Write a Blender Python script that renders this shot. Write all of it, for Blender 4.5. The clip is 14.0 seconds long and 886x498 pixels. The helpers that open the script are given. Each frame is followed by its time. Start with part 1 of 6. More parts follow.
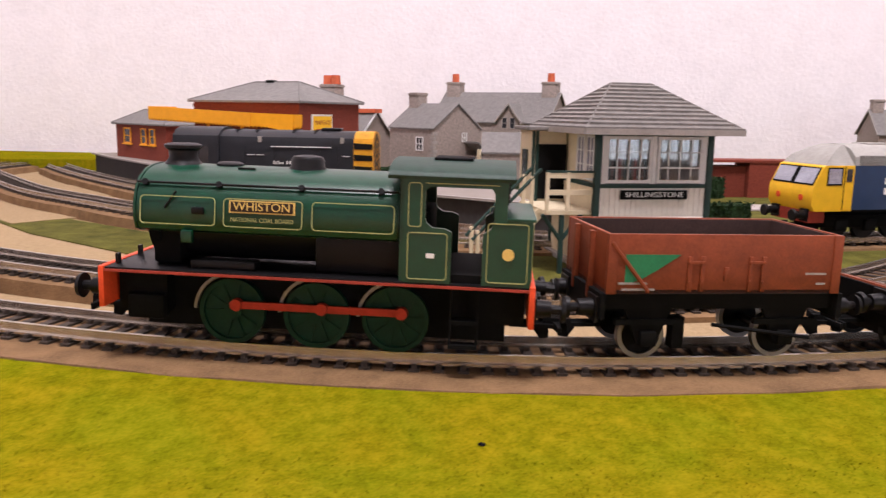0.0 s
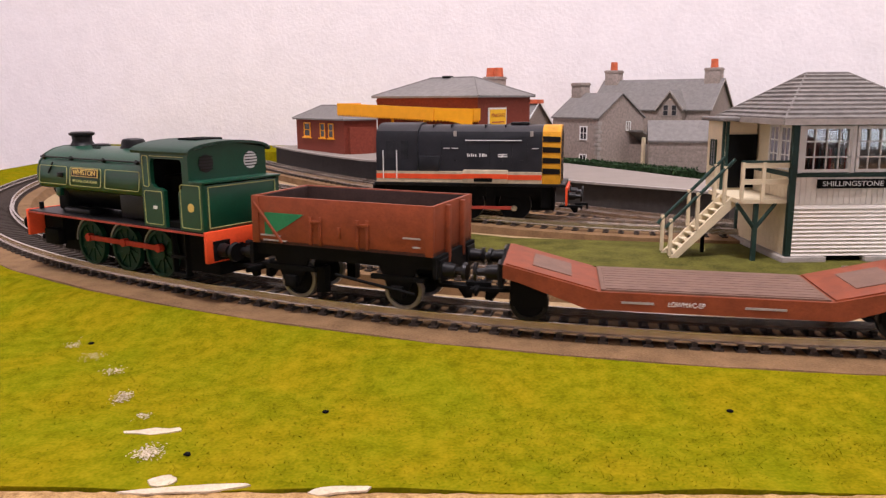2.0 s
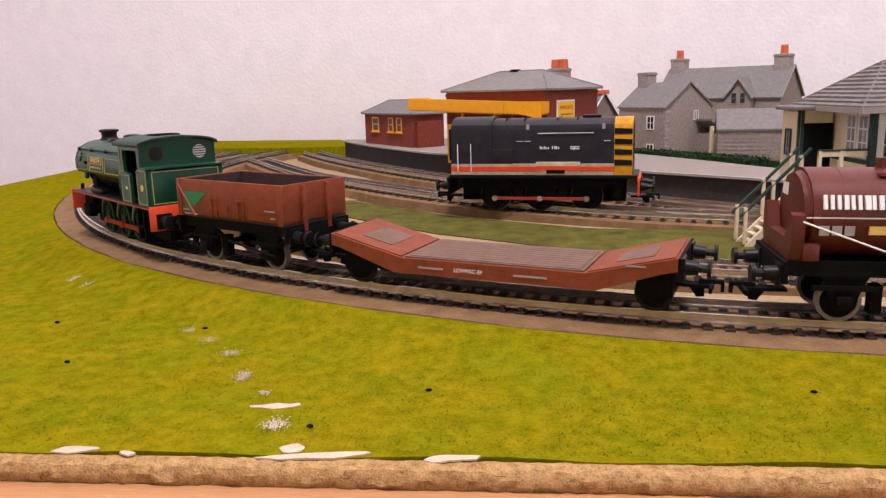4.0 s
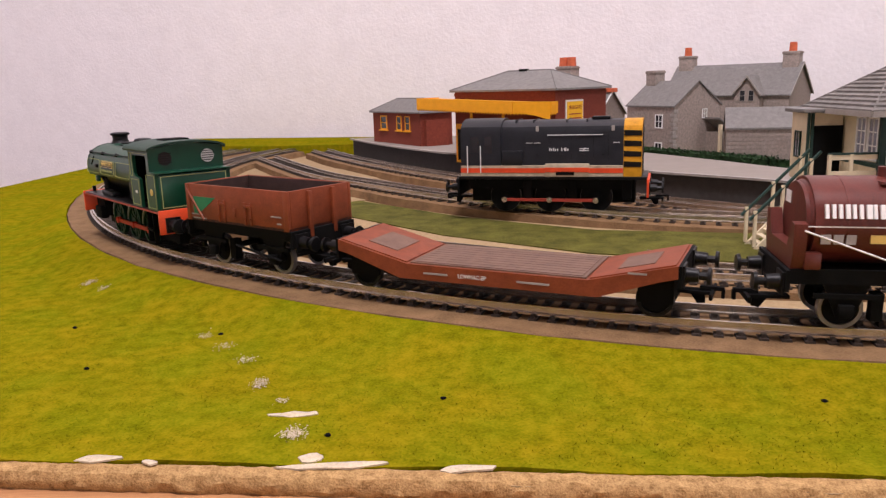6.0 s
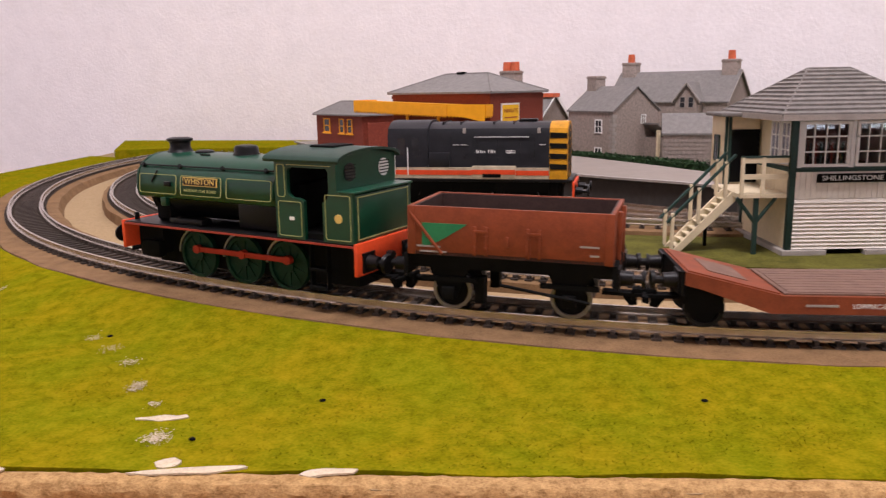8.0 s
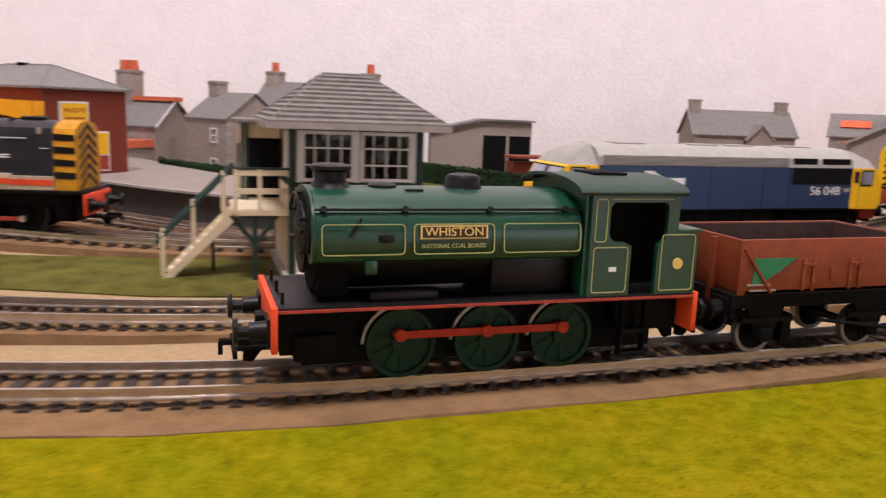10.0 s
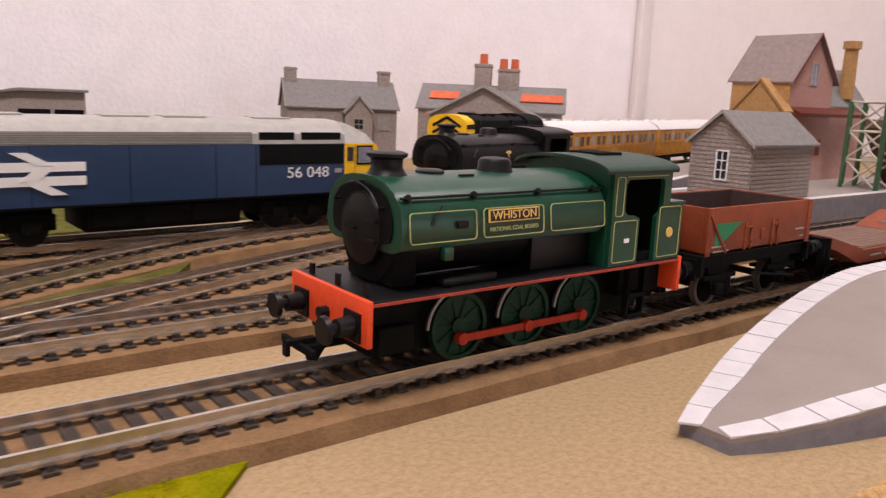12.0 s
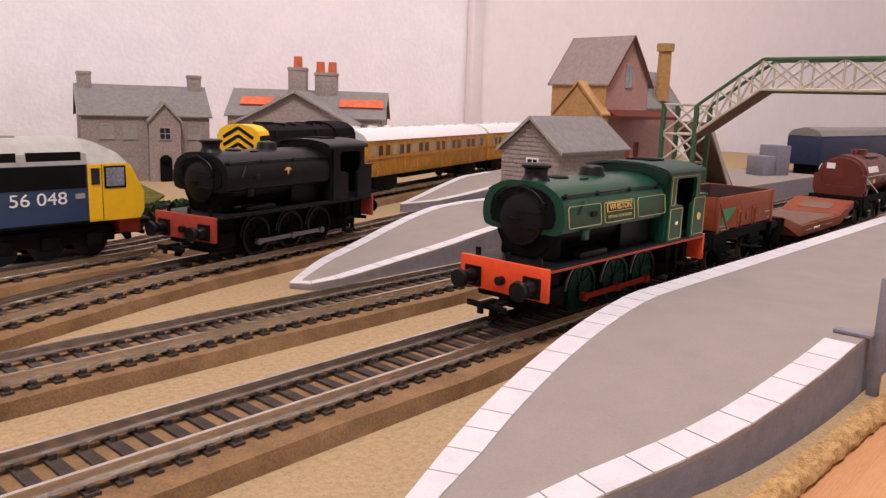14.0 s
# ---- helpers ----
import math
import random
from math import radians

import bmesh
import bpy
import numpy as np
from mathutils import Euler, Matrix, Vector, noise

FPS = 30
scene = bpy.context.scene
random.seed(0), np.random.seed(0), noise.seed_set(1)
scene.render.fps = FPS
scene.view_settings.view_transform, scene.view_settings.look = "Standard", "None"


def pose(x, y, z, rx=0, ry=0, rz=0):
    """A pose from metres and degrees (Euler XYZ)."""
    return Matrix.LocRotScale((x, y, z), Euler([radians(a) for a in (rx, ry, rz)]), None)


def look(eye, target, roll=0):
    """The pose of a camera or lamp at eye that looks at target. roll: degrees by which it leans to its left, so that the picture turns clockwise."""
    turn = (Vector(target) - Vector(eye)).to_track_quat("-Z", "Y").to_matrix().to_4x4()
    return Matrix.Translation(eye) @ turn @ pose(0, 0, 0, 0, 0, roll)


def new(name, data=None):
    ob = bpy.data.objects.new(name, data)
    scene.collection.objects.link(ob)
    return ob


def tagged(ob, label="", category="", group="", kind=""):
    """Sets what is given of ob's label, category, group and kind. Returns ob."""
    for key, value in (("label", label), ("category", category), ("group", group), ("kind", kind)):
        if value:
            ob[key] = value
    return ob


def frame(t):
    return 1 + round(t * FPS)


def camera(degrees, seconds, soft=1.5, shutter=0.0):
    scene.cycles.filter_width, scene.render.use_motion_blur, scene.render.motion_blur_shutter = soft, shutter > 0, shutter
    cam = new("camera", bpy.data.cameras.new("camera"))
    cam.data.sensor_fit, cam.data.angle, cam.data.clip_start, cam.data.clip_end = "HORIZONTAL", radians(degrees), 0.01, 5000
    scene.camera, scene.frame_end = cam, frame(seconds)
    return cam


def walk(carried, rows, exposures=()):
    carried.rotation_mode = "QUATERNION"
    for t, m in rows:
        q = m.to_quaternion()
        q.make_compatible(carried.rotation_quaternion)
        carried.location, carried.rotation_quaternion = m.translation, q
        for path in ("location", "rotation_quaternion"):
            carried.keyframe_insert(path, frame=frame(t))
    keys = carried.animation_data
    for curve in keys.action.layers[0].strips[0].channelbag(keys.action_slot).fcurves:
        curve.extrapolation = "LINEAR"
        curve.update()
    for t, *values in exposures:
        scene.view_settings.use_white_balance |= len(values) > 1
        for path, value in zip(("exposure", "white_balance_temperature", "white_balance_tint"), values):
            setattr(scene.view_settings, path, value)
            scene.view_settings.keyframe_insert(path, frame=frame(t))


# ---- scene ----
LENS = 59.6
cam = camera(LENS, 14.0, soft=1.3, shutter=0.3)
PATH = [
    (0, pose(-0.1421, -0.1732, 0.0689, 80.08, -1.00, -10.83)),
    (0.5, pose(-0.1577, -0.1815, 0.0675, 79.63, -0.89, -6.87)),
    (1, pose(-0.1678, -0.1863, 0.0683, 79.30, -0.74, -4.64)),
    (1.5, pose(-0.1717, -0.1905, 0.0716, 78.89, 0.01, -2.47)),
    (2, pose(-0.1745, -0.1943, 0.0731, 79.04, 0.37, -1.35)),
    (2.5, pose(-0.1784, -0.1980, 0.0733, 78.92, 0.75, -0.24)),
    (3, pose(-0.1803, -0.2021, 0.0736, 78.90, 1.17, 0.96)),
    (3.5, pose(-0.1825, -0.2067, 0.0744, 78.69, 1.41, 2.32)),
    (6, pose(-0.1858, -0.2096, 0.0804, 78.00, 1.74, 3.15)),
    (6.5, pose(-0.1865, -0.2114, 0.0788, 78.09, 1.68, 3.23)),
    (7, pose(-0.1836, -0.2090, 0.0781, 77.95, 1.42, 2.79)),
    (7.5, pose(-0.1767, -0.2068, 0.0778, 78.12, 1.27, 2.06)),
    (9.8, pose(-0.0716, -0.1747, 0.0713, 79.82, -1.63, -14.99)),
    (10, look((-0.055, -0.168, 0.071), (0.561, 1.701, -0.285), 2.2)),
    (10.5, look((-0.007, -0.158, 0.0725), (0.800, 1.633, -0.2935), 3.4)),
    (11, pose(0.0378, -0.1500, 0.0701, 79.81, -2.94, -29.17)),
    (11.5, pose(0.0801, -0.1445, 0.0724, 79.31, -2.56, -33.68)),
    (12, pose(0.1167, -0.1372, 0.0702, 78.82, -2.38, -37.44)),
    (12.5, pose(0.1378, -0.1323, 0.0670, 79.13, -2.93, -41.71)),
    (13, pose(0.1557, -0.1321, 0.0705, 79.29, -2.66, -44.57)),
    (13.5, pose(0.1649, -0.1319, 0.0740, 79.36, -2.01, -46.25)),
    (14, pose(0.1710, -0.1332, 0.0756, 79.19, -1.79, -47.31)),
]
walk(cam, PATH, exposures=[(0, 0.18, 6200, 10), (1, 0.12, 6250, 10), (3, 0.08, 6250, 10), (6, -0.07, 6250, 10), (7.5, -0.07, 6250, 10), (10, -0.02, 6350, 10), (12, -0.08, 6500, 10), (14, -0.08, 6500, 11)])

# ---- light: a warm room with a ceiling lamp, an added far fill and window daylight ----
world = bpy.data.worlds.new("room_light")
scene.world = world
world.use_nodes = True
world.node_tree.nodes["Background"].inputs[0].default_value = (1.0, 0.92, 0.95, 1)
world.node_tree.nodes["Background"].inputs[1].default_value = 0.35
scene.view_settings.exposure = 0.0


def area(name, at, target, sx, sy, watts, color):
    data = bpy.data.lights.new(name, "AREA")
    data.shape, data.size, data.size_y, data.energy, data.color = "RECTANGLE", sx, sy, watts, color
    ob = new(name, data)
    ob.matrix_world = look(at, target)
    return ob


area("ceiling_light", (-0.2, -0.33, 1.72), (-0.1, 0.15, 0), 0.45, 0.3, 40, (1.0, 0.885, 0.91))
# Unseen fill lamp, added to brighten the right-hand wall.
area("ceiling_light_far", (1.2, -0.2, 1.72), (1.1, 0.2, 0.05), 0.4, 0.3, 14, (1.0, 0.875, 0.89))
area("window_daylight", (1.15, -2.185, 0.2), (1.05, 0.2, 0.15), 0.7, 0.6, 6.5, (0.86, 0.92, 1.0))

# ---- materials ----


def mat(name, color, rough=0.6, metal=0.0, var=0.18, scale=260.0, bump=0.15, color2=None, fine=1800.0, spec=0.28):
    """Two scales of noise vary colour and relief; Object Info's Random shifts repeats."""
    m = bpy.data.materials.new(name)
    m.use_nodes = True
    nt = m.node_tree
    b = nt.nodes["Principled BSDF"]
    b.inputs["Roughness"].default_value = rough
    b.inputs["Metallic"].default_value = metal
    b.inputs["Specular IOR Level"].default_value = spec
    co = nt.nodes.new("ShaderNodeTexCoord")
    n1, n2 = nt.nodes.new("ShaderNodeTexNoise"), nt.nodes.new("ShaderNodeTexNoise")
    n1.inputs["Scale"].default_value, n1.inputs["Detail"].default_value = scale, 4
    n2.inputs["Scale"].default_value, n2.inputs["Detail"].default_value = fine, 3
    nt.links.new(co.outputs["Object"], n1.inputs["Vector"])
    nt.links.new(co.outputs["Object"], n2.inputs["Vector"])
    ramp = nt.nodes.new("ShaderNodeValToRGB")
    c2 = color2 or [c * (1 - 2.2 * var) for c in color]
    ramp.color_ramp.elements[0].position, ramp.color_ramp.elements[1].position = 0.32, 0.68
    ramp.color_ramp.elements[0].color = (*[max(c, 0) for c in c2], 1)
    ramp.color_ramp.elements[1].color = (*[min(c * (1 + var * 0.6), 1) for c in color], 1)
    mixv = nt.nodes.new("ShaderNodeMath")
    mixv.operation = "MULTIPLY_ADD"
    nt.links.new(n2.outputs["Fac"], mixv.inputs[0])
    mixv.inputs[1].default_value = 0.45
    info = nt.nodes.new("ShaderNodeObjectInfo")
    half = nt.nodes.new("ShaderNodeMath")
    half.operation = "MULTIPLY_ADD"
    nt.links.new(n1.outputs["Fac"], half.inputs[0])
    half.inputs[1].default_value = 0.55
    rnd = nt.nodes.new("ShaderNodeMath")
    rnd.operation = "MULTIPLY"
    nt.links.new(info.outputs["Random"], rnd.inputs[0])
    rnd.inputs[1].default_value = 0.06
    nt.links.new(rnd.outputs[0], half.inputs[2])
    nt.links.new(half.outputs[0], mixv.inputs[2])
    nt.links.new(mixv.outputs[0], ramp.inputs["Fac"])
    nt.links.new(ramp.outputs["Color"], b.inputs["Base Color"])
    bp = nt.nodes.new("ShaderNodeBump")
    bp.inputs["Strength"].default_value, bp.inputs["Distance"].default_value = bump, 0.0006
    nt.links.new(mixv.outputs[0], bp.inputs["Height"])
    nt.links.new(bp.outputs["Normal"], b.inputs["Normal"])
    return m


def grass_mat(name, dark, mid, light, coarse, fine_scale):
    """Static grass: broad yellowish drifts, mottled clumps and single fibres."""
    m = mat(name, mid, 0.95, bump=0.6, scale=coarse, fine=fine_scale, spec=0.0)
    nt = m.node_tree
    ramp = next(n for n in nt.nodes if n.type == "VALTORGB")
    el = ramp.color_ramp.elements
    el[0].position, el[0].color = 0.30, (*dark, 1)
    el[1].position, el[1].color = 0.72, (*light, 1)
    el.new(0.5).color = (*mid, 1)
    drift = nt.nodes.new("ShaderNodeTexNoise")
    drift.inputs["Scale"].default_value, drift.inputs["Detail"].default_value = 45, 3
    co = next(n for n in nt.nodes if n.type == "TEX_COORD")
    nt.links.new(co.outputs["Object"], drift.inputs["Vector"])
    hue = nt.nodes.new("ShaderNodeMix")
    hue.data_type, hue.blend_type = "RGBA", "MULTIPLY"
    tint = nt.nodes.new("ShaderNodeValToRGB")
    te = tint.color_ramp.elements
    te[0].position, te[0].color = 0.35, (0.86, 0.97, 0.9, 1)
    te[1].position, te[1].color = 0.65, (1.08, 1.0, 1.0, 1)
    nt.links.new(drift.outputs["Fac"], tint.inputs["Fac"])
    hue.inputs["Factor"].default_value = 1.0
    nt.links.new(ramp.outputs["Color"], hue.inputs["A"])
    nt.links.new(tint.outputs["Color"], hue.inputs["B"])
    nt.links.new(hue.outputs["Result"], nt.nodes["Principled BSDF"].inputs["Base Color"])
    return m


GRASS = grass_mat("static_grass", (0.088, 0.092, 0.002), (0.165, 0.152, 0.003), (0.255, 0.21, 0.007), 230, 1300)
GRASS_DIM = mat("olive_grass", (0.115, 0.11, 0.022), 0.95, var=0.3, scale=90, bump=0.8, fine=1100, spec=0.1)
SAND = mat("sandy_board", (0.35, 0.255, 0.14), 0.9, var=0.2, scale=620, bump=0.8, color2=(0.235, 0.165, 0.088), fine=1700, spec=0.15)
CORK = mat("cork_roadbed", (0.22, 0.132, 0.064), 0.9, var=0.22, scale=120, bump=0.9, fine=1600, spec=0.15)
CHIP = mat("broken_chipboard", (0.44, 0.28, 0.12), 0.95, var=0.3, scale=520, bump=1.0, color2=(0.15, 0.075, 0.026), fine=2200, spec=0.1)
CHIP_PALE = mat("torn_paper_chipboard", (0.6, 0.5, 0.36), 0.9, var=0.15, scale=200, bump=0.8)
PINE = mat("pine_plank", (0.46, 0.24, 0.105), 0.6, var=0.2, scale=40, bump=0.25, color2=(0.30, 0.13, 0.05))
grain = PINE.node_tree.nodes.new("ShaderNodeMapping")
grain.inputs["Scale"].default_value = (0.12, 3.0, 3.0)
for link in list(PINE.node_tree.links):
    if link.from_socket.name == "Object":
        PINE.node_tree.links.new(grain.outputs["Vector"], link.to_socket)
PINE.node_tree.links.new(next(n for n in PINE.node_tree.nodes if n.type == "TEX_COORD").outputs["Object"], grain.inputs["Vector"])
PLASTER = mat("white_plaster", (0.88, 0.84, 0.85), 0.85, var=0.03, scale=38, bump=1.0, fine=240, spec=0.2)
next(n for n in PLASTER.node_tree.nodes if n.type == "BUMP").inputs["Distance"].default_value = 0.0011
CREAM_WALL = mat("cream_wall", (0.88, 0.83, 0.82), 0.8, var=0.02, scale=30, bump=0.3, fine=120, spec=0.2)
FLOOR = mat("brown_carpet", (0.25, 0.18, 0.13), 0.95)
RAIL = mat("nickel_rail", (0.62, 0.57, 0.51), 0.27, 0.95, var=0.15)
SLEEPER = mat("black_sleeper", (0.055, 0.041, 0.032), 0.75, var=0.3)
GREEN = mat("loco_green", (0.003, 0.052, 0.026), 0.34, var=0.12, scale=300, bump=0.08, spec=0.5)
BLACK = mat("satin_black", (0.006, 0.0057, 0.0064), 0.42, var=0.2, bump=0.1, spec=0.22)
MATBLACK = mat("dull_black", (0.005, 0.005, 0.005), 0.75, var=0.2, spec=0.1)
RED = mat("buffer_red", (0.72, 0.075, 0.02), 0.45, var=0.1, bump=0.08)
DULLRED = mat("dull_red", (0.36, 0.05, 0.03), 0.5, var=0.15)
EDGEWHITE = mat("white_card_slab", (0.56, 0.545, 0.55), 0.75, var=0.06, scale=150, bump=0.1)
WHEELRIM = mat("wheel_rim", (0.22, 0.21, 0.21), 0.35, 0.6, var=0.1)
STEEL = mat("bright_steel", (0.6, 0.57, 0.55), 0.25, 0.95, var=0.1)
LINING = mat("pale_lining", (0.36, 0.38, 0.15), 0.5, var=0.05, bump=0.0)
GOLD = mat("gold_plate", (0.70, 0.50, 0.14), 0.4, var=0.08, bump=0.0)
PLATE_DARK = mat("dark_plate", (0.03, 0.014, 0.008), 0.4, var=0.1, bump=0.0)
BAUXITE = mat("bauxite_brown", (0.225, 0.050, 0.017), 0.55, var=0.16, scale=220, bump=0.12)
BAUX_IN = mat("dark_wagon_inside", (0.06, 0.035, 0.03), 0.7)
DECK = mat("grey_brown_deck", (0.17, 0.10, 0.072), 0.7, var=0.15, scale=180)
MAROON = mat("tank_maroon", (0.12, 0.024, 0.016), 0.38, var=0.18, scale=160, spec=0.35)
WHITE = mat("white_paint", (0.8, 0.8, 0.78), 0.5, var=0.04, bump=0.05)
MARKGREEN = mat("green_mark", (0.02, 0.2, 0.08), 0.5, var=0.1, bump=0.0)
BLUE = mat("rail_blue", (0.011, 0.036, 0.095), 0.42, var=0.1, bump=0.05, spec=0.5)
ROOFGREY = mat("loco_roof_grey", (0.36, 0.35, 0.32), 0.6, var=0.1)
YELLOW = mat("warning_yellow", (0.85, 0.5, 0.015), 0.45, var=0.06, bump=0.05)
ORANGEY = mat("canopy_yellow", (0.85, 0.38, 0.01), 0.5, var=0.05, bump=0.05)
SHUNT = mat("shunter_grey", (0.014, 0.015, 0.019), 0.42, var=0.25, scale=160)
SHUNTYELLOW = mat("grubby_yellow", (0.62, 0.29, 0.01), 0.5, var=0.2, scale=240)
STRIPE = mat("weathered_cream", (0.5, 0.42, 0.3), 0.6, var=0.2)
BRICK = mat("brick_red", (0.22, 0.045, 0.025), 0.75, var=0.22, scale=700, bump=0.4)
SLATE = mat("slate_grey", (0.20, 0.19, 0.18), 0.75, var=0.15, scale=300, bump=0.3)
BOXSLATE = mat("weathered_slate", (0.2, 0.185, 0.17), 0.75, var=0.2, scale=220, bump=0.3)
STONE = mat("grey_stone", (0.34, 0.285, 0.25), 0.85, var=0.2, scale=500, bump=0.5)
STONE_LT = mat("pale_stone_trim", (0.34, 0.31, 0.28), 0.85, var=0.12)
TERRA = mat("terracotta", (0.62, 0.14, 0.06), 0.7, var=0.15)
CREAM = mat("cream_paint", (0.74, 0.64, 0.44), 0.55, var=0.06, bump=0.1)
IVORY = mat("ivory_boards", (0.84, 0.8, 0.72), 0.55, var=0.05, bump=0.1)
BOXGREEN = mat("dark_green_trim", (0.02, 0.05, 0.04), 0.5, var=0.15)
CLEAR = bpy.data.materials.new("clear_glazing")
CLEAR.use_nodes = True
for key, value in (("Base Color", (0.9, 0.92, 0.95, 1)), ("Roughness", 0.03), ("Transmission Weight", 1.0), ("IOR", 1.5)):
    CLEAR.node_tree.nodes["Principled BSDF"].inputs[key].default_value = value
# Opaque panes; the pale bluish base paints in the room's reflection.
SHEEN_GLASS = mat("window_glass", (0.36, 0.37, 0.44), 0.08, var=0.3, scale=60, bump=0.02, spec=0.8)
DARKWIN = mat("dark_window", (0.03, 0.03, 0.035), 0.15, var=0.2, spec=0.6)
PLATGREY = mat("platform_grey", (0.26, 0.228, 0.20), 0.85, var=0.06, scale=80, bump=0.25)
# Lighter and bluish: the window's cool light on platform sides is in this colour.
PLATSIDE = mat("platform_side", (0.21, 0.2, 0.225), 0.8, var=0.12)
PLATDARK = mat("dark_platform_wall", (0.045, 0.042, 0.042), 0.8, var=0.15)
HEDGE = mat("hedge_foliage", (0.025, 0.06, 0.02), 0.95, var=0.4, scale=300, bump=1.0)
ROAD = mat("grey_road", (0.42, 0.38, 0.35), 0.9, var=0.08)
TEAK = mat("varnished_teak", (0.5, 0.23, 0.03), 0.45, var=0.2, scale=160)
COACHROOF = mat("coach_roof", (0.72, 0.7, 0.68), 0.6, var=0.05)
PINKBRICK = mat("pink_brick", (0.45, 0.26, 0.22), 0.8, var=0.12, scale=400)
SANDSTONE = mat("ochre_stone", (0.45, 0.26, 0.1), 0.8, var=0.15, scale=400)
PINKSLATE = mat("brown_slate", (0.26, 0.21, 0.19), 0.8, var=0.12, scale=300)
BRIDGEGREEN = mat("bridge_green", (0.05, 0.11, 0.05), 0.6, var=0.2)
BRIDGECREAM = mat("bridge_cream", (0.5, 0.46, 0.36), 0.6, var=0.15)
NAVY = mat("dark_navy_coach", (0.02, 0.03, 0.07), 0.5, var=0.15)

# ---- mesh helpers ----


def box(bm, x0, x1, y0, y1, z0, z1, m=Matrix(), bevel=0.0):
    v = bmesh.ops.create_cube(bm, size=1, matrix=m @ Matrix.Translation(((x0 + x1) / 2, (y0 + y1) / 2, (z0 + z1) / 2)) @ Matrix.Diagonal((abs(x1 - x0), abs(y1 - y0), abs(z1 - z0), 1)))["verts"]
    if bevel:
        bmesh.ops.bevel(bm, geom=list({e for w in v for e in w.link_edges}), offset=bevel, segments=2, affect="EDGES", profile=0.5)
    return bm


def cyl(bm, r, a, b, seg=20, r2=None, caps=True):
    """A cylinder or cone from point a to point b."""
    a, b = Vector(a), Vector(b)
    m = Matrix.Translation((a + b) / 2) @ (b - a).to_track_quat("Z", "Y").to_matrix().to_4x4()
    bmesh.ops.create_cone(bm, cap_ends=caps, segments=seg, radius1=r, radius2=r if r2 is None else r2, depth=(b - a).length, matrix=m)
    return bm


def prism(bm, pts, a, b, axis="x", m=Matrix()):
    """A closed outline pushed along an axis: for x the outline is (y, z), for y (x, z), for z (x, y)."""
    def co(p, t):
        return m @ Vector({"x": (t, p[0], p[1]), "y": (p[0], t, p[1]), "z": (p[0], p[1], t)}[axis])
    va, vb = [bm.verts.new(co(p, a)) for p in pts], [bm.verts.new(co(p, b)) for p in pts]
    n = len(pts)
    for i in range(n):
        bm.faces.new((va[i], va[(i + 1) % n], vb[(i + 1) % n], vb[i]))
    bm.faces.new(va[::-1])
    bm.faces.new(vb)
    bmesh.ops.recalc_face_normals(bm, faces=bm.faces[:])
    return bm


def mesh_of(name, bm, material, smooth=True):
    me = bpy.data.meshes.new(name)
    bmesh.ops.recalc_face_normals(bm, faces=bm.faces[:])
    bm.to_mesh(me)
    bm.free()
    me.materials.append(material)
    if smooth:
        me.polygons.foreach_set("use_smooth", [True] * len(me.polygons))
        me.set_sharp_from_angle(angle=radians(35))
    return me


def part(name, bm, material, parent=None, label="", at=None):
    ob = new(name, mesh_of(name, bm, material))
    ob.parent = parent
    if at is not None:
        ob.matrix_basis = at
    return tagged(ob, label)


def pbox(name, parent, material, x0, x1, y0, y1, z0, z1, bevel=0.0, label="", m=Matrix()):
    return part(name, box(bmesh.new(), x0, x1, y0, y1, z0, z1, m, bevel), material, parent, label)


def pcyl(name, parent, material, r, a, b, seg=20, r2=None, label=""):
    return part(name, cyl(bmesh.new(), r, a, b, seg, r2), material, parent, label)


def thing(name, label, category, at=Matrix(), group=""):
    ob = new(name)
    ob.empty_display_size = 0.01
    ob.matrix_basis = at
    return tagged(ob, label, category, group)


def text(name, words, size, material, parent, m, label="", width=None):
    """Raised lettering in the built-in font, turned into a mesh; reads along x, faces -y."""
    cu = bpy.data.curves.new(name, "FONT")
    cu.body, cu.size, cu.extrude, cu.align_x, cu.align_y = words, size, 0.00006, "CENTER", "CENTER"
    tmp = new("lettering_curve", cu)
    me = bpy.data.meshes.new_from_object(tmp.evaluated_get(bpy.context.evaluated_depsgraph_get()))
    bpy.data.objects.remove(tmp)
    if width:
        xs = [v.co.x for v in me.vertices]
        me.transform(Matrix.Diagonal((width / (max(xs) - min(xs)), 1, 1, 1)))
    me.materials.clear()
    me.materials.append(material)
    ob = new(name, me)
    ob.parent = parent
    ob.matrix_basis = m @ pose(0, 0, 0, 90, 0, 0)
    return tagged(ob, label)


def round_frame(bm, x0, x1, z0, z1, w, r, y, t=0.00012, m=Matrix()):
    """A thin lined panel with rounded corners, on a face that looks to -y or +y."""
    def ring(inset):
        pts = []
        rr = r - inset
        for cx, cz, a0 in ((x1 - r, z1 - r, 0), (x0 + r, z1 - r, 90), (x0 + r, z0 + r, 180), (x1 - r, z0 + r, 270)):
            pts += [(cx + rr * math.cos(radians(a0 + a)), cz + rr * math.sin(radians(a0 + a))) for a in (0, 30, 60, 90)]
        return pts
    o, i = ring(0), ring(w)
    layers = [[bm.verts.new(m @ Vector((p[0], yy, p[1]))) for p in q] for q in (o, i) for yy in (y - t, y + t)]
    n = len(o)
    for k in range(n):
        j = (k + 1) % n
        for a, b in ((0, 1), (1, 3), (3, 2), (2, 0)):
            bm.faces.new((layers[a][k], layers[a][j], layers[b][j], layers[b][k]))
    return bm


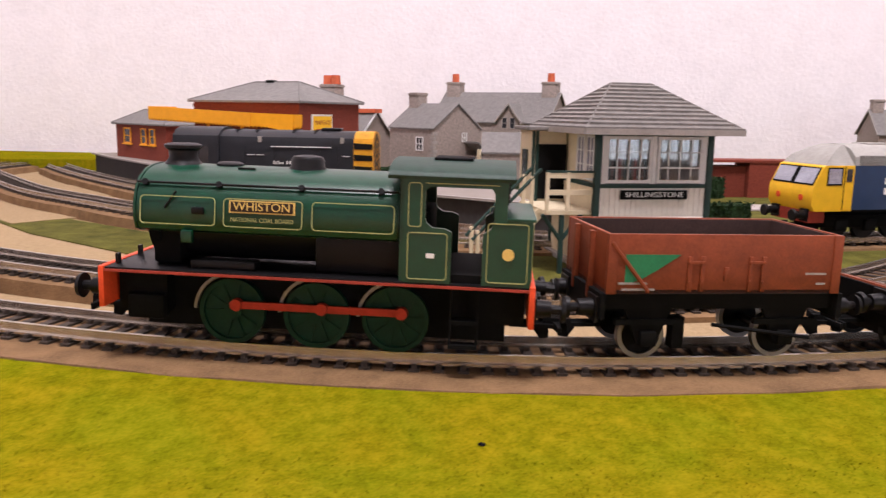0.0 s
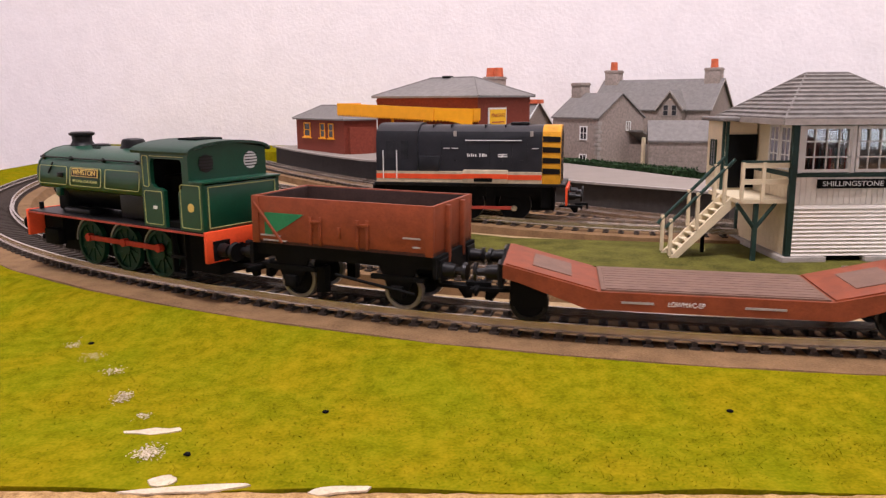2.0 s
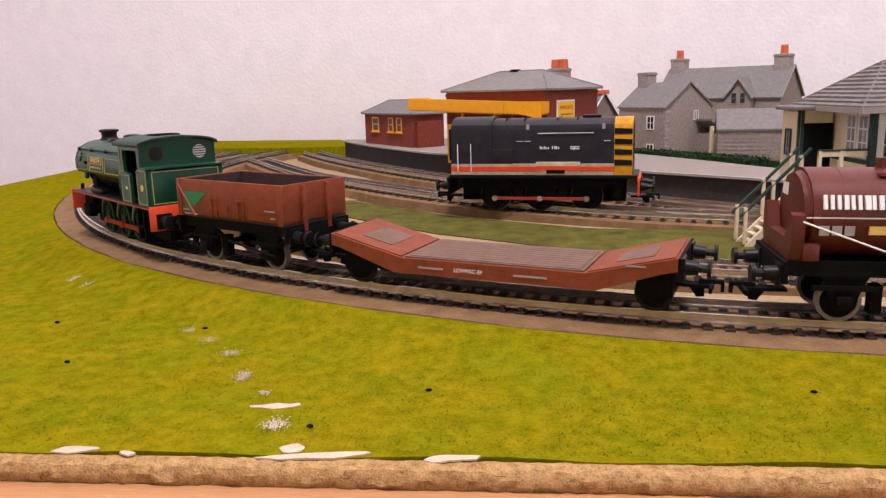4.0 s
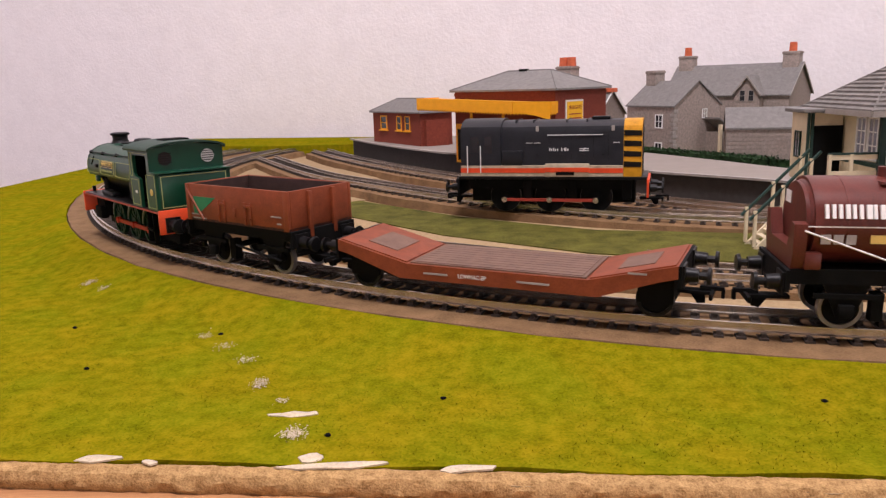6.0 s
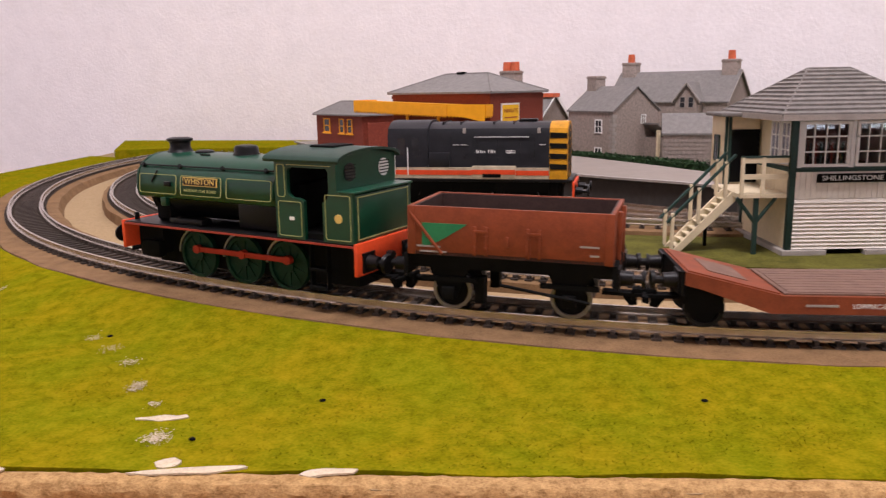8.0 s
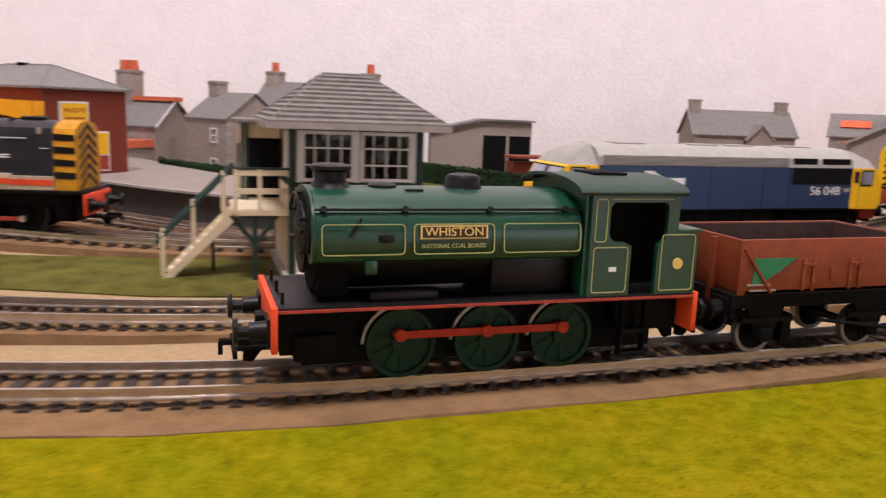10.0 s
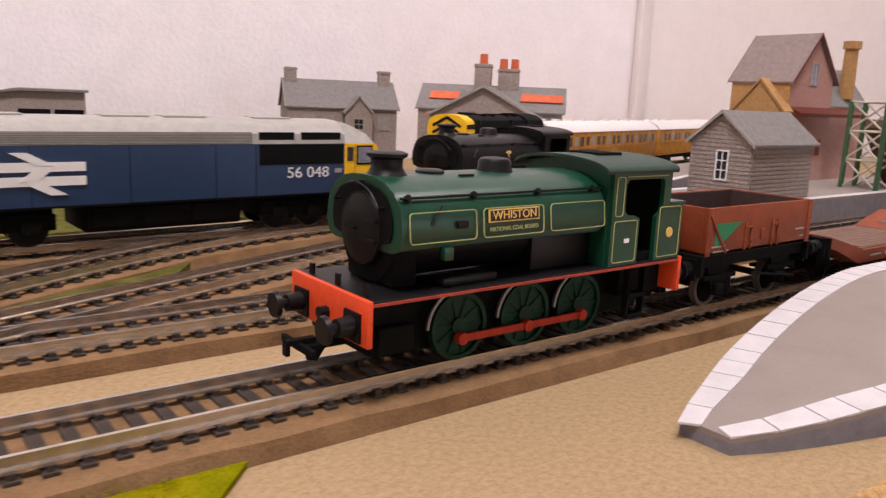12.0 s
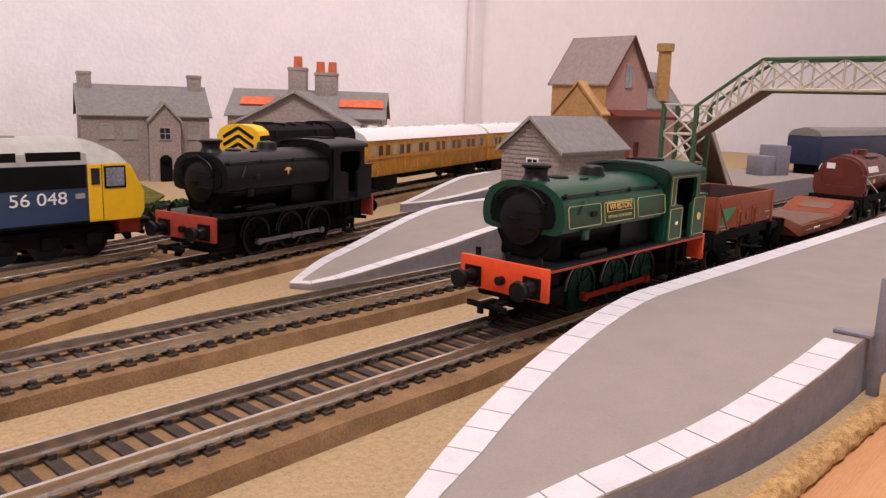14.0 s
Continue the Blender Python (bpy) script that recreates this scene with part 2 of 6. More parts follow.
def strip_frame(bm, x0, x1, z0, z1, w, y, t=0.00012, m=Matrix()):
    for a in ((x0, x1, z0, z0 + w), (x0, x1, z1 - w, z1), (x0, x0 + w, z0 + w, z1 - w), (x1 - w, x1, z0 + w, z1 - w)):
        box(bm, a[0], a[1], y - t, y + t, a[2], a[3], m)
    return bm


# ---- track lines ----
RAIL_TOP = 0.0085
X0, K1, L1, K2 = -0.0161, 2.185, 0.432, 1.65


def smooth(u):
    u = min(max(u, 0.0), 1.0)
    return u * u * (3 - 2 * u)


def bank(x):
    return 0.004 * smooth((0.02 - x) / 0.3)


def main_line(s):
    """The near line: straight for s > 0, then round the end of the board. Gives x, y and heading."""
    if s >= 0:
        return X0 + s, 0.009, 0.0
    d = -s
    r1, a1 = 1 / K1, K1 * min(d, L1)
    x, y = X0 - r1 * math.sin(a1), 0.009 + r1 * (1 - math.cos(a1))
    if d > L1:
        r2, a2 = 1 / K2, a1 + K2 * (d - L1)
        x += -r2 * (math.sin(a2) - math.sin(a1))
        y += r2 * (math.cos(a1) - math.cos(a2))
        a1 = a2
    return x, y, a1


def offset_line(s, o):
    x, y, a = main_line(s)
    return x + o * math.sin(a), y + o * math.cos(a)


def spline(pts, step=0.006):
    """Points at even steps along a smooth line through a few control points."""
    out, n = [], len(pts)
    for i in range(n - 1):
        p0, p1, p2, p3 = (Vector((*pts[max(0, min(n - 1, k))], 0)) for k in (i - 1, i, i + 1, i + 2))
        k = max(2, int((p2 - p1).length / 0.004))
        for j in range(k):
            t = j / k
            out.append(0.5 * ((2 * p1) + (p2 - p0) * t + (2 * p0 - 5 * p1 + 4 * p2 - p3) * t * t + (3 * p1 - p0 - 3 * p2 + p3) * t ** 3))
    out.append(Vector((*pts[-1], 0)))
    res, acc = [out[0]], 0.0
    for a, b in zip(out, out[1:]):
        acc += (b - a).length
        if acc >= step:
            res.append(b)
            acc = 0.0
    return [(p.x, p.y) for p in res]


LINES = {
    "near": [main_line(-s * 0.006)[:2] for s in range(-330, 300)],
    "second": [offset_line(-s * 0.006, 0.06) for s in range(-330, 270)],
    "shunter": spline([(0.98, 0.433), (0.85, 0.390), (0.631, 0.319), (0.464, 0.265), (0.39, 0.229), (0.34, 0.207), (0.29, 0.195), (0.2, 0.191), (0.08, 0.188), (-0.02, 0.191), (-0.09, 0.208), (-0.148, 0.237), (-0.21, 0.284), (-0.27, 0.35), (-0.33, 0.43), (-0.42, 0.6)]),
    "platform": spline([(0.05, 0.192), (-0.01, 0.207), (-0.06, 0.24), (-0.12, 0.297), (-0.19, 0.364), (-0.26, 0.455), (-0.33, 0.575), (-0.38, 0.68)]),
    "siding": spline([(1.2, 0.222), (0.7, 0.211), (0.55, 0.199), (0.475, 0.183), (0.417, 0.168), (0.37, 0.158), (0.31, 0.145), (0.247, 0.124), (0.184, 0.1), (0.12, 0.078), (0.04, 0.069)]),
    "crossover": spline([(0.33, 0.196), (0.24, 0.178), (0.17, 0.145), (0.1, 0.105), (0.03, 0.076), (-0.03, 0.07)]),
}


def sweep(bm, line, section, z=0.0, banked=True):
    """Push a cross-section (sideways, up) along a line on the board."""
    rings = []
    for i, (x, y) in enumerate(line):
        a, b = Vector(line[max(0, i - 1)]), Vector(line[min(len(line) - 1, i + 1)])
        d = (b - a).normalized()
        n = Vector((-d.y, d.x))
        h = z + (bank(x) if banked else 0)
        rings.append([bm.verts.new((x + n.x * u, y + n.y * u, (w + h) if w > 0.0001 else w)) for u, w in (section(x) if callable(section) else section)])
    k = len(rings[0])
    for r, q in zip(rings, rings[1:]):
        for j in range(k):
            bm.faces.new((r[j], r[(j + 1) % k], q[(j + 1) % k], q[j]))
    bm.faces.new(rings[0])
    bm.faces.new(rings[-1][::-1])
    return bm

# ---- the room and the baseboard ----


def structure(name, bm, material, label):
    return tagged(part(name, bm, material), label, kind="structure")


def wall_between(name, a, b, z0, z1, material, label, t=0.03):
    d = (Vector(b) - Vector(a))
    m = Matrix.Translation((*a, 0)) @ Matrix.Rotation(math.atan2(d.y, d.x), 4, "Z")
    return structure(name, box(bmesh.new(), 0, d.length, 0, t, z0, z1, m), material, label)


wall_between("wall_north", (-1.42, 1.152), (0.9, 0.505), -0.7, 1.75, PLASTER, "white rough-plastered room wall behind the layout")
wall_between("wall_east", (0.9, 0.505), (2.6, 0.42), -0.7, 1.75, CREAM_WALL, "cream painted room wall behind the footbridge")
wall_between("wall_west", (-1.42, -2.2), (-1.42, 1.152), -0.7, 1.75, PLASTER, "white rough-plastered wall at the end of the layout")
wall_between("wall_far_end", (2.6, 0.42), (2.6, -2.2), -0.7, 1.75, CREAM_WALL, "plain cream room wall")
wall_between("wall_south", (2.6, -2.2), (-1.42, -2.2), -0.7, 1.75, CREAM_WALL, "plain cream room wall")
structure("corner_trunking", box(bmesh.new(), -0.0085, 0.0085, -0.008, 0.004, -0.02, 1.75, pose(0.909, 0.499, 0, 0, 0, -10), 0.002), CREAM_WALL, "white cable trunking up the corner of the walls")
structure("floor", box(bmesh.new(), -1.5, 2.7, -2.3, 1.3, -0.72, -0.7), FLOOR, "brown carpeted room floor")
structure("ceiling", box(bmesh.new(), -1.5, 2.7, -2.3, 1.3, 1.75, 1.77), CREAM_WALL, "plain pale ceiling")


win = part("window_1", strip_frame(bmesh.new(), 0.79, 1.51, -0.11, 0.51, 0.03, -2.192, 0.006), mat("white_window_frame", (0.8, 0.8, 0.79), 0.5, var=0.03))
tagged(win, "white framed room window with daylight", kind="structure")


def edge_y(x):
    return -0.0655 - 0.045 * (x + 0.15)


def board_outline(inset=0.0):
    front = [(-0.6 + 0.02 * i, edge_y(-0.6 + 0.02 * i) + inset + 0.0012 * math.sin(i * 2.3)) for i in range(110)]
    return front + [(1.6, 0.46), (0.9, 0.5), (-0.64, 0.925), (-0.6, 0.3)]


board = structure("ground", prism(bmesh.new(), board_outline(), -0.014, 0.0, "z"), SAND, "sand-coloured baseboard top of the model railway")


def torn_edge():
    """The torn chipboard lip along the front of the board."""
    bm = bmesh.new()
    rng = random.Random(4)
    n = 900
    rows = []
    for i in range(n):
        x = -0.62 + 1.6 * i / (n - 1)
        y = edge_y(x)
        row = []
        for k, (dy, z) in enumerate(((0.0030, 0.0010), (0.0012, 0.0012), (-0.0006, 0.0006), (-0.0015, -0.0008), (-0.0016, -0.0022), (-0.0008, -0.0040))):
            j = 0.0004 if k else 0.0002
            row.append(bm.verts.new((x, y + dy + rng.uniform(-j, j), z + rng.uniform(-j, j) * 0.7)))
        rows.append(row)
    for a, b in zip(rows, rows[1:]):
        for k in range(5):
            bm.faces.new((a[k], b[k], b[k + 1], a[k + 1]))
    return bm


tagged(part("chipboard_edge", torn_edge(), CHIP), "torn brown chipboard edge of the baseboard", kind="structure")
structure("front_ledge", box(bmesh.new(), -0.9, 2.2, -0.42, edge_y(0.2) + 0.012, -0.04, -0.0034, Matrix.Rotation(radians(-2.6), 4, "Z")), PINE, "pine plank along the front of the baseboard")


def chip_flake(x, dy, sx, sy, seed):
    rng = random.Random(seed)
    pts = [(math.cos(a) * sx * rng.uniform(0.7, 1.1), math.sin(a) * sy * rng.uniform(0.6, 1.1)) for a in [k * math.tau / 11 for k in range(11)]]
    bm = prism(bmesh.new(), pts, 0, 0.0004, "z")
    for v in bm.verts:
        v.co.z += 0.0005 * noise.noise((v.co.x * 400, v.co.y * 400, seed))
    ob = part("bare_patch", bm, CHIP_PALE)
    ob.matrix_basis = pose(x, edge_y(x) + dy, 0.0013, 0, 0, rng.uniform(-8, 8))
    return tagged(ob, "pale bare patch where the grass mat has torn away", "bare patch", "torn patches")


for k, (x, dy, sx, sy) in enumerate(((-0.2345, 0.0290, 0.0068, 0.0016), (-0.2255, 0.0062, 0.0034, 0.0024), (-0.2200, 0.0030, 0.0125, 0.0014), (-0.1913, 0.0030, 0.0060, 0.0018), (-0.2733, 0.0040, 0.0062, 0.0016), (-0.2608, 0.0028, 0.0022, 0.0014), (0.305, 0.001, 0.010, 0.002))):
    chip_flake(x, dy, sx, sy, k + 3)


def worn_fibres(x, y, sx, sy, count, seed):
    """A worn spot where the fibres have lost their colour: pale short threads, thinning out to the rim."""
    rng = random.Random(seed)
    verts, faces = [], []
    for _ in range(count):
        px, py, a = x + rng.gauss(0, sx * 0.34), y + rng.gauss(0, sy * 0.34), rng.uniform(0, math.tau)
        dx, dy = math.cos(a) * 0.0003, math.sin(a) * 0.0003
        k = len(verts)
        z = grass_height(px, py) + rng.uniform(0.0003, 0.0006)
        verts += [(px - dx, py - dy, z), (px + dx, py + dy, z), (px - dy * 0.7, py + dx * 0.7, z + 0.0001)]
        faces.append((k, k + 1, k + 2))
    me = bpy.data.meshes.new("worn_spot")
    me.from_pydata(verts, [], faces)
    me.materials.append(CHIP_PALE)
    return tagged(new("worn_spot", me), "pale worn spot in the grass mat", "worn spot", "worn spots")


def mat_patch(name, pts, z, material, label, thick=0.0012):
    return tagged(part(name, prism(bmesh.new(), pts, z, z + thick, "z"), material), label, kind="structure")


near_in = [(x, y) for x, y in (offset_line(-s * 0.012, -0.014) for s in range(-16, 82))]
mat_patch("grass_near", [(-0.615, edge_y(-0.6) + 0.003)] + [(-0.6 + 0.02 * i, edge_y(-0.6 + 0.02 * i) + 0.0035 + 0.0012 * math.sin(i * 1.9)) for i in range(38)] + [(0.158, -0.06), (0.163, -0.04), (0.162, -0.02)] + near_in + [(-0.635, 0.8)], 0.0002, GRASS, "bright green static grass mat with yellowish patches")
mat_patch("sand_inner", [main_line(-k * 0.03)[:2] for k in range(55)] + [(-0.05, 0.76), (0.02, 0.30), (0.03, 0.06)], 0.0002, SAND, "bare sandy ground inside the curve of the track", 0.0022)
mat_patch("grass_strip", [(x, y) for x, y in ((0.235, 0.176), (0.2, 0.176), (0.1, 0.172), (0.0, 0.170), (-0.07, 0.182), (-0.13, 0.196), (-0.2, 0.243), (-0.27, 0.315), (-0.33, 0.4), (-0.35, 0.37), (-0.28, 0.265), (-0.21, 0.19), (-0.14, 0.14), (-0.07, 0.113), (0.0, 0.1), (0.08, 0.1), (0.2, 0.125))], 0.0002, GRASS_DIM, "olive grass strip between the tracks beside the signal box", 0.0028)
mat_patch("grass_garden", [(0.02, 0.25), (0.19, 0.245), (0.34, 0.26), (0.45, 0.4), (0.5, 0.6), (0.1, 0.71), (-0.1, 0.77), (-0.02, 0.5)], 0.0003, GRASS_DIM, "dull green garden grass round the houses")
mat_patch("grass_bank", [(-0.63, 0.9), (-0.2, 0.79), (-0.22, 0.7), (-0.42, 0.7), (-0.5, 0.72), (-0.56, 0.7)], 0.0002, GRASS, "bright green grass bank by the wall", 0.0148)
mat_patch("road", [(0.0, 0.395), (0.12, 0.39), (0.3, 0.36), (0.5, 0.34), (0.5, 0.30), (0.3, 0.33), (0.1, 0.355), (0.0, 0.36)], 0.0018, ROAD, "pale grey road in front of the houses")
mat_patch("sand_near", [(-0.3, 0.30), (-0.24, 0.35), (-0.3, 0.5), (-0.4, 0.62), (-0.44, 0.52), (-0.37, 0.4)], 0.0003, SAND, "pale bare sandy patch between the tracks", 0.0030)


near_foot = [offset_line(-k * 0.006, -0.0240) for k in range(-26, 150)]
foot_x, foot_y = (np.array([p[i] for p in near_foot]) for i in (0, 1))


def grass_height(x, y):
    """The mat lies flat on the board and laps up against the cork trackbed."""
    d = float(np.sqrt(np.min((foot_x - x) ** 2 + (foot_y - y) ** 2)))
    return 0.0014 + (0.0022 + bank(x)) * smooth(1 - d / 0.030)


def grass_lap():
    bm = bmesh.new()
    rows = []
    for k in range(-26, 150):
        row = []
        for j in range(9):
            x, y = offset_line(-k * 0.006, -0.0234 - 0.004 * j - 0.0006 * noise.noise((k * 0.35, j * 2.0, 0)))
            row.append(bm.verts.new((x, y, grass_height(x, y) + (0.00012 if j < 8 else -0.0006))))
        rows.append(row)
    for a, b in zip(rows, rows[1:]):
        for j in range(8):
            bm.faces.new((a[j], a[j + 1], b[j + 1], b[j]))
    return bm


structure("grass_lap", grass_lap(), GRASS, "edge of the grass mat lapping up to the cork trackbed")


def grass_tufts():
    """Short blades that break the outline of the near grass mat."""
    rng = random.Random(11)
    verts, faces = [], []
    while len(faces) < 26000:
        x, t = rng.uniform(-0.5, 0.158), rng.random()
        lo = edge_y(x) + 0.005
        hi = -0.009
        if x < X0:
            hi = min(p[1] for p in near_in if abs(p[0] - x) < 0.012) - 0.001
        y = lo + (hi - lo) * t
        if noise.noise((x * 60, y * 60, 0)) < -0.35 + rng.uniform(0, 0.3):
            continue
        a, h = rng.uniform(0, math.tau), rng.uniform(0.0002, 0.0007)
        g = grass_height(x, y)
        w = 0.0002
        dx, dy = math.cos(a) * w, math.sin(a) * w
        k = len(verts)
        verts += [(x - dx, y - dy, g - 0.0002), (x + dx, y + dy, g - 0.0002), (x + rng.uniform(-1, 1) * 0.0012, y + rng.uniform(-1, 1) * 0.0012, g + h)]
        faces.append((k, k + 1, k + 2))
    me = bpy.data.meshes.new("grass_tufts")
    me.from_pydata(verts, [], faces)
    me.materials.append(GRASS)
    return tagged(new("grass_tufts", me), "short yellow-green static grass fibres", kind="stuff")


grass_tufts()
for k, (x, y, sx, sy, count) in enumerate(((-0.2323, -0.0440, 0.0040, 0.0050, 420), (-0.2493, -0.0130, 0.0030, 0.0050, 300), (-0.2590, 0.0060, 0.0040, 0.0050, 130), (-0.2700, 0.0190, 0.0050, 0.0060, 90), (-0.2800, 0.0290, 0.0040, 0.0050, 70), (-0.3539, 0.0968, 0.0045, 0.0040, 220), (-0.3432, 0.0871, 0.0035, 0.0040, 110), (-0.2400, -0.0250, 0.0030, 0.0030, 60))):
    worn_fibres(x, y, sx, sy, count, k)
for k, (x, y) in enumerate(((-0.1052, -0.0287), (-0.1983, -0.0238), (-0.2241, -0.0449), (-0.305, 0.0), (-0.33, 0.04), (-0.275, 0.03))):
    bm = bmesh.new()
    bmesh.ops.create_icosphere(bm, subdivisions=2, radius=0.0006)
    for v in bm.verts:
        v.co *= 1 + 0.4 * noise.noise(v.co * 1500 + Vector((k, 0, 0)))
    ob = part("clinker_crumb", bm, MATBLACK)
    ob.matrix_basis = pose(x, y, grass_height(x, y) + 0.0004) @ Matrix.Diagonal((1.4, 0.9, 0.7, 1))
    tagged(ob, "small black crumb lying on the grass", "crumb", "crumbs on the grass")

# ---- permanent way ----
bed_w = {"near": 0.0185, "second": 0.0175, "shunter": 0.0185, "platform": 0.016, "siding": 0.0175, "crossover": 0.016}
bed_foot = {"near": 0.0185, "second": 0.0158, "shunter": 0.0190, "platform": 0.0180, "siding": 0.0180, "crossover": 0.0165}
bed_lift = {"near": 0, "second": 0.0001, "shunter": 0.0002, "platform": -0.0001, "siding": -0.0002, "crossover": -0.0003}


def roughen(bm, amount, scale):
    for v in bm.verts:
        if v.co.z > 0.001:
            v.co += Vector((noise.noise(v.co * scale), noise.noise(v.co * scale + Vector((9, 0, 0))), 0)) * amount
    return bm


def sleeper_shape(bm, m=Matrix()):
    """A sleeper sunk into the bed, with a chair on each side of both rails."""
    box(bm, -0.0014, 0.0014, -0.0116, 0.0116, 0.0034, 0.0049, m)
    for y in (-0.0104, -0.0070, 0.0070, 0.0104):
        box(bm, -0.0007, 0.0007, y - 0.0006, y + 0.0006, 0.0049, 0.0061, m)
    return bm


for key, line in LINES.items():
    w = bed_w[key]
    foot = bed_foot[key]

    def bed(x):
        f = foot + (0.0056 * smooth((0.16 - x) / 0.12) if key == "near" else 0)
        return [(-w - 0.004, 0.0), (-w, 0.0036), (-0.012, 0.0042), (0.012, 0.0042), (f - 0.0012, 0.0040), (f, 0.0)]
    bm = sweep(bmesh.new(), line, bed, bed_lift[key])
    tagged(part("trackbed", roughen(bm, 0.0016, 45), CORK), "brown cork trackbed with ragged edges", kind="structure")
    track = thing("track", "nickel silver rails on black plastic sleepers", "track", group="railway tracks")
    for side in (-1, 1):
        c = side * 0.0087
        sec = [(c - 0.0012, 0.0056), (c - 0.0012, 0.0062), (c - 0.0003, 0.0065), (c - 0.0003, 0.0078), (c - 0.0005, 0.008), (c - 0.0005, 0.0085), (c + 0.0005, 0.0085), (c + 0.0005, 0.008), (c + 0.0003, 0.0078), (c + 0.0003, 0.0065), (c + 0.0012, 0.0062), (c + 0.0012, 0.0056)]
        part("rail", sweep(bmesh.new(), line, sec, bed_lift[key]), RAIL, track)
    sleeper_me = mesh_of("sleeper", sleeper_shape(bmesh.new()), SLEEPER)
    rest = bmesh.new()
    singles = 0
    for i, (x, y) in enumerate(line):
        if i % 1 or i == 0:
            continue
        d = Vector((x - line[i - 1][0], y - line[i - 1][1]))
        m = pose(x, y, bank(x) + bed_lift[key], 0, 0, math.degrees(math.atan2(d.y, d.x)))
        if singles < 300 and -0.45 < x < 0.65:
            singles += 1
            ob = new("sleeper", sleeper_me)
            ob.parent = track
            ob.matrix_basis = m
        elif x < 1.0:
            sleeper_shape(rest, m)
    tagged(part("sleeper_row", rest, SLEEPER, track), kind="stuff")

# ---- rolling stock (rail top at z = 0, front towards -x) ----


def wheelset(parent, x, r, tyre_mat, disc_mat, spokes=0, name="wheelset", gap=0.0085):
    """An axle with two wheels, as one turning part with its own pieces."""
    ws = part(name, cyl(bmesh.new(), 0.0012, (0, -gap, 0), (0, gap, 0), 10), BLACK, parent)
    ws.matrix_basis = pose(x, 0, r)
    for s in (-1, 1):
        bm = bmesh.new()
        outer, n = s * (gap + 0.0012), 28
        for k in range(n):
            a0, a1 = k * math.tau / n, (k + 1) * math.tau / n
            ring = []
            for rr, yy in ((r, s * (gap - 0.0008)), (r, outer), (r - 0.0011, outer), (r - 0.0011, s * (gap - 0.0008))):
                ring.append([(rr * math.cos(a), yy, rr * math.sin(a)) for a in (a0, a1)])
            for i in range(4):
                p, q = ring[i], ring[(i + 1) % 4]
                bm.faces.new([bm.verts.new(c) for c in (p[0], p[1], q[1], q[0])])
        bmesh.ops.remove_doubles(bm, verts=bm.verts[:], dist=1e-6)
        part("tyre", bm, tyre_mat, ws)
        bm = cyl(bmesh.new(), 0.0022 if r > 0.007 else 0.0016, (0, s * (gap - 0.0006), 0), (0, s * (gap + 0.0012), 0), 14)
        if spokes:
            for k in range(spokes):
                part("spoke", box(bmesh.new(), 0.001, r - 0.0009, s * (gap + 0.0002) - 0.0004, s * (gap + 0.0002) + 0.0004, -0.00045, 0.00045, Matrix.Rotation(k * math.tau / spokes, 4, "Y")), disc_mat, ws)
            cyl(bm, r - 0.001, (0, s * (gap - 0.0008), 0), (0, s * (gap + 0.0002), 0), 28)
        else:
            cyl(bm, r - 0.001, (0, s * (gap - 0.0006), 0), (0, s * (gap + 0.0004), 0), 28)
        part("wheel_centre", bm, disc_mat, ws)
    return ws


def buffers(parent, x, d, z=0.0135, head=0.0032):
    """Two sprung buffers on an end beam; d is -1 at the front and 1 at the rear."""
    for s in (-1, 1):
        y = s * 0.0114
        bm = cyl(bmesh.new(), 0.0024, (x, y, z), (x + d * 0.0042, y, z), 14, 0.002)
        box(bm, x, x + d * 0.0006, y - 0.0032, y + 0.0032, z - 0.0032, z + 0.0032)
        b = part("buffer", bm, BLACK, parent)
        bm = cyl(bmesh.new(), 0.0012, (x + d * 0.004, y, z), (x + d * 0.0072, y, z), 10)
        cyl(bm, head, (x + d * 0.0066, y, z), (x + d * 0.0076, y, z), 20, head * 0.9)
        part("buffer_head", bm, BLACK, b)


def coupling(parent, x, d):
    """A tension-lock coupling: bar, arms and hook."""
    bm = box(bmesh.new(), x - 0.004 * d, x + 0.0085 * d, -0.0022, 0.0022, 0.0062, 0.0072)
    box(bm, x + 0.0078 * d, x + 0.0088 * d, -0.0075, 0.0075, 0.0060, 0.0078, bevel=0.0002)
    box(bm, x + 0.0045 * d, x + 0.0115 * d, -0.0009, 0.0009, 0.0074, 0.0086)
    box(bm, x + 0.0107 * d, x + 0.0117 * d, -0.0009, 0.0009, 0.0052, 0.0080)
    prism(bm, [(x + 0.001 * d, 0.0072), (x + 0.004 * d, 0.003), (x + 0.0062 * d, 0.0034), (x + 0.006 * d, 0.0072)], -0.0007, 0.0007, "y")
    return part("coupling", bm, MATBLACK, parent, "black plastic hook coupling")


TANK = [(0.0118, 0.0283), (0.0146, 0.0292), (0.0156, 0.0320), (0.0154, 0.0355), (0.0144, 0.0385), (0.0121, 0.0412), (0.0085, 0.0430), (0.0045, 0.0438)]


def tank_outline(k=1.0):
    half = [(y * k, 0.036 + (z - 0.036) * k) for y, z in TANK]
    return half + [(0, 0.036 + 0.008 * k)] + [(-y, z) for y, z in half[::-1]]


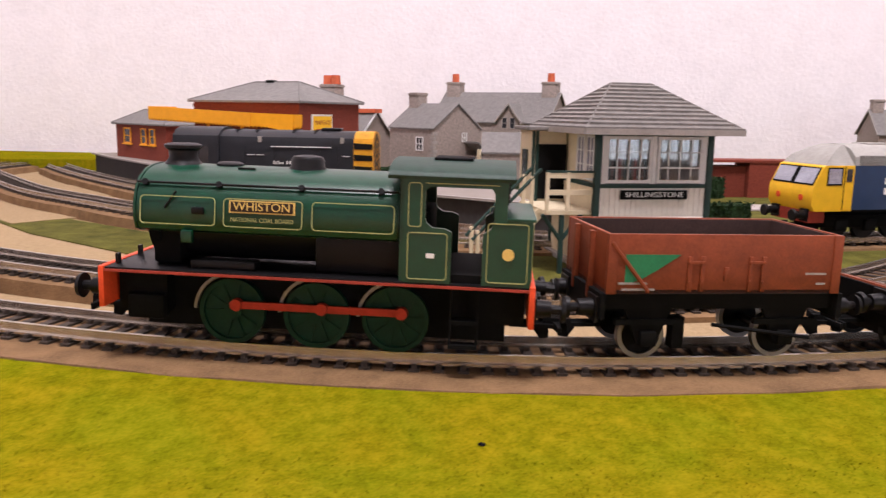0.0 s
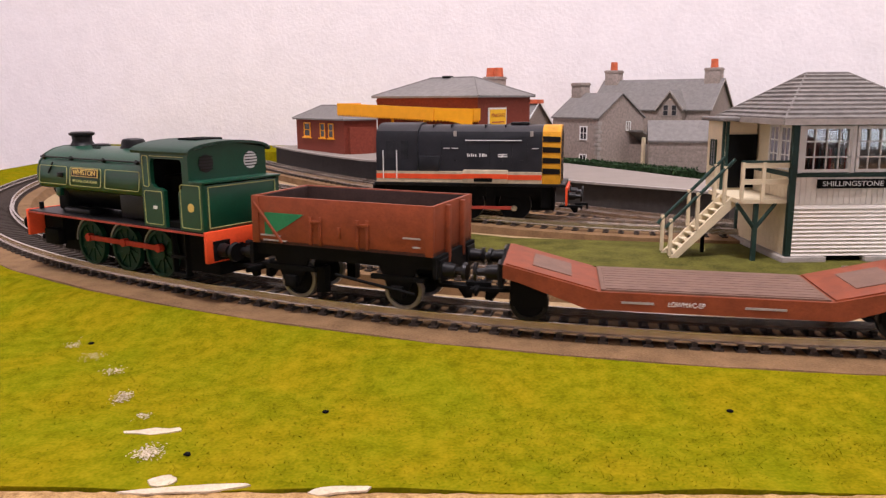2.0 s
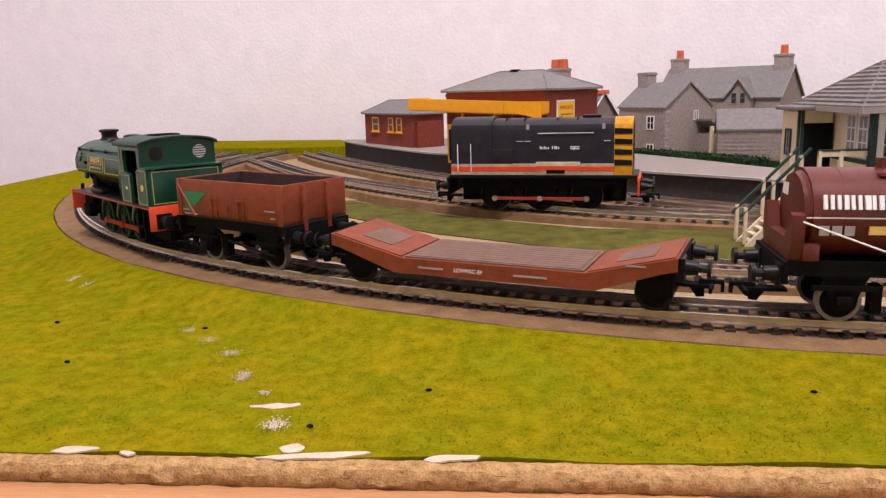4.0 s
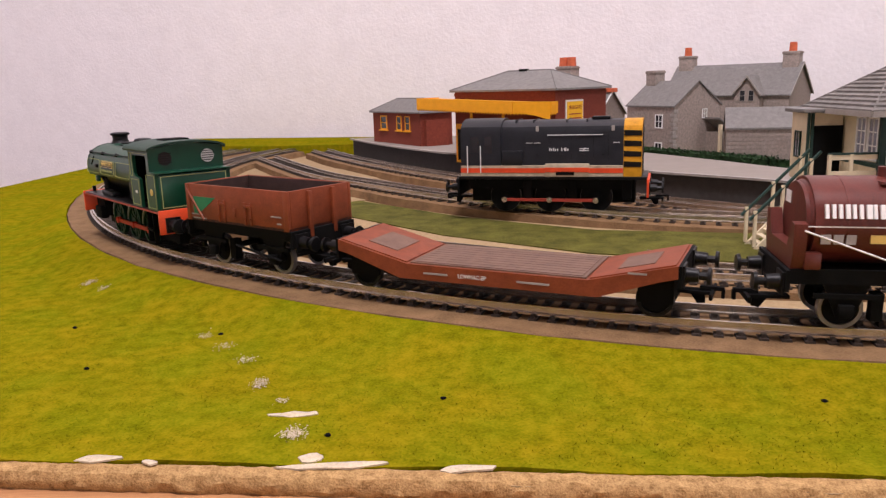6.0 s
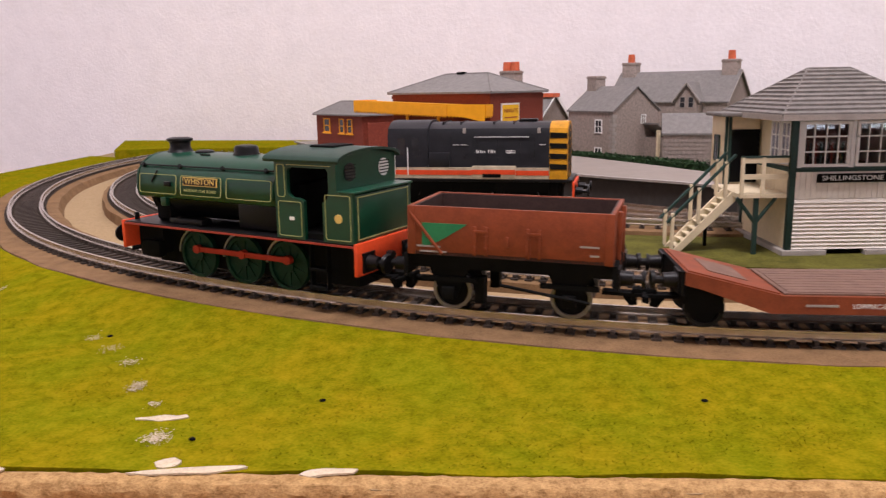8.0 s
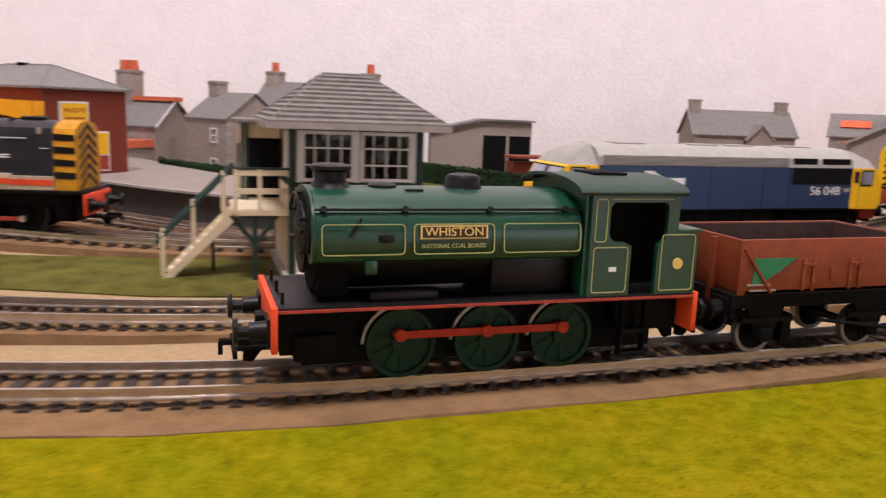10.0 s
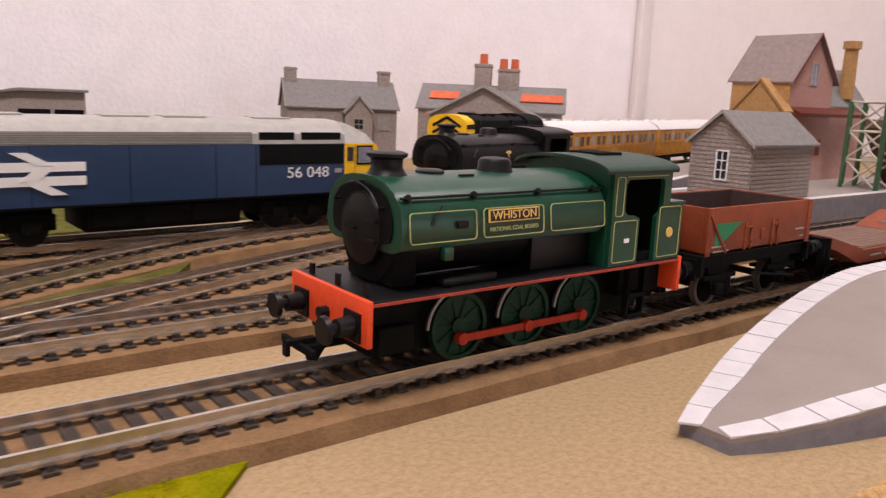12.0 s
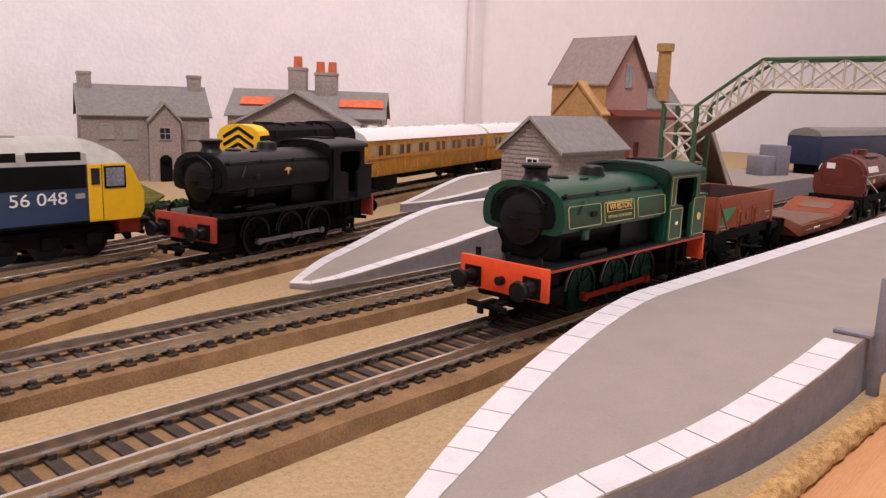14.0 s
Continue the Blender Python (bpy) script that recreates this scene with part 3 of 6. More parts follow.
def saddle_tank_loco(name, label, body, wheel, rod, lined):
    e = thing(name, label, "locomotive")
    x0, x1 = -0.0503, 0.0522
    bm = box(bmesh.new(), x0, x1, -0.0165, 0.0165, 0.0186, 0.0196, bevel=0.0002)
    part("running_plate", bm, BLACK, e)
    for s in (-1, 1):
        pbox("valance", e, DULLRED if lined else BLACK, x0, x1, s * 0.0166 - 0.0004, s * 0.0166 + 0.0004, 0.0185, 0.0191)
    beam = RED if lined else DULLRED
    for x, d, n in ((x0, -1, "front_beam"), (x1, 1, "rear_beam")):
        b = pbox(n, e, beam, x, x + d * 0.0014, -0.017, 0.017, 0.0097, 0.0198, 0.0002, "bright red buffer beam" if lined else "dull red buffer beam")
        buffers(b, x + d * 0.0014, d)
        pcyl("draw_hook", b, BLACK, 0.0014, (x, 0, 0.0138), (x + d * 0.0035, 0, 0.0138), 10)
        coupling(e, x, d)
    bm = box(bmesh.new(), -0.044, 0.047, -0.0068, 0.0068, 0.0035, 0.0186)
    box(bm, -0.0493, -0.037, -0.0112, 0.0112, 0.0075, 0.0186)
    box(bm, 0.034, 0.0515, -0.011, 0.011, 0.009, 0.0186)
    part("frames", bm, MATBLACK, e)
    for s in (-1, 1):
        bm = box(bmesh.new(), -0.0465, -0.037, s * 0.0095, s * 0.0135, 0.0062, 0.0125, bevel=0.0008)
        part("cylinder_block", bm, MATBLACK, e)
        bm = box(bmesh.new(), 0.0335, 0.0405, s * 0.0125, s * 0.0155, 0.0035, 0.0045)
        box(bm, 0.0335, 0.0405, s * 0.0125, s * 0.0155, 0.0095, 0.0105)
        for xx in (0.0337, 0.0402):
            box(bm, xx - 0.0003, xx + 0.0003, s * 0.013, s * 0.015, 0.0035, 0.0186)
        part("cab_steps", bm, MATBLACK, e)
        for wx in (-0.0212, 0.0002, 0.0200):
            arc = [radians(112 + 11 * k) for k in range(7)]
            band = [(wx + r * math.cos(a), 0.0083 + r * math.sin(a)) for r, run in ((0.0098, arc), (0.0090, arc[::-1])) for a in run]
            bm = prism(bmesh.new(), band, s * 0.0088, s * 0.0096, "y")
            part("wheel_guard", bm, WHEELRIM if lined else BLACK, e)
        bm = box(bmesh.new(), -0.030, -0.014, s * 0.0090, s * 0.0140, 0.0196, 0.0218, bevel=0.0005)
        part("toolbox", bm, BLACK, e)
    # boiler, firebox and smokebox
    part("boiler", cyl(bmesh.new(), 0.0098, (-0.040, 0, 0.0300), (0.022, 0, 0.0300), 28), BLACK, e)
    sm = bmesh.new()
    cyl(sm, 0.0112, (-0.0416, 0, 0.0310), (-0.039, 0, 0.0310), 32)
    box(sm, -0.0412, -0.034, -0.0095, 0.0095, 0.0196, 0.030, bevel=0.001)
    smoke = part("smokebox", sm, MATBLACK, e)
    door = cyl(bmesh.new(), 0.0084, (-0.0430, 0, 0.0322), (-0.0437, 0, 0.0322), 32, 0.0082)
    cyl(door, 0.0080, (-0.0436, 0, 0.0322), (-0.0445, 0, 0.0322), 32, 0.0050)
    for z in (0.0300, 0.0345):
        box(door, -0.0447, -0.0440, -0.0078, 0.001, z - 0.0004, z + 0.0004)
    part("smokebox_door", door, BLACK, smoke)
    bm = bmesh.new()
    arc = [radians(35 + 11 * k) for k in range(11)]
    for a, b in zip(arc, arc[1:]):
        cyl(bm, 0.0003, (-0.0448, 0.0112 * math.cos(a), 0.0312 + 0.0112 * math.sin(a)), (-0.0448, 0.0112 * math.cos(b), 0.0312 + 0.0112 * math.sin(b)), 6)
    for a in (arc[0], arc[5], arc[-1]):
        cyl(bm, 0.0005, (-0.0428, 0.0112 * math.cos(a), 0.0312 + 0.0112 * math.sin(a)), (-0.0450, 0.0112 * math.cos(a), 0.0312 + 0.0112 * math.sin(a)), 6)
    part("front_handrail", bm, BLACK, smoke)
    part("door_dart", box(bmesh.new(), -0.0458, -0.0448, -0.0006, 0.0030, 0.0319, 0.0325), BLACK, smoke)
    # A green firebox, coloured black to paint in the shade below the tank.
    pbox("firebox", e, BLACK, 0.0, 0.0215, -0.0105, 0.0105, 0.0196, 0.0300, 0.0006)
    bm = prism(bmesh.new(), tank_outline(), -0.0426, 0.0208, "x")
    bmesh.ops.bevel(bm, geom=[ed for ed in bm.edges if abs(ed.verts[0].co.x - ed.verts[1].co.x) < 1e-6], offset=0.0004, segments=2, affect="EDGES")
    tank = part("saddle_tank", bm, body, e)
    bm = prism(bmesh.new(), tank_outline(1.015), -0.0430, -0.0424, "x")
    part("tank_front_rim", bm, body, tank)
    part("tank_front_plate", prism(bmesh.new(), tank_outline(0.8), -0.0434, -0.0428, "x"), MATBLACK, tank)
    # fittings on top
    def lathe(profile, x, seg=24):
        bm = bmesh.new()
        rings = [[bm.verts.new((x + r * math.cos(k * math.tau / seg), r * math.sin(k * math.tau / seg), z)) for k in range(seg)] for r, z in profile]
        for a, b in zip(rings, rings[1:]):
            for k in range(seg):
                bm.faces.new((a[k], a[(k + 1) % seg], b[(k + 1) % seg], b[k]))
        bm.faces.new(rings[-1])
        return bm
    part("chimney", lathe([(0.0055, 0.0428), (0.0042, 0.0445), (0.0036, 0.0456), (0.0037, 0.0474), (0.0047, 0.0480), (0.0047, 0.0487), (0.0036, 0.0491)], -0.0368), BLACK, e)
    part("dome", lathe([(0.0052, 0.0432), (0.0043, 0.0446), (0.0042, 0.0462), (0.0036, 0.0470), (0.002, 0.0473)], -0.0045), BLACK, e)
    part("filler_cap", lathe([(0.0035, 0.0434), (0.0034, 0.0444), (0.0026, 0.0448)], -0.0246, 18), BLACK, e)
    pbox("lifting_ring", e, BLACK, -0.0205, -0.0162, -0.0062, -0.0056, 0.0432, 0.0440)
    for s in (-1, 1):
        rail = part("handrail", cyl(bmesh.new(), 0.00032, (-0.0425, s * 0.0139, 0.0403), (0.0208, s * 0.0139, 0.0403), 8), BLACK, e)
        for xx in (-0.0405, -0.0225, -0.0025, 0.0165):
            part("knob", cyl(bmesh.new(), 0.0008, (xx, s * 0.0125, 0.0396), (xx, s * 0.0143, 0.0405), 8), BLACK, rail)
        pcyl("lever", e, BLACK, 0.0003, (-0.0325, s * 0.0152, 0.0385), (-0.0352, s * 0.0158, 0.0345), 8)
        pbox("hand_hold", e, BLACK, -0.0285, -0.0255, s * 0.0155, s * 0.0166, 0.0333, 0.0350, 0.0003)
        pbox("tank_step", e, body, -0.0315, -0.0288, s * 0.0140, s * 0.0158, 0.0262, 0.0292, 0.0003)
    # cab and bunker
    for s in (-1, 1):
        y0, y1 = (s * 0.0152, s * 0.0166)
        arch = [(0.0222, 0.0196), (0.0335, 0.0196), (0.0335, 0.0318), (0.0318, 0.0326), (0.0290, 0.0327), (0.0275, 0.0338), (0.0272, 0.0350), (0.0272, 0.0412), (0.0282, 0.0423), (0.0425, 0.0423), (0.0432, 0.0412), (0.0432, 0.0350), (0.0426, 0.0330), (0.0408, 0.0318), (0.0408, 0.0196), (0.0522, 0.0196), (0.0522, 0.0352), (0.0462, 0.0352), (0.0462, 0.0450), (0.0222, 0.0450)]
        part("cab_side", prism(bmesh.new(), arch, y0, y1, "y"), body, e)
        if lined:
            for a, b, z0, z1 in ((0.0232, 0.0326, 0.0204, 0.0316), (0.0418, 0.0514, 0.0204, 0.0345), (0.0232, 0.0264, 0.0328, 0.0432)):
                part("cab_lining", round_frame(bmesh.new(), a, b, z0, z1, 0.00022, 0.0008, s * 0.0167), LINING, e)
            pbox("cab_lining", e, LINING, 0.0272, 0.0442, s * 0.0167 - 0.0001, s * 0.0167 + 0.0001, 0.0430, 0.0432)
            pcyl("bunker_plate", e, GOLD, 0.0014, (0.0468, s * 0.0166, 0.0272), (0.0468, s * 0.0169, 0.0272), 20, label="round yellow works plate")
            pbox("cab_label", e, WHITE, 0.0277, 0.0296, s * (0.0166 - 0.0001), s * (0.0166 + 0.0002), 0.0256, 0.0267)
    part("cab_front", prism(bmesh.new(), [(-0.0155, 0.0196), (0.0155, 0.0196), (0.0155, 0.045), (0, 0.0475), (-0.0155, 0.045)], 0.0212, 0.0224, "x"), body, e)
    bm = prism(bmesh.new(), [(-0.0155, 0.0196), (0.0155, 0.0196), (0.0155, 0.045), (0, 0.0475), (-0.0155, 0.045)], 0.0452, 0.0462, "x")
    back = part("cab_back", bm, body, e)
    for s in (-1, 1):
        w = part("spectacle", cyl(bmesh.new(), 0.0029, (0.0462, s * 0.0095, 0.0408), (0.0465, s * 0.0095, 0.0408), 20), DARKWIN if s < 0 else WHITE, back)
        bm = bmesh.new()
        for k in range(5):
            box(bm, 0.0465, 0.0468, s * 0.0095 - 0.0026, s * 0.0095 + 0.0026, 0.0388 + k * 0.001, 0.0391 + k * 0.001)
        part("window_bar", bm, MATBLACK, w)
    bk = pbox("bunker", e, body, 0.0462, 0.0524, -0.0152, 0.0152, 0.0196, 0.0345, 0.0002)
    pbox("bunker_rim", e, body, 0.0462, 0.0530, -0.0168, 0.0168, 0.0350, 0.0357, 0.0001)
    if lined:
        part("bunker_lining", strip_frame(bmesh.new(), -0.0145, 0.0145, 0.0206, 0.0340, 0.0003, -0.0525, m=Matrix.Rotation(radians(90), 4, "Z")), LINING, e)
    roof = [(0.0176 * math.sin(a), 0.0447 + 0.0032 * math.cos(a * 1.0) ** 1) for a in [radians(-90 + 12 * k) for k in range(16)]]
    roof += [(y * 0.985, z - 0.0008) for y, z in roof[::-1]]
    rf = part("cab_roof", prism(bmesh.new(), roof, 0.0185, 0.0478, "x"), BLACK if not lined else mat("green_black_roof", (0.02, 0.05, 0.035), 0.5), e)
    pbox("roof_vent", rf, MATBLACK, 0.028, 0.0375, -0.0055, 0.0055, 0.0474, 0.0484, 0.0002)
    for x in (0.0225, 0.0447):
        part("cab_inner_wall", prism(bmesh.new(), [(-0.0150, 0.0210), (0.0150, 0.0210), (0.0150, 0.0446), (0, 0.0470), (-0.0150, 0.0446)], x, x + 0.0004, "x"), MATBLACK, e)
    pbox("cab_floor", e, MATBLACK, 0.0224, 0.0452, -0.015, 0.015, 0.0196, 0.0216)
    pbox("backhead", e, MATBLACK, 0.0224, 0.028, -0.009, 0.009, 0.0216, 0.036, 0.001)
    for s in (-1, 1):
        tilt = Matrix.Translation((0, s * 0.01585, 0.0340)) @ Matrix.Rotation(radians(6.5) * s, 4, "X")
        if lined:
            for a, b in ((-0.0412, -0.0228), (-0.0209, -0.0018), (0.0004, 0.0200)):
                part("tank_lining", round_frame(bmesh.new(), a, b, -0.0034, 0.0034, 0.00022, 0.0010, s * 0.0001, m=tilt), LINING, tank)
            np_ = part("nameplate", box(bmesh.new(), -0.0194, -0.0036, -0.00015, 0.00015, 0.0000, 0.0030, tilt @ Matrix.Translation((0, s * 0.0002, 0)), 0.0), GOLD, tank)
            part("nameplate_field", box(bmesh.new(), -0.0190, -0.0040, -0.0001, 0.0001, 0.0003, 0.0027, tilt @ Matrix.Translation((0, s * 0.0004, 0))), PLATE_DARK, np_)
            face = Matrix() if s < 0 else Matrix.Rotation(math.pi, 4, "Z")
            text("name_lettering", "WHISTON", 0.0027, GOLD, np_, tilt @ Matrix.Translation((-0.0115, s * 0.00055, 0.0015)) @ face, "raised gold letters", 0.0136)
            text("owner_lettering", "NATIONAL COAL BOARD", 0.0014, LINING, tank, tilt @ Matrix.Translation((-0.0115, s * 0.00022, -0.0016)) @ face, "small pale lettering", 0.0150)
    # lamp irons
    for y in (-0.012, 0.0, 0.012):
        pbox("lamp_iron", e, BLACK, x0 + 0.001, x0 + 0.0017, y - 0.0008, y + 0.0008, 0.0196, 0.0222)
    wheels = [wheelset(e, x, 0.0083, wheel if lined else BLACK, wheel, 10) for x in (-0.0212, 0.0002, 0.0200)]
    rods = []
    for s in (-1, 1):
        bm = box(bmesh.new(), -0.0212, 0.0200, s * 0.0109 - 0.0004, s * 0.0109 + 0.0004, -0.0009, 0.0009)
        r = part("coupling_rod", bm, rod, e, "red coupling rod" if lined else "")
        for x in (-0.0212, 0.0002, 0.0200):
            part("crank_pin", cyl(bmesh.new(), 0.0015, (x, s * 0.0098, 0), (x, s * 0.0118, 0), 12), rod, r)
        rods.append((r, s))
    return e, wheels, rods


# Wheel green and rod red hold the shade under the running plate in their colour.
loco, loco_wheels, loco_rods = saddle_tank_loco("saddle_tank_locomotive", "green saddle tank steam locomotive with red buffer beams and rods", GREEN, mat("shaded_wheel_green", (0.003, 0.030, 0.014), 0.5, spec=0.2), mat("shaded_rod_red", (0.42, 0.04, 0.018), 0.5, spec=0.15), True)
black_loco, black_wheels, black_rods = saddle_tank_loco("black_saddle_tank_locomotive", "plain black saddle tank steam locomotive standing on the siding", BLACK, MATBLACK, WHEELRIM, False)
bm = prism(bmesh.new(), [(-0.0022, 0.0004), (-0.0008, 0.0006), (0, -0.0016), (0.0008, 0.0006), (0.0022, 0.0004), (0.001, 0.0016), (-0.001, 0.0016)], -0.0002, 0.0002, "y", Matrix.Translation((-0.008, -0.0158, 0.0355)))
part("tank_emblem", bm, GOLD, black_loco, "small yellow emblem")
black_loco.matrix_basis = pose(0.377, 0.1595, RAIL_TOP, 0, 0, 12)
for r, s in black_rods:
    r.matrix_basis = pose(0, 0, 0.0058)


def four_wheel_chassis(e, hx, wb, top=0.0180, frame_mat=MATBLACK):
    for s in (-1, 1):
        pbox("solebar", e, frame_mat, -hx, hx, s * 0.0128, s * 0.0140, top - 0.0042, top)
        for x in (-wb / 2, wb / 2):
            bm = prism(bmesh.new(), [(x - 0.0062, top - 0.004), (x + 0.0062, top - 0.004), (x + 0.0022, 0.0045), (x - 0.0022, 0.0045)], s * 0.0122, s * 0.0134, "y")
            box(bm, x - 0.002, x + 0.002, s * 0.0128, s * 0.0148, 0.0045, 0.0082, bevel=0.0003)
            box(bm, x - 0.0085, x + 0.0085, s * 0.0128, s * 0.0142, 0.0098, 0.0112)
            part("axle_guard", bm, frame_mat, e)
        part("brake_lever", cyl(bmesh.new(), 0.0005, (-0.002, s * 0.0148, 0.010), (wb / 2 + 0.006, s * 0.0150, 0.0065), 8), frame_mat, e)
        pbox("brake_shoe", e, frame_mat, -wb / 2 + 0.0075, -wb / 2 + 0.0105, s * 0.008, s * 0.0115, 0.003, 0.011)
    pbox("underframe", e, frame_mat, -hx + 0.001, hx - 0.001, -0.0125, 0.0125, top - 0.003, top - 0.0005)
    for d in (-1, 1):
        b = pbox("end_beam", e, frame_mat, d * hx, d * (hx + 0.0012), -0.0160, 0.0160, top - 0.0062, top)
        buffers(b, d * (hx + 0.0012), d, 0.0138, 0.0028)
        coupling(e, d * hx, d)
    return [wheelset(e, x, 0.0061, WHEELRIM, MATBLACK) for x in (-wb / 2, wb / 2)]


def open_wagon():
    e = thing("open_wagon", "brown five-plank open goods wagon, empty, with green corner mark", "goods wagon")
    hx, hy, z0, z1 = 0.0301, 0.0158, 0.0180, 0.0325
    ws = four_wheel_chassis(e, hx, 0.036)
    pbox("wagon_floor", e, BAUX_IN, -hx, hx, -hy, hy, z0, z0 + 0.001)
    for s in (-1, 1):
        side = pbox("side", e, BAUXITE, -hx, hx, s * (hy - 0.0011), s * hy, z0, z1, 0.00012)
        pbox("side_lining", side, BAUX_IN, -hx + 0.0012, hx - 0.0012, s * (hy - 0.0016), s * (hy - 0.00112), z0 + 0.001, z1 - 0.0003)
        for x in (-0.0095, -0.0062, 0.0, 0.0062, 0.0095):
            tall = abs(x) > 0.001
            strap = pbox("side_strap", side, BAUXITE, x - 0.00055, x + 0.00055, s * hy, s * (hy + 0.0005), z0 + (0.0006 if tall else 0.0032), z0 + (0.0092 if tall else 0.0066), 0.0001)
            if tall:
                for zz in (0.0030, 0.0078):
                    part("strap_bolt", cyl(bmesh.new(), 0.0004, (x, s * hy, z0 + zz), (x, s * (hy + 0.0009), z0 + zz), 8), BAUXITE, strap)
        for x in (-0.0079, 0.0079):
            pbox("door_bar", side, BAUXITE, x - 0.0022, x + 0.0022, s * hy, s * (hy + 0.0006), z0 + 0.0073, z0 + 0.0081, 0.0001)
        for x in (-hx + 0.0012, hx - 0.0012):
            pbox("corner_plate", side, BAUXITE, x - 0.0012, x + 0.0012, s * (hy - 0.0001), s * (hy + 0.0003), z0, z1, 0.0001)
        bm = cyl(bmesh.new(), 0.0005, (-0.0293, s * (hy + 0.0002), z1 - 0.002), (-0.0195, s * (hy + 0.0002), z0 + 0.0005), 6)
        part("diagonal_strap", bm, BAUXITE, side)
        tri = [(-0.0256, z0 + 0.0022), (-0.0256, z0 + 0.0096), (-0.0118, z0 + 0.0096), (-0.0180, z0 + 0.0056), (-0.0220, z0 + 0.0034)]
        part("corner_mark", prism(bmesh.new(), tri, s * hy, s * (hy + 0.00015), "y"), MARKGREEN, side, "green painted corner flash")
        for a, b, z in ((-0.0272, -0.0200, z0 + 0.0026), (-0.0262, -0.0180, z0 + 0.0011), (0.0208, 0.0262, z0 + 0.0050), (0.0238, 0.0262, z0 + 0.0025)):
            pbox("lettering_line", side, STONE_LT, a, b, s * hy - 0.0001, s * (hy + 0.00025), z - 0.00025, z + 0.00025)
    for d in (-1, 1):
        end = pbox("end", e, BAUXITE, d * (hx - 0.0011), d * hx, -hy + 0.0012, hy - 0.0012, z0, z1, 0.0001)
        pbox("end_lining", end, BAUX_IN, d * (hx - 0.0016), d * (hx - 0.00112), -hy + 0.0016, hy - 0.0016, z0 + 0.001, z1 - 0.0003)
        for y in (-0.006, 0.006):
            pbox("end_stanchion", end, BAUXITE, d * hx, d * (hx + 0.0014), y - 0.0009, y + 0.0009, z0 - 0.003, z1 - 0.0006, 0.0002)
    return e, ws


def low_machinery_wagon():
    e = thing("low_machinery_wagon", "red-brown low machinery flat wagon with sloping ends, empty", "flat wagon")
    hx, hy = 0.0562, 0.0162
    prof = [(-hx, 0.0176), (-0.030, 0.0112), (0.030, 0.0112), (hx, 0.0176), (hx, 0.0138), (0.0515, 0.0126), (0.033, 0.0062), (-0.033, 0.0062), (-0.0515, 0.0126), (-hx, 0.0138)]
    body = part("body", prism(bmesh.new(), prof, -hy, hy, "y"), BAUXITE, e)
    pbox("deck", e, DECK, -0.0295, 0.0295, -hy + 0.0012, hy - 0.0012, 0.0112, 0.0117)
    for k in range(9):
        pbox("deck_plank", body, DECK, -0.0282, 0.0282, -0.0140 + k * 0.0031, -0.0140 + k * 0.0031 + 0.0028, 0.0117, 0.0119)
    for d in (-1, 1):
        sl = Matrix.Translation((d * 0.0431, 0, 0.0144)) @ Matrix.Rotation(-d * math.atan2(0.0064, 0.0262), 4, "Y")
        ramp = pbox("ramp_plate", e, BAUXITE, -0.0128, 0.0128, -hy + 0.001, hy - 0.001, 0, 0.0004, m=sl)
        pbox("ramp_tread", ramp, DECK, -0.0055, 0.0058, -0.0085, 0.0085, 0.0004, 0.0006, m=sl)
        b = pbox("end_beam", e, MATBLACK, d * hx, d * (hx + 0.001), -0.016, 0.016, 0.0108, 0.0175)
        buffers(b, d * (hx + 0.001), d, 0.0142, 0.0028)
        coupling(e, d * hx, d)
        pbox("axle_frame", e, MATBLACK, d * 0.044, d * 0.0545, -0.0105, 0.0105, 0.0045, 0.0132)
    for s in (-1, 1):
        y = s * (hy + 0.0001)
        face = Matrix() if s < 0 else Matrix.Rotation(math.pi, 4, "Z")
        text("type_lettering", "LOWMAC-EP", 0.0019, WHITE, body, Matrix.Translation((-0.007 if s < 0 else 0.007, y, 0.0086)) @ face, "white lettering", 0.0095)
        for a, b in ((-0.024, -0.0155), (0.008, 0.0185)):
            pbox("lettering_line", body, STONE_LT, a, b, y - 0.0001, y + 0.0001, 0.0083, 0.0089)
        pbox("lettering_line", body, STONE_LT, 0.042, 0.0475, y - 0.0001, y + 0.0001, 0.0142, 0.0147)
    ws = [wheelset(e, x, 0.0056, BLACK, MATBLACK) for x in (-0.0490, 0.0490)]
    return e, ws


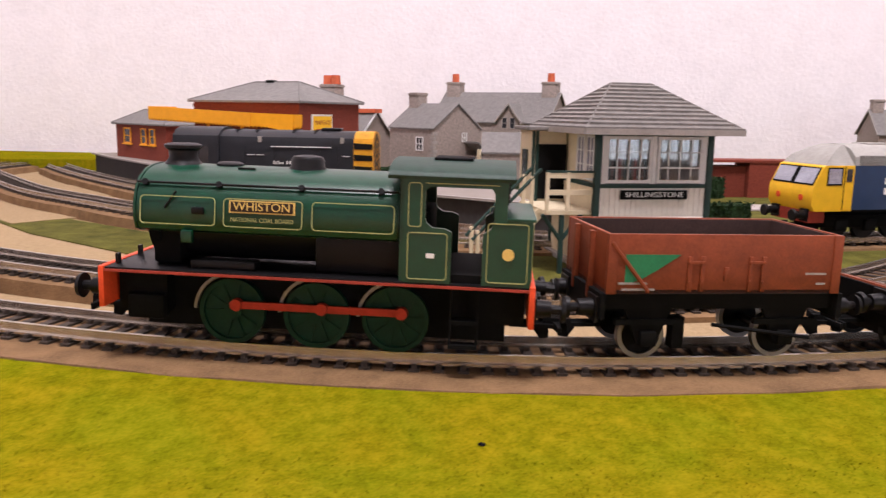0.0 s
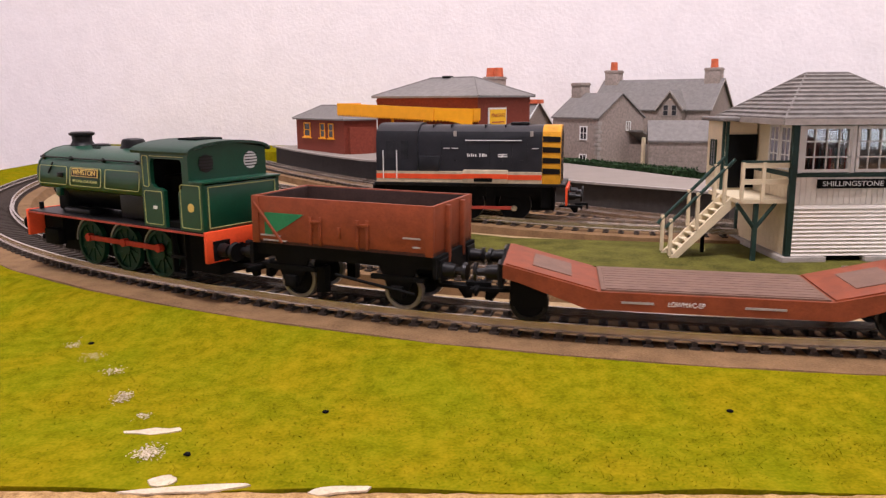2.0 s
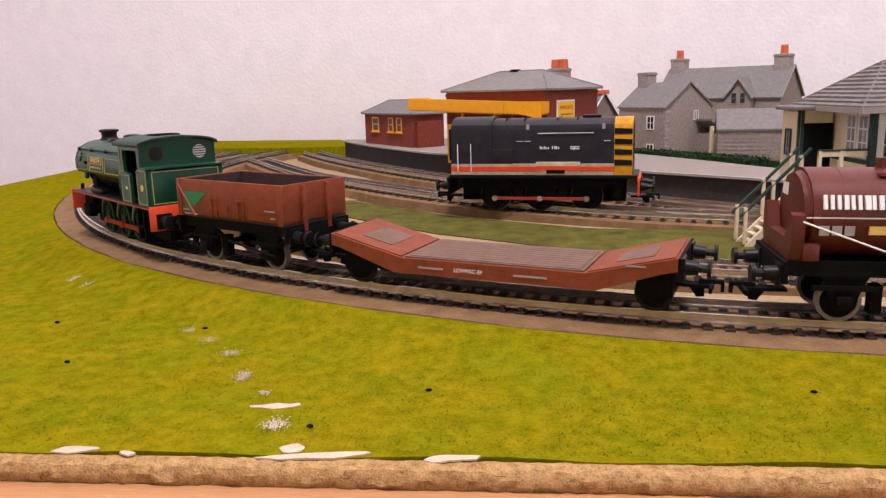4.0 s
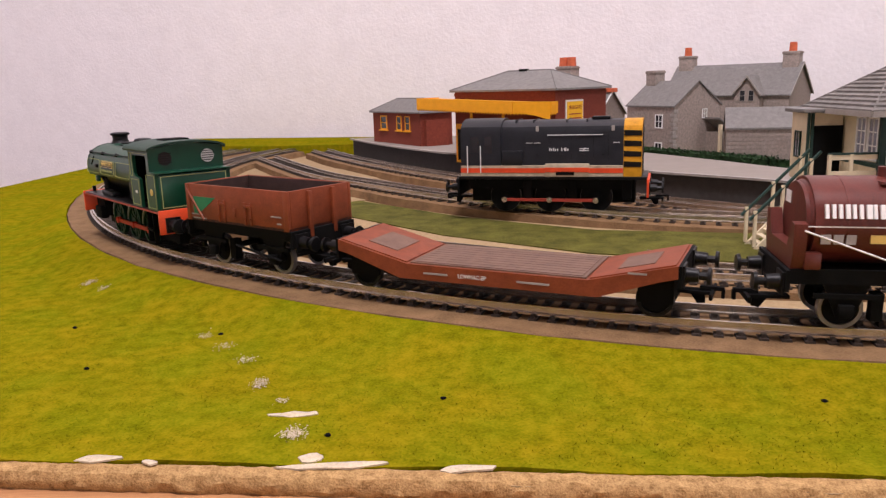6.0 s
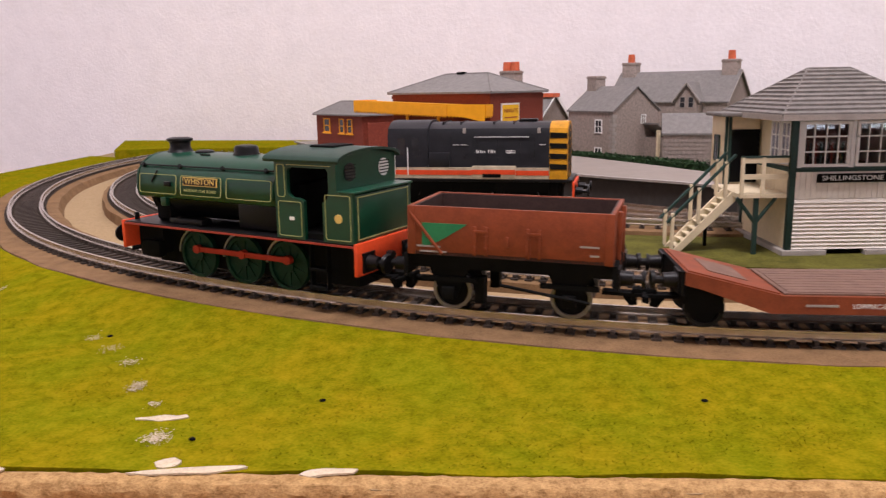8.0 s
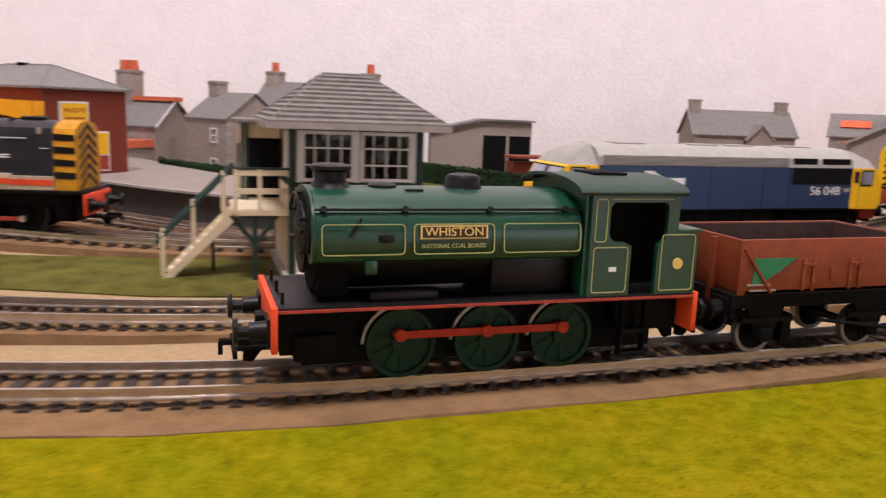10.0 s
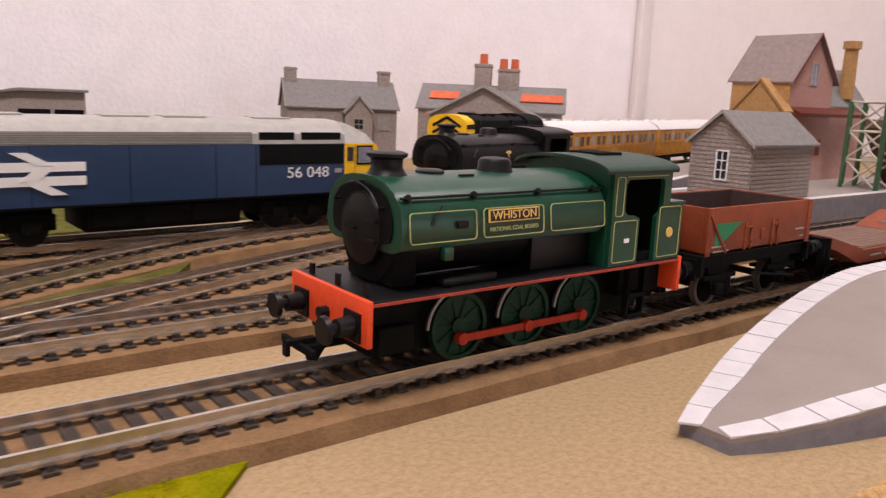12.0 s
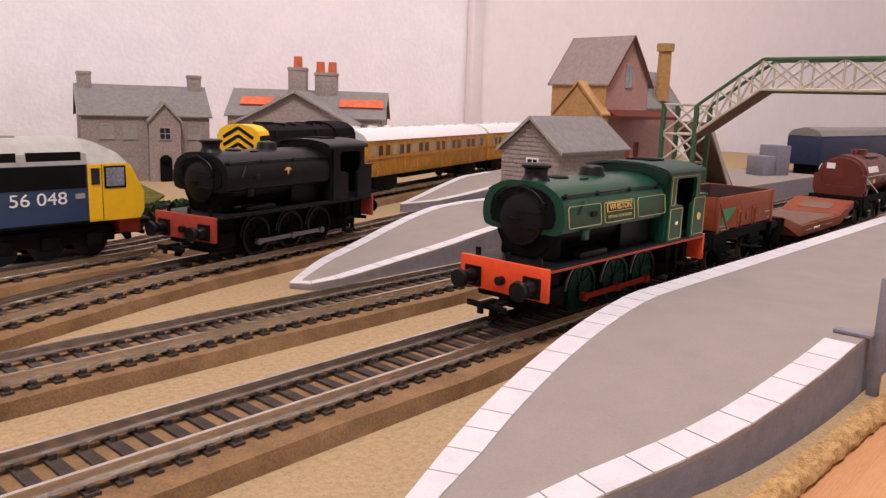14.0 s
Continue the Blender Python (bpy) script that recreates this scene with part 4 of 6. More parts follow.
def tank_wagon():
    e = thing("tank_wagon", "maroon tank wagon with white lettering on a black underframe", "tank wagon")
    hx = 0.0365
    ws = four_wheel_chassis(e, hx, 0.042)
    bm = cyl(bmesh.new(), 0.0142, (-0.0325, 0, 0.0315), (0.0325, 0, 0.0315), 40)
    bmesh.ops.bevel(bm, geom=[ed for ed in bm.edges if abs(ed.verts[0].co.x - ed.verts[1].co.x) < 1e-6], offset=0.0018, segments=3, affect="EDGES")
    barrel = part("barrel", bm, MAROON, e)
    for x in (-0.022, -0.0075, 0.0075, 0.022):
        part("barrel_band", cyl(bmesh.new(), 0.01432, (x - 0.0003, 0, 0.0315), (x + 0.0003, 0, 0.0315), 40), MAROON, barrel)
    part("manhole", cyl(bmesh.new(), 0.0045, (0, 0, 0.0445), (0, 0, 0.0485), 20), MAROON, barrel)
    part("manhole_lid", cyl(bmesh.new(), 0.005, (0, 0, 0.0485), (0, 0, 0.0492), 20), MAROON, barrel)
    part("vent_valve", cyl(bmesh.new(), 0.0014, (-0.010, 0, 0.045), (-0.010, 0, 0.0488), 12), MAROON, barrel)
    pbox("walkway", e, MAROON, -0.013, 0.013, -0.0085, 0.0085, 0.0440, 0.0448)
    for d in (-1, 1):
        c = [(-0.0135, 0.0180), (0.0135, 0.0180), (0.0150, 0.0230), (0.0150, 0.0325), (0.0122, 0.0330), (0.0085, 0.0245), (-0.0085, 0.0245), (-0.0122, 0.0330), (-0.0150, 0.0325), (-0.0150, 0.0230)]
        part("end_cradle", prism(bmesh.new(), c, d * 0.0328, d * 0.0362, "x"), MAROON, e)
        for s in (-1, 1):
            pbox("cradle_post", e, MAROON, d * 0.0285, d * 0.0330, s * 0.0122, s * 0.0150, 0.0180, 0.0235, 0.0005)
        part("end_label", box(bmesh.new(), d * 0.0326, d * 0.0328, 0.004, 0.009, 0.036, 0.040), WHITE, e)
    for s in (-1, 1):
        st = part("tie_rod", cyl(bmesh.new(), 0.0003, (-0.0335, s * 0.0151, 0.0305), (-0.006, s * 0.0153, 0.0190), 6), WHITE, e, "thin white tie rod")
        pbox("white_band", e, WHITE, -0.0325, 0.0325, s * 0.0143 - 0.0001, s * 0.0143 + 0.0001, 0.0315, 0.0319)
        t = Matrix.Translation((0, s * 0.01405, 0.0365)) @ Matrix.Rotation(radians(18) * s, 4, "X")
        bm = bmesh.new()
        for k, w in enumerate((0.0009, 0.0009, 0.0009, 0.0011, 0.0009, 0.0009, 0.0014, 0.0009, 0.0012, 0.0009, 0.0012)):
            box(bm, -0.0285 + k * 0.00172, -0.0285 + k * 0.00172 + w, -0.0006, 0.0004, -0.0022, 0.0022, t)
        part("owner_lettering", bm, WHITE, barrel, "white block lettering")
        bm = bmesh.new()
        for k in range(3):
            box(bm, -0.0290 + k * 0.0032, -0.0265 + k * 0.0032, s * 0.0141 - 0.0003, s * 0.0141 + 0.0003, 0.0262, 0.0292)
        part("number_lettering", bm, STONE_LT, barrel)
        bm = box(bmesh.new(), -0.0165, -0.0120, s * 0.0141 - 0.0003, s * 0.0141 + 0.0003, 0.0266, 0.0292)
        part("hazard_label", bm, GOLD, barrel, "small yellow label")
    return e, ws


def lower_barrel(e, floor_z, k):
    """Settle the barrel and its fittings lower on the underframe."""
    for ob in e.children_recursive:
        if ob.data and "wheelset" not in ob.name and (not ob.parent or "wheelset" not in ob.parent.name):
            for v in ob.data.vertices:
                if v.co.z > floor_z:
                    v.co.z = floor_z + (v.co.z - floor_z) * k


wagon, wagon_wheels = open_wagon()
flat, flat_wheels = low_machinery_wagon()
tanker, tank_wheels = tank_wagon()
lower_barrel(tanker, 0.0182, 0.87)


def diesel_shunter(name, label, dark):
    e = thing(name, label, "diesel shunter")
    body = MATBLACK if dark else SHUNT
    pbox("running_plate", e, BLACK, -0.0515, 0.0525, -0.0168, 0.0168, 0.0186, 0.0202, 0.0002)
    bm = box(bmesh.new(), -0.046, 0.046, -0.0072, 0.0072, 0.0050, 0.0186)
    for s in (-1, 1):
        for x in (-0.0125, 0.0125, 0.042):
            box(bm, x - 0.0025, x + 0.0025, s * 0.0110, s * 0.0140, 0.0075, 0.0186, bevel=0.0004)
        box(bm, -0.046, 0.046, s * 0.0122, s * 0.0136, 0.0128, 0.0186)
    part("outside_frame", bm, MATBLACK, e)
    cab = [(-0.0166, 0.0202), (0.0166, 0.0202), (0.0166, 0.0440), (0.0150, 0.0478), (0.0105, 0.0506), (0.004, 0.0519), (-0.004, 0.0519), (-0.0105, 0.0506), (-0.0150, 0.0478), (-0.0166, 0.0440)]
    cabm = part("cab", prism(bmesh.new(), cab, -0.0502, -0.0270, "x"), body, e)
    hood = [(-0.0150, 0.0202), (0.0150, 0.0202), (0.0150, 0.0438), (0.0135, 0.0475), (0.0090, 0.0500), (0.003, 0.0508), (-0.003, 0.0508), (-0.0090, 0.0500), (-0.0135, 0.0475), (-0.0150, 0.0438)]
    hoodm = part("bonnet", prism(bmesh.new(), hood, -0.0270, 0.0400, "x"), body, e)
    nose = [(y * 0.99, z) for y, z in hood]
    nosem = part("radiator_nose", prism(bmesh.new(), nose, 0.0400, 0.0496, "x"), YELLOW if dark else SHUNTYELLOW, e, "yellow warning-striped nose")
    for k in range(4):
        for s in (-1, 1):
            z = 0.0255 + k * 0.0056
            part("warning_stripe", prism(bmesh.new(), [(0.0402, z), (0.0494, z - 0.0001), (0.0494, z + 0.0026), (0.0402, z + 0.0030)], s * 0.0149, s * 0.0151, "y"), BLACK, nosem)
    for k in range(6):
        a = Matrix.Translation((0.0497, 0, 0.0265 + k * 0.0045))
        bm = box(bmesh.new(), 0, 0.0002, -0.012, 0, -0.0009, 0.0009, a @ Matrix.Rotation(radians(28), 4, "X"))
        box(bm, 0, 0.0002, 0, 0.012, -0.0009, 0.0009, a @ Matrix.Rotation(radians(-28), 4, "X"))
        part("chevron", bm, BLACK, nosem)
    for s in (-1, 1):
        y = s * 0.0167
        if not dark:
            pbox("cream_stripe", e, STRIPE, -0.0502, 0.0400, s * 0.0150, s * 0.0169, 0.0204, 0.0264)
            pbox("red_stripe", e, RED, -0.0502, 0.0400, s * 0.0165, s * 0.0171, 0.0224, 0.0250)
            pbox("battery_box", e, STRIPE, -0.002, 0.022, s * 0.0150, s * 0.0178, 0.0203, 0.0274, 0.0003)
            pbox("box_stripe", e, RED, -0.002, 0.022, s * (0.0178 - 0.0001), s * (0.0178 + 0.0002), 0.0228, 0.0254)
            pbox("box_plate", e, MATBLACK, 0.004, 0.014, s * (0.0178 - 0.0001), s * (0.0178 + 0.0002), 0.0212, 0.0232)
            bm = bmesh.new()
            for a, tall in ((0.0, 2), (0.0009, 1), (0.0021, 2), (0.0031, 1), (0.0043, 1), (0.0066, 2), (0.0080, 2), (0.0088, 2), (0.0099, 1)):
                box(bm, a, a + 0.0006, s * 0.0151 - 0.0001, s * 0.0151 + 0.0001, 0.0343, 0.0350 + 0.0005 * tall)
            part("class_lettering", bm, WHITE, hoodm)
            bm = bmesh.new()
            box(bm, 0.0165, 0.0215, s * 0.0151 - 0.0001, s * 0.0151 + 0.0001, 0.0352, 0.0357)
            box(bm, 0.0165, 0.0215, s * 0.0151 - 0.0001, s * 0.0151 + 0.0001, 0.0342, 0.0347)
            box(bm, 0.0186, 0.0192, s * 0.0151 - 0.0001, s * 0.0151 + 0.0001, 0.0337, 0.0362, Matrix.Translation((0.0189, 0, 0.035)) @ Matrix.Rotation(radians(35), 4, "Y") @ Matrix.Translation((-0.0189, 0, -0.035)))
            part("arrow_mark", bm, WHITE, hoodm)
        pbox("bonnet_handrail", e, WHITE if not dark else BLACK, -0.001, 0.0290, s * 0.0153, s * 0.0157, 0.0428, 0.0432)
        for x in (-0.0130, -0.0085, 0.0345):
            pbox("short_rail", e, WHITE if not dark else BLACK, x, x + 0.0036, s * 0.0151, s * 0.0154, 0.0386, 0.0389)
        for x in (-0.0075, 0.0335):
            pbox("lamp_box", e, STONE_LT if not dark else BLACK, x, x + 0.0016, s * 0.0140, s * 0.0152, 0.0450, 0.0478)
        for x in (-0.0462, -0.0386):
            part("cab_handrail", cyl(bmesh.new(), 0.0003, (x, s * 0.0172, 0.0222), (x, s * 0.0172, 0.0375), 6), WHITE if not dark else BLACK, cabm)
        for a, b in ((-0.0445, -0.0400), (-0.0362, -0.0322)):
            pbox("cab_window", cabm, DARKWIN, a, b, s * 0.0164, s * 0.01672, 0.0330, 0.0425)
        pbox("bonnet_locker", hoodm, body, -0.0265, -0.0150, s * 0.0148, s * 0.0164, 0.0262, 0.0345, 0.0003)
        for x in (-0.0205, -0.0070, 0.0062, 0.0180, 0.0285):
            pbox("door_handle", hoodm, BLACK, x, x + 0.0012, s * 0.0150, s * 0.0154, 0.0320, 0.0325)
        for x in (-0.014, 0.0005, 0.012, 0.024, 0.032):
            pbox("bonnet_door_joint", hoodm, BLACK, x - 0.0001, x + 0.0001, s * 0.01495, s * 0.01507, 0.0295, 0.0435)
        bm = box(bmesh.new(), -0.0262, 0.0262, s * 0.0150 - 0.0005, s * 0.0150 + 0.0005, 0.0062, 0.0078)
        rod = part("coupling_rod", bm, DULLRED, e)
        for x in (-0.0255, 0.0, 0.0255):
            part("crank_pin", cyl(bmesh.new(), 0.0016, (x, s * 0.0135, 0.007), (x, s * 0.0160, 0.007), 12), STEEL, rod)
            part("wheel", cyl(bmesh.new(), 0.0086, (x, s * 0.0080, 0.0086), (x, s * 0.0118, 0.0086), 28), MATBLACK, e)
            part("tyre", cyl(bmesh.new(), 0.0088, (x, s * 0.0082, 0.0086), (x, s * 0.0112, 0.0086), 32), WHEELRIM, e)
            part("wheel_boss", cyl(bmesh.new(), 0.0030, (x, s * 0.0116, 0.0086), (x, s * 0.0126, 0.0086), 16), MATBLACK, e)
    for x, d in ((-0.0515, -1), (0.0525, 1)):
        b = pbox("buffer_beam", e, MATBLACK if d < 0 and not dark else RED if not dark else DULLRED, x, x + d * 0.0012, -0.0165, 0.0165, 0.0090, 0.0186, 0.0002)
        buffers(b, x + d * 0.0012, d)
        coupling(e, x, d)
    pbox("exhaust", e, BLACK, 0.022, 0.032, -0.004, 0.004, 0.0505, 0.0522, 0.0005)
    for x in (-0.0195, -0.0095, 0.009, 0.02):
        pbox("roof_rib", hoodm, body, x - 0.0003, x + 0.0003, -0.0100, 0.0100, 0.0495, 0.0511)
    return e


shunter = diesel_shunter("diesel_shunter", "weathered dark grey diesel shunter with cream stripe and yellow nose", False)
shunter.matrix_basis = pose(-0.1485, 0.2365, RAIL_TOP, 0, 0, -13)
far_shunter = diesel_shunter("black_diesel_shunter", "plain black diesel shunter with yellow and black chevron end", True)
far_shunter.matrix_basis = pose(0.464, 0.265, RAIL_TOP, 0, 0, 198)


def main_line_diesel():
    e = thing("main_line_diesel", "blue main line diesel locomotive with yellow cabs and grey roof", "diesel locomotive", pose(0.2185, 0.1925, RAIL_TOP, 0, 0, 2.0))
    hx, hy = 0.1062, 0.0172
    bx = hx - 0.0235
    pbox("body", e, BLUE, -bx, bx, -hy, hy, 0.0150, 0.0382)
    roof = [(-hy, 0.0382), (hy, 0.0382), (hy * 0.97, 0.0425), (0.0128, 0.0462), (0.0075, 0.0482), (0, 0.0488), (-0.0075, 0.0482), (-0.0128, 0.0462), (-hy * 0.97, 0.0425)]
    rf = part("roof", prism(bmesh.new(), roof, -bx, bx, "x"), ROOFGREY, e)
    for s in (-1, 1):
        for k in range(7):
            z = 0.0388 + k * 0.00062
            pbox("roof_louvre", rf, ROOFGREY, -bx + 0.003, 0.036, s * (hy - 0.0002), s * (hy + 0.0003), z, z + 0.00032)
        pbox("louvre_panel", rf, SLATE, -bx + 0.0028, 0.0362, s * (hy - 0.0010), s * hy, 0.0386, 0.0432)
        for x0, x1 in ((0.0395, 0.0565), (0.0600, 0.0805)):
            pbox("roof_grille", rf, MATBLACK, x0, x1, s * (hy - 0.0012), s * (hy - 0.0002), 0.0392, 0.0432)
        pbox("side_grille", e, MATBLACK, 0.0395, 0.0820, s * (hy - 0.0001), s * (hy + 0.0002), 0.0290, 0.0380)
        for x in (-0.05, -0.015, 0.02, 0.038):
            pbox("body_joint", e, MATBLACK, x - 0.0001, x + 0.0001, s * (hy - 0.0001), s * (hy + 0.00012), 0.0155, 0.0378)
        f = Matrix.Translation((-0.0478 if s < 0 else 0.0478, s * (hy + 0.0003), 0.0278))
        bm = bmesh.new()
        for z in (0.0026, -0.0026):
            box(bm, -0.0165, 0.0165, -0.0002, 0.0002, z - 0.0017, z + 0.0017, f)
        for pts in ([(-0.009, 0.0078), (-0.003, 0.0078), (0.006, 0.0030), (0.0, 0.0030)], [(0.0, 0.0026), (0.006, 0.0026), (0.0, -0.0026), (-0.006, -0.0026)], [(-0.005, -0.0030), (0.001, -0.0030), (0.010, -0.0078), (0.004, -0.0078)]):
            prism(bm, pts, -0.00035, 0.00035, "y", f)
        part("arrow_mark", bm, WHITE, e, "large white arrow-shaped mark")
        face = Matrix() if s < 0 else Matrix.Rotation(math.pi, 4, "Z")
        text("fleet_number", "56 048", 0.0068, WHITE, e, Matrix.Translation((0.0635 * -s if s > 0 else 0.0635, s * (hy + 0.0002), 0.0252)) @ face, "white painted number", 0.0212)
        pbox("data_panel", e, STONE_LT, 0.0775, 0.0812, s * (hy - 0.0001), s * (hy + 0.0002), 0.0248, 0.0268)
    for d in (-1, 1):
        cab = [(d * bx, 0.0150), (d * (hx - 0.002), 0.0150), (d * hx, 0.0185), (d * hx, 0.0262), (d * (hx - 0.0055), 0.0375), (d * (hx - 0.007), 0.0382), (d * bx, 0.0382)]
        c = part("cab", prism(bmesh.new(), cab, -hy, hy, "y"), YELLOW, e, "yellow driving cab")
        top = [(d * bx, 0.0382), (d * (hx - 0.0068), 0.0382), (d * (hx - 0.0105), 0.0425), (d * (hx - 0.018), 0.0468), (d * bx, 0.0484)]
        bm = prism(bmesh.new(), top, -hy + 0.0004, hy - 0.0004, "y")
        for v in bm.verts:
            if v.co.z > 0.0383:
                k = (v.co.z - 0.0382) / 0.0102
                v.co.y *= 1 - 0.55 * k * k
        part("cab_dome", bm, ROOFGREY, c, "grey domed cab roof")
        sl = Matrix.Translation((d * (hx - 0.0028), 0, 0.0320)) @ Matrix.Rotation(-d * math.atan2(0.0055, 0.0113), 4, "Y")
        for y in (-0.0085, 0.0085):
            pbox("windscreen", c, SHEEN_GLASS, -d * 0.0003, d * 0.0005, y - 0.0068, y + 0.0068, -0.0036, 0.0048, m=sl)
        pbox("windscreen_surround", c, MATBLACK, -d * 0.0006, d * 0.0002, -0.0160, 0.0160, -0.0044, 0.0056, m=sl)
        for s in (-1, 1):
            pbox("side_window_surround", c, MATBLACK, d * (hx - 0.0078), d * (hx - 0.0168), s * (hy - 0.0001), s * (hy + 0.0002), 0.0282, 0.0372)
            pbox("side_window", c, SHEEN_GLASS, d * (hx - 0.0085), d * (hx - 0.0160), s * (hy - 0.0001), s * (hy + 0.0003), 0.0290, 0.0365)
            door = pbox("cab_door", c, YELLOW, d * (hx - 0.0180), d * (hx - 0.0232), s * (hy - 0.0001), s * (hy + 0.0003), 0.0156, 0.0378)
            pbox("door_window", door, DARKWIN, d * (hx - 0.0188), d * (hx - 0.0222), s * hy, s * (hy + 0.0005), 0.0300, 0.0365)
            pbox("door_edge", door, MATBLACK, d * (hx - 0.0178), d * (hx - 0.0180), s * hy, s * (hy + 0.0004), 0.0156, 0.0378)
        for y in (-0.009, 0.009):
            part("headlight", cyl(bmesh.new(), 0.0016, (d * hx, y, 0.0215), (d * (hx + 0.0005), y, 0.0215), 14), RED, c)
        b = pbox("buffer_beam", e, DULLRED, d * (hx - 0.010), d * (hx - 0.001), -0.015, 0.015, 0.0090, 0.0150)
        buffers(b, d * (hx - 0.001), d, 0.0128)
        coupling(e, d * (hx - 0.004), d)
        bx0 = d * 0.068
        bm = bmesh.new()
        for s in (-1, 1):
            box(bm, bx0 - 0.0265, bx0 + 0.0265, s * 0.0118, s * 0.0138, 0.0062, 0.0125, bevel=0.0006)
            for k in (-1, 0, 1):
                box(bm, bx0 + k * 0.0175 - 0.0035, bx0 + k * 0.0175 + 0.0035, s * 0.013, s * 0.0155, 0.0045, 0.0105, bevel=0.0006)
        box(bm, bx0 - 0.026, bx0 + 0.026, -0.011, 0.011, 0.006, 0.0148)
        bog = part("bogie", bm, MATBLACK, e)
        for k in (-1, 0, 1):
            for s in (-1, 1):
                part("wheel", cyl(bmesh.new(), 0.0072, (bx0 + k * 0.0175, s * 0.008, 0.0072), (bx0 + k * 0.0175, s * 0.0108, 0.0072), 24), BLACK, bog)
    for x in (-0.058, -0.012, 0.012, 0.052):
        pbox("roof_hatch", rf, ROOFGREY, x - 0.009, x + 0.009, -0.0055, 0.0055, 0.0483, 0.0492, 0.0002)
    for s in (-1, 1):
        pbox("sill_stripe", e, MATBLACK, -bx, bx, s * (hy - 0.0001), s * (hy + 0.00025), 0.0150, 0.0158)
        for x in (-0.029, -0.010, 0.010):
            pbox("battery_box", e, MATBLACK, x, x + 0.016, s * 0.0145, s * 0.0156, 0.0062, 0.0140, 0.0003)
    pbox("fuel_tank", e, MATBLACK, -0.032, 0.032, -0.0150, 0.0150, 0.0045, 0.0150, 0.001)
    return e


main_line_diesel()


def coach(x, y, label):
    e = thing("teak_coach", label, "railway coach", pose(x, y, RAIL_TOP, 0, 0, 18), "teak coaches")
    hx, hy = 0.112, 0.0178
    pbox("body", e, TEAK, -hx, hx, -hy, hy, 0.0130, 0.0385, 0.0005)
    rf = [(-hy - 0.0006, 0.0385), (hy + 0.0006, 0.0385), (0.0150, 0.0425), (0.0085, 0.0455), (0, 0.0465), (-0.0085, 0.0455), (-0.0150, 0.0425)]
    r = part("roof", prism(bmesh.new(), rf, -hx, hx, "x"), COACHROOF, e, "pale grey arched roof")
    for k in range(9):
        x0 = -0.1 + k * 0.0245
        pbox("roof_vent", r, COACHROOF, x0, x0 + 0.004, -0.003, 0.003, 0.0460, 0.0478)
    for s in (-1, 1):
        for k in range(20):
            x0 = -0.106 + k * 0.0107
            pbox("window", e, DARKWIN if k % 3 else STONE_LT, x0, x0 + 0.0062, s * (hy - 0.0001), s * (hy + 0.0002), 0.0278, 0.0348)
            pbox("beading", e, TEAK, x0 - 0.0026, x0 - 0.0020, s * hy, s * (hy + 0.0005), 0.0132, 0.0380)
        pbox("waist_rail", e, TEAK, -hx, hx, s * hy, s * (hy + 0.0005), 0.0255, 0.0265)
    for d in (-1, 1):
        pbox("bogie", e, MATBLACK, d * 0.06, d * 0.095, -0.0145, 0.0145, 0.0035, 0.0125, 0.0005)
        pbox("gangway", e, MATBLACK, d * hx, d * (hx + 0.004), -0.007, 0.007, 0.014, 0.040)
        for k in (0.066, 0.089):
            for s in (-1, 1):
                part("wheel", cyl(bmesh.new(), 0.0065, (d * k, s * 0.008, 0.0065), (d * k, s * 0.0105, 0.0065), 20), BLACK, e)
    pbox("truss", e, MATBLACK, -0.05, 0.05, -0.012, 0.012, 0.0085, 0.0130)
    return e


coach(0.631, 0.3193, "varnished teak passenger coach with pale roof behind the platform")
coach(0.850, 0.3905, "varnished teak passenger coach with pale roof behind the platform")

# ---- buildings ----


def window(parent, x, z, w, h, y, frame=WHITE, glass=DARKWIN, bars=(1, 2), m=Matrix(), t=0.0005):
    """A framed window with glazing bars, on a wall face that looks to -y."""
    g = pbox("window", parent, glass, x - w / 2, x + w / 2, y - t * 0.4, y + t, z, z + h, m=m)
    fw = min(w, h) * 0.11
    bm = strip_frame(bmesh.new(), x - w / 2 - fw * 0.5, x + w / 2 + fw * 0.5, z - fw * 0.5, z + h + fw * 0.5, fw, y - t * 0.5, t * 0.8, m)
    for k in range(1, bars[0] + 1):
        xx = x - w / 2 + w * k / (bars[0] + 1)
        box(bm, xx - fw * 0.28, xx + fw * 0.28, y - t * 1.1, y, z, z + h, m)
    for k in range(1, bars[1] + 1):
        zz = z + h * k / (bars[1] + 1)
        box(bm, x - w / 2, x + w / 2, y - t * 1.12, y, zz - fw * 0.28, zz + fw * 0.28, m)
    part("window_frame", bm, frame, g)
    return g


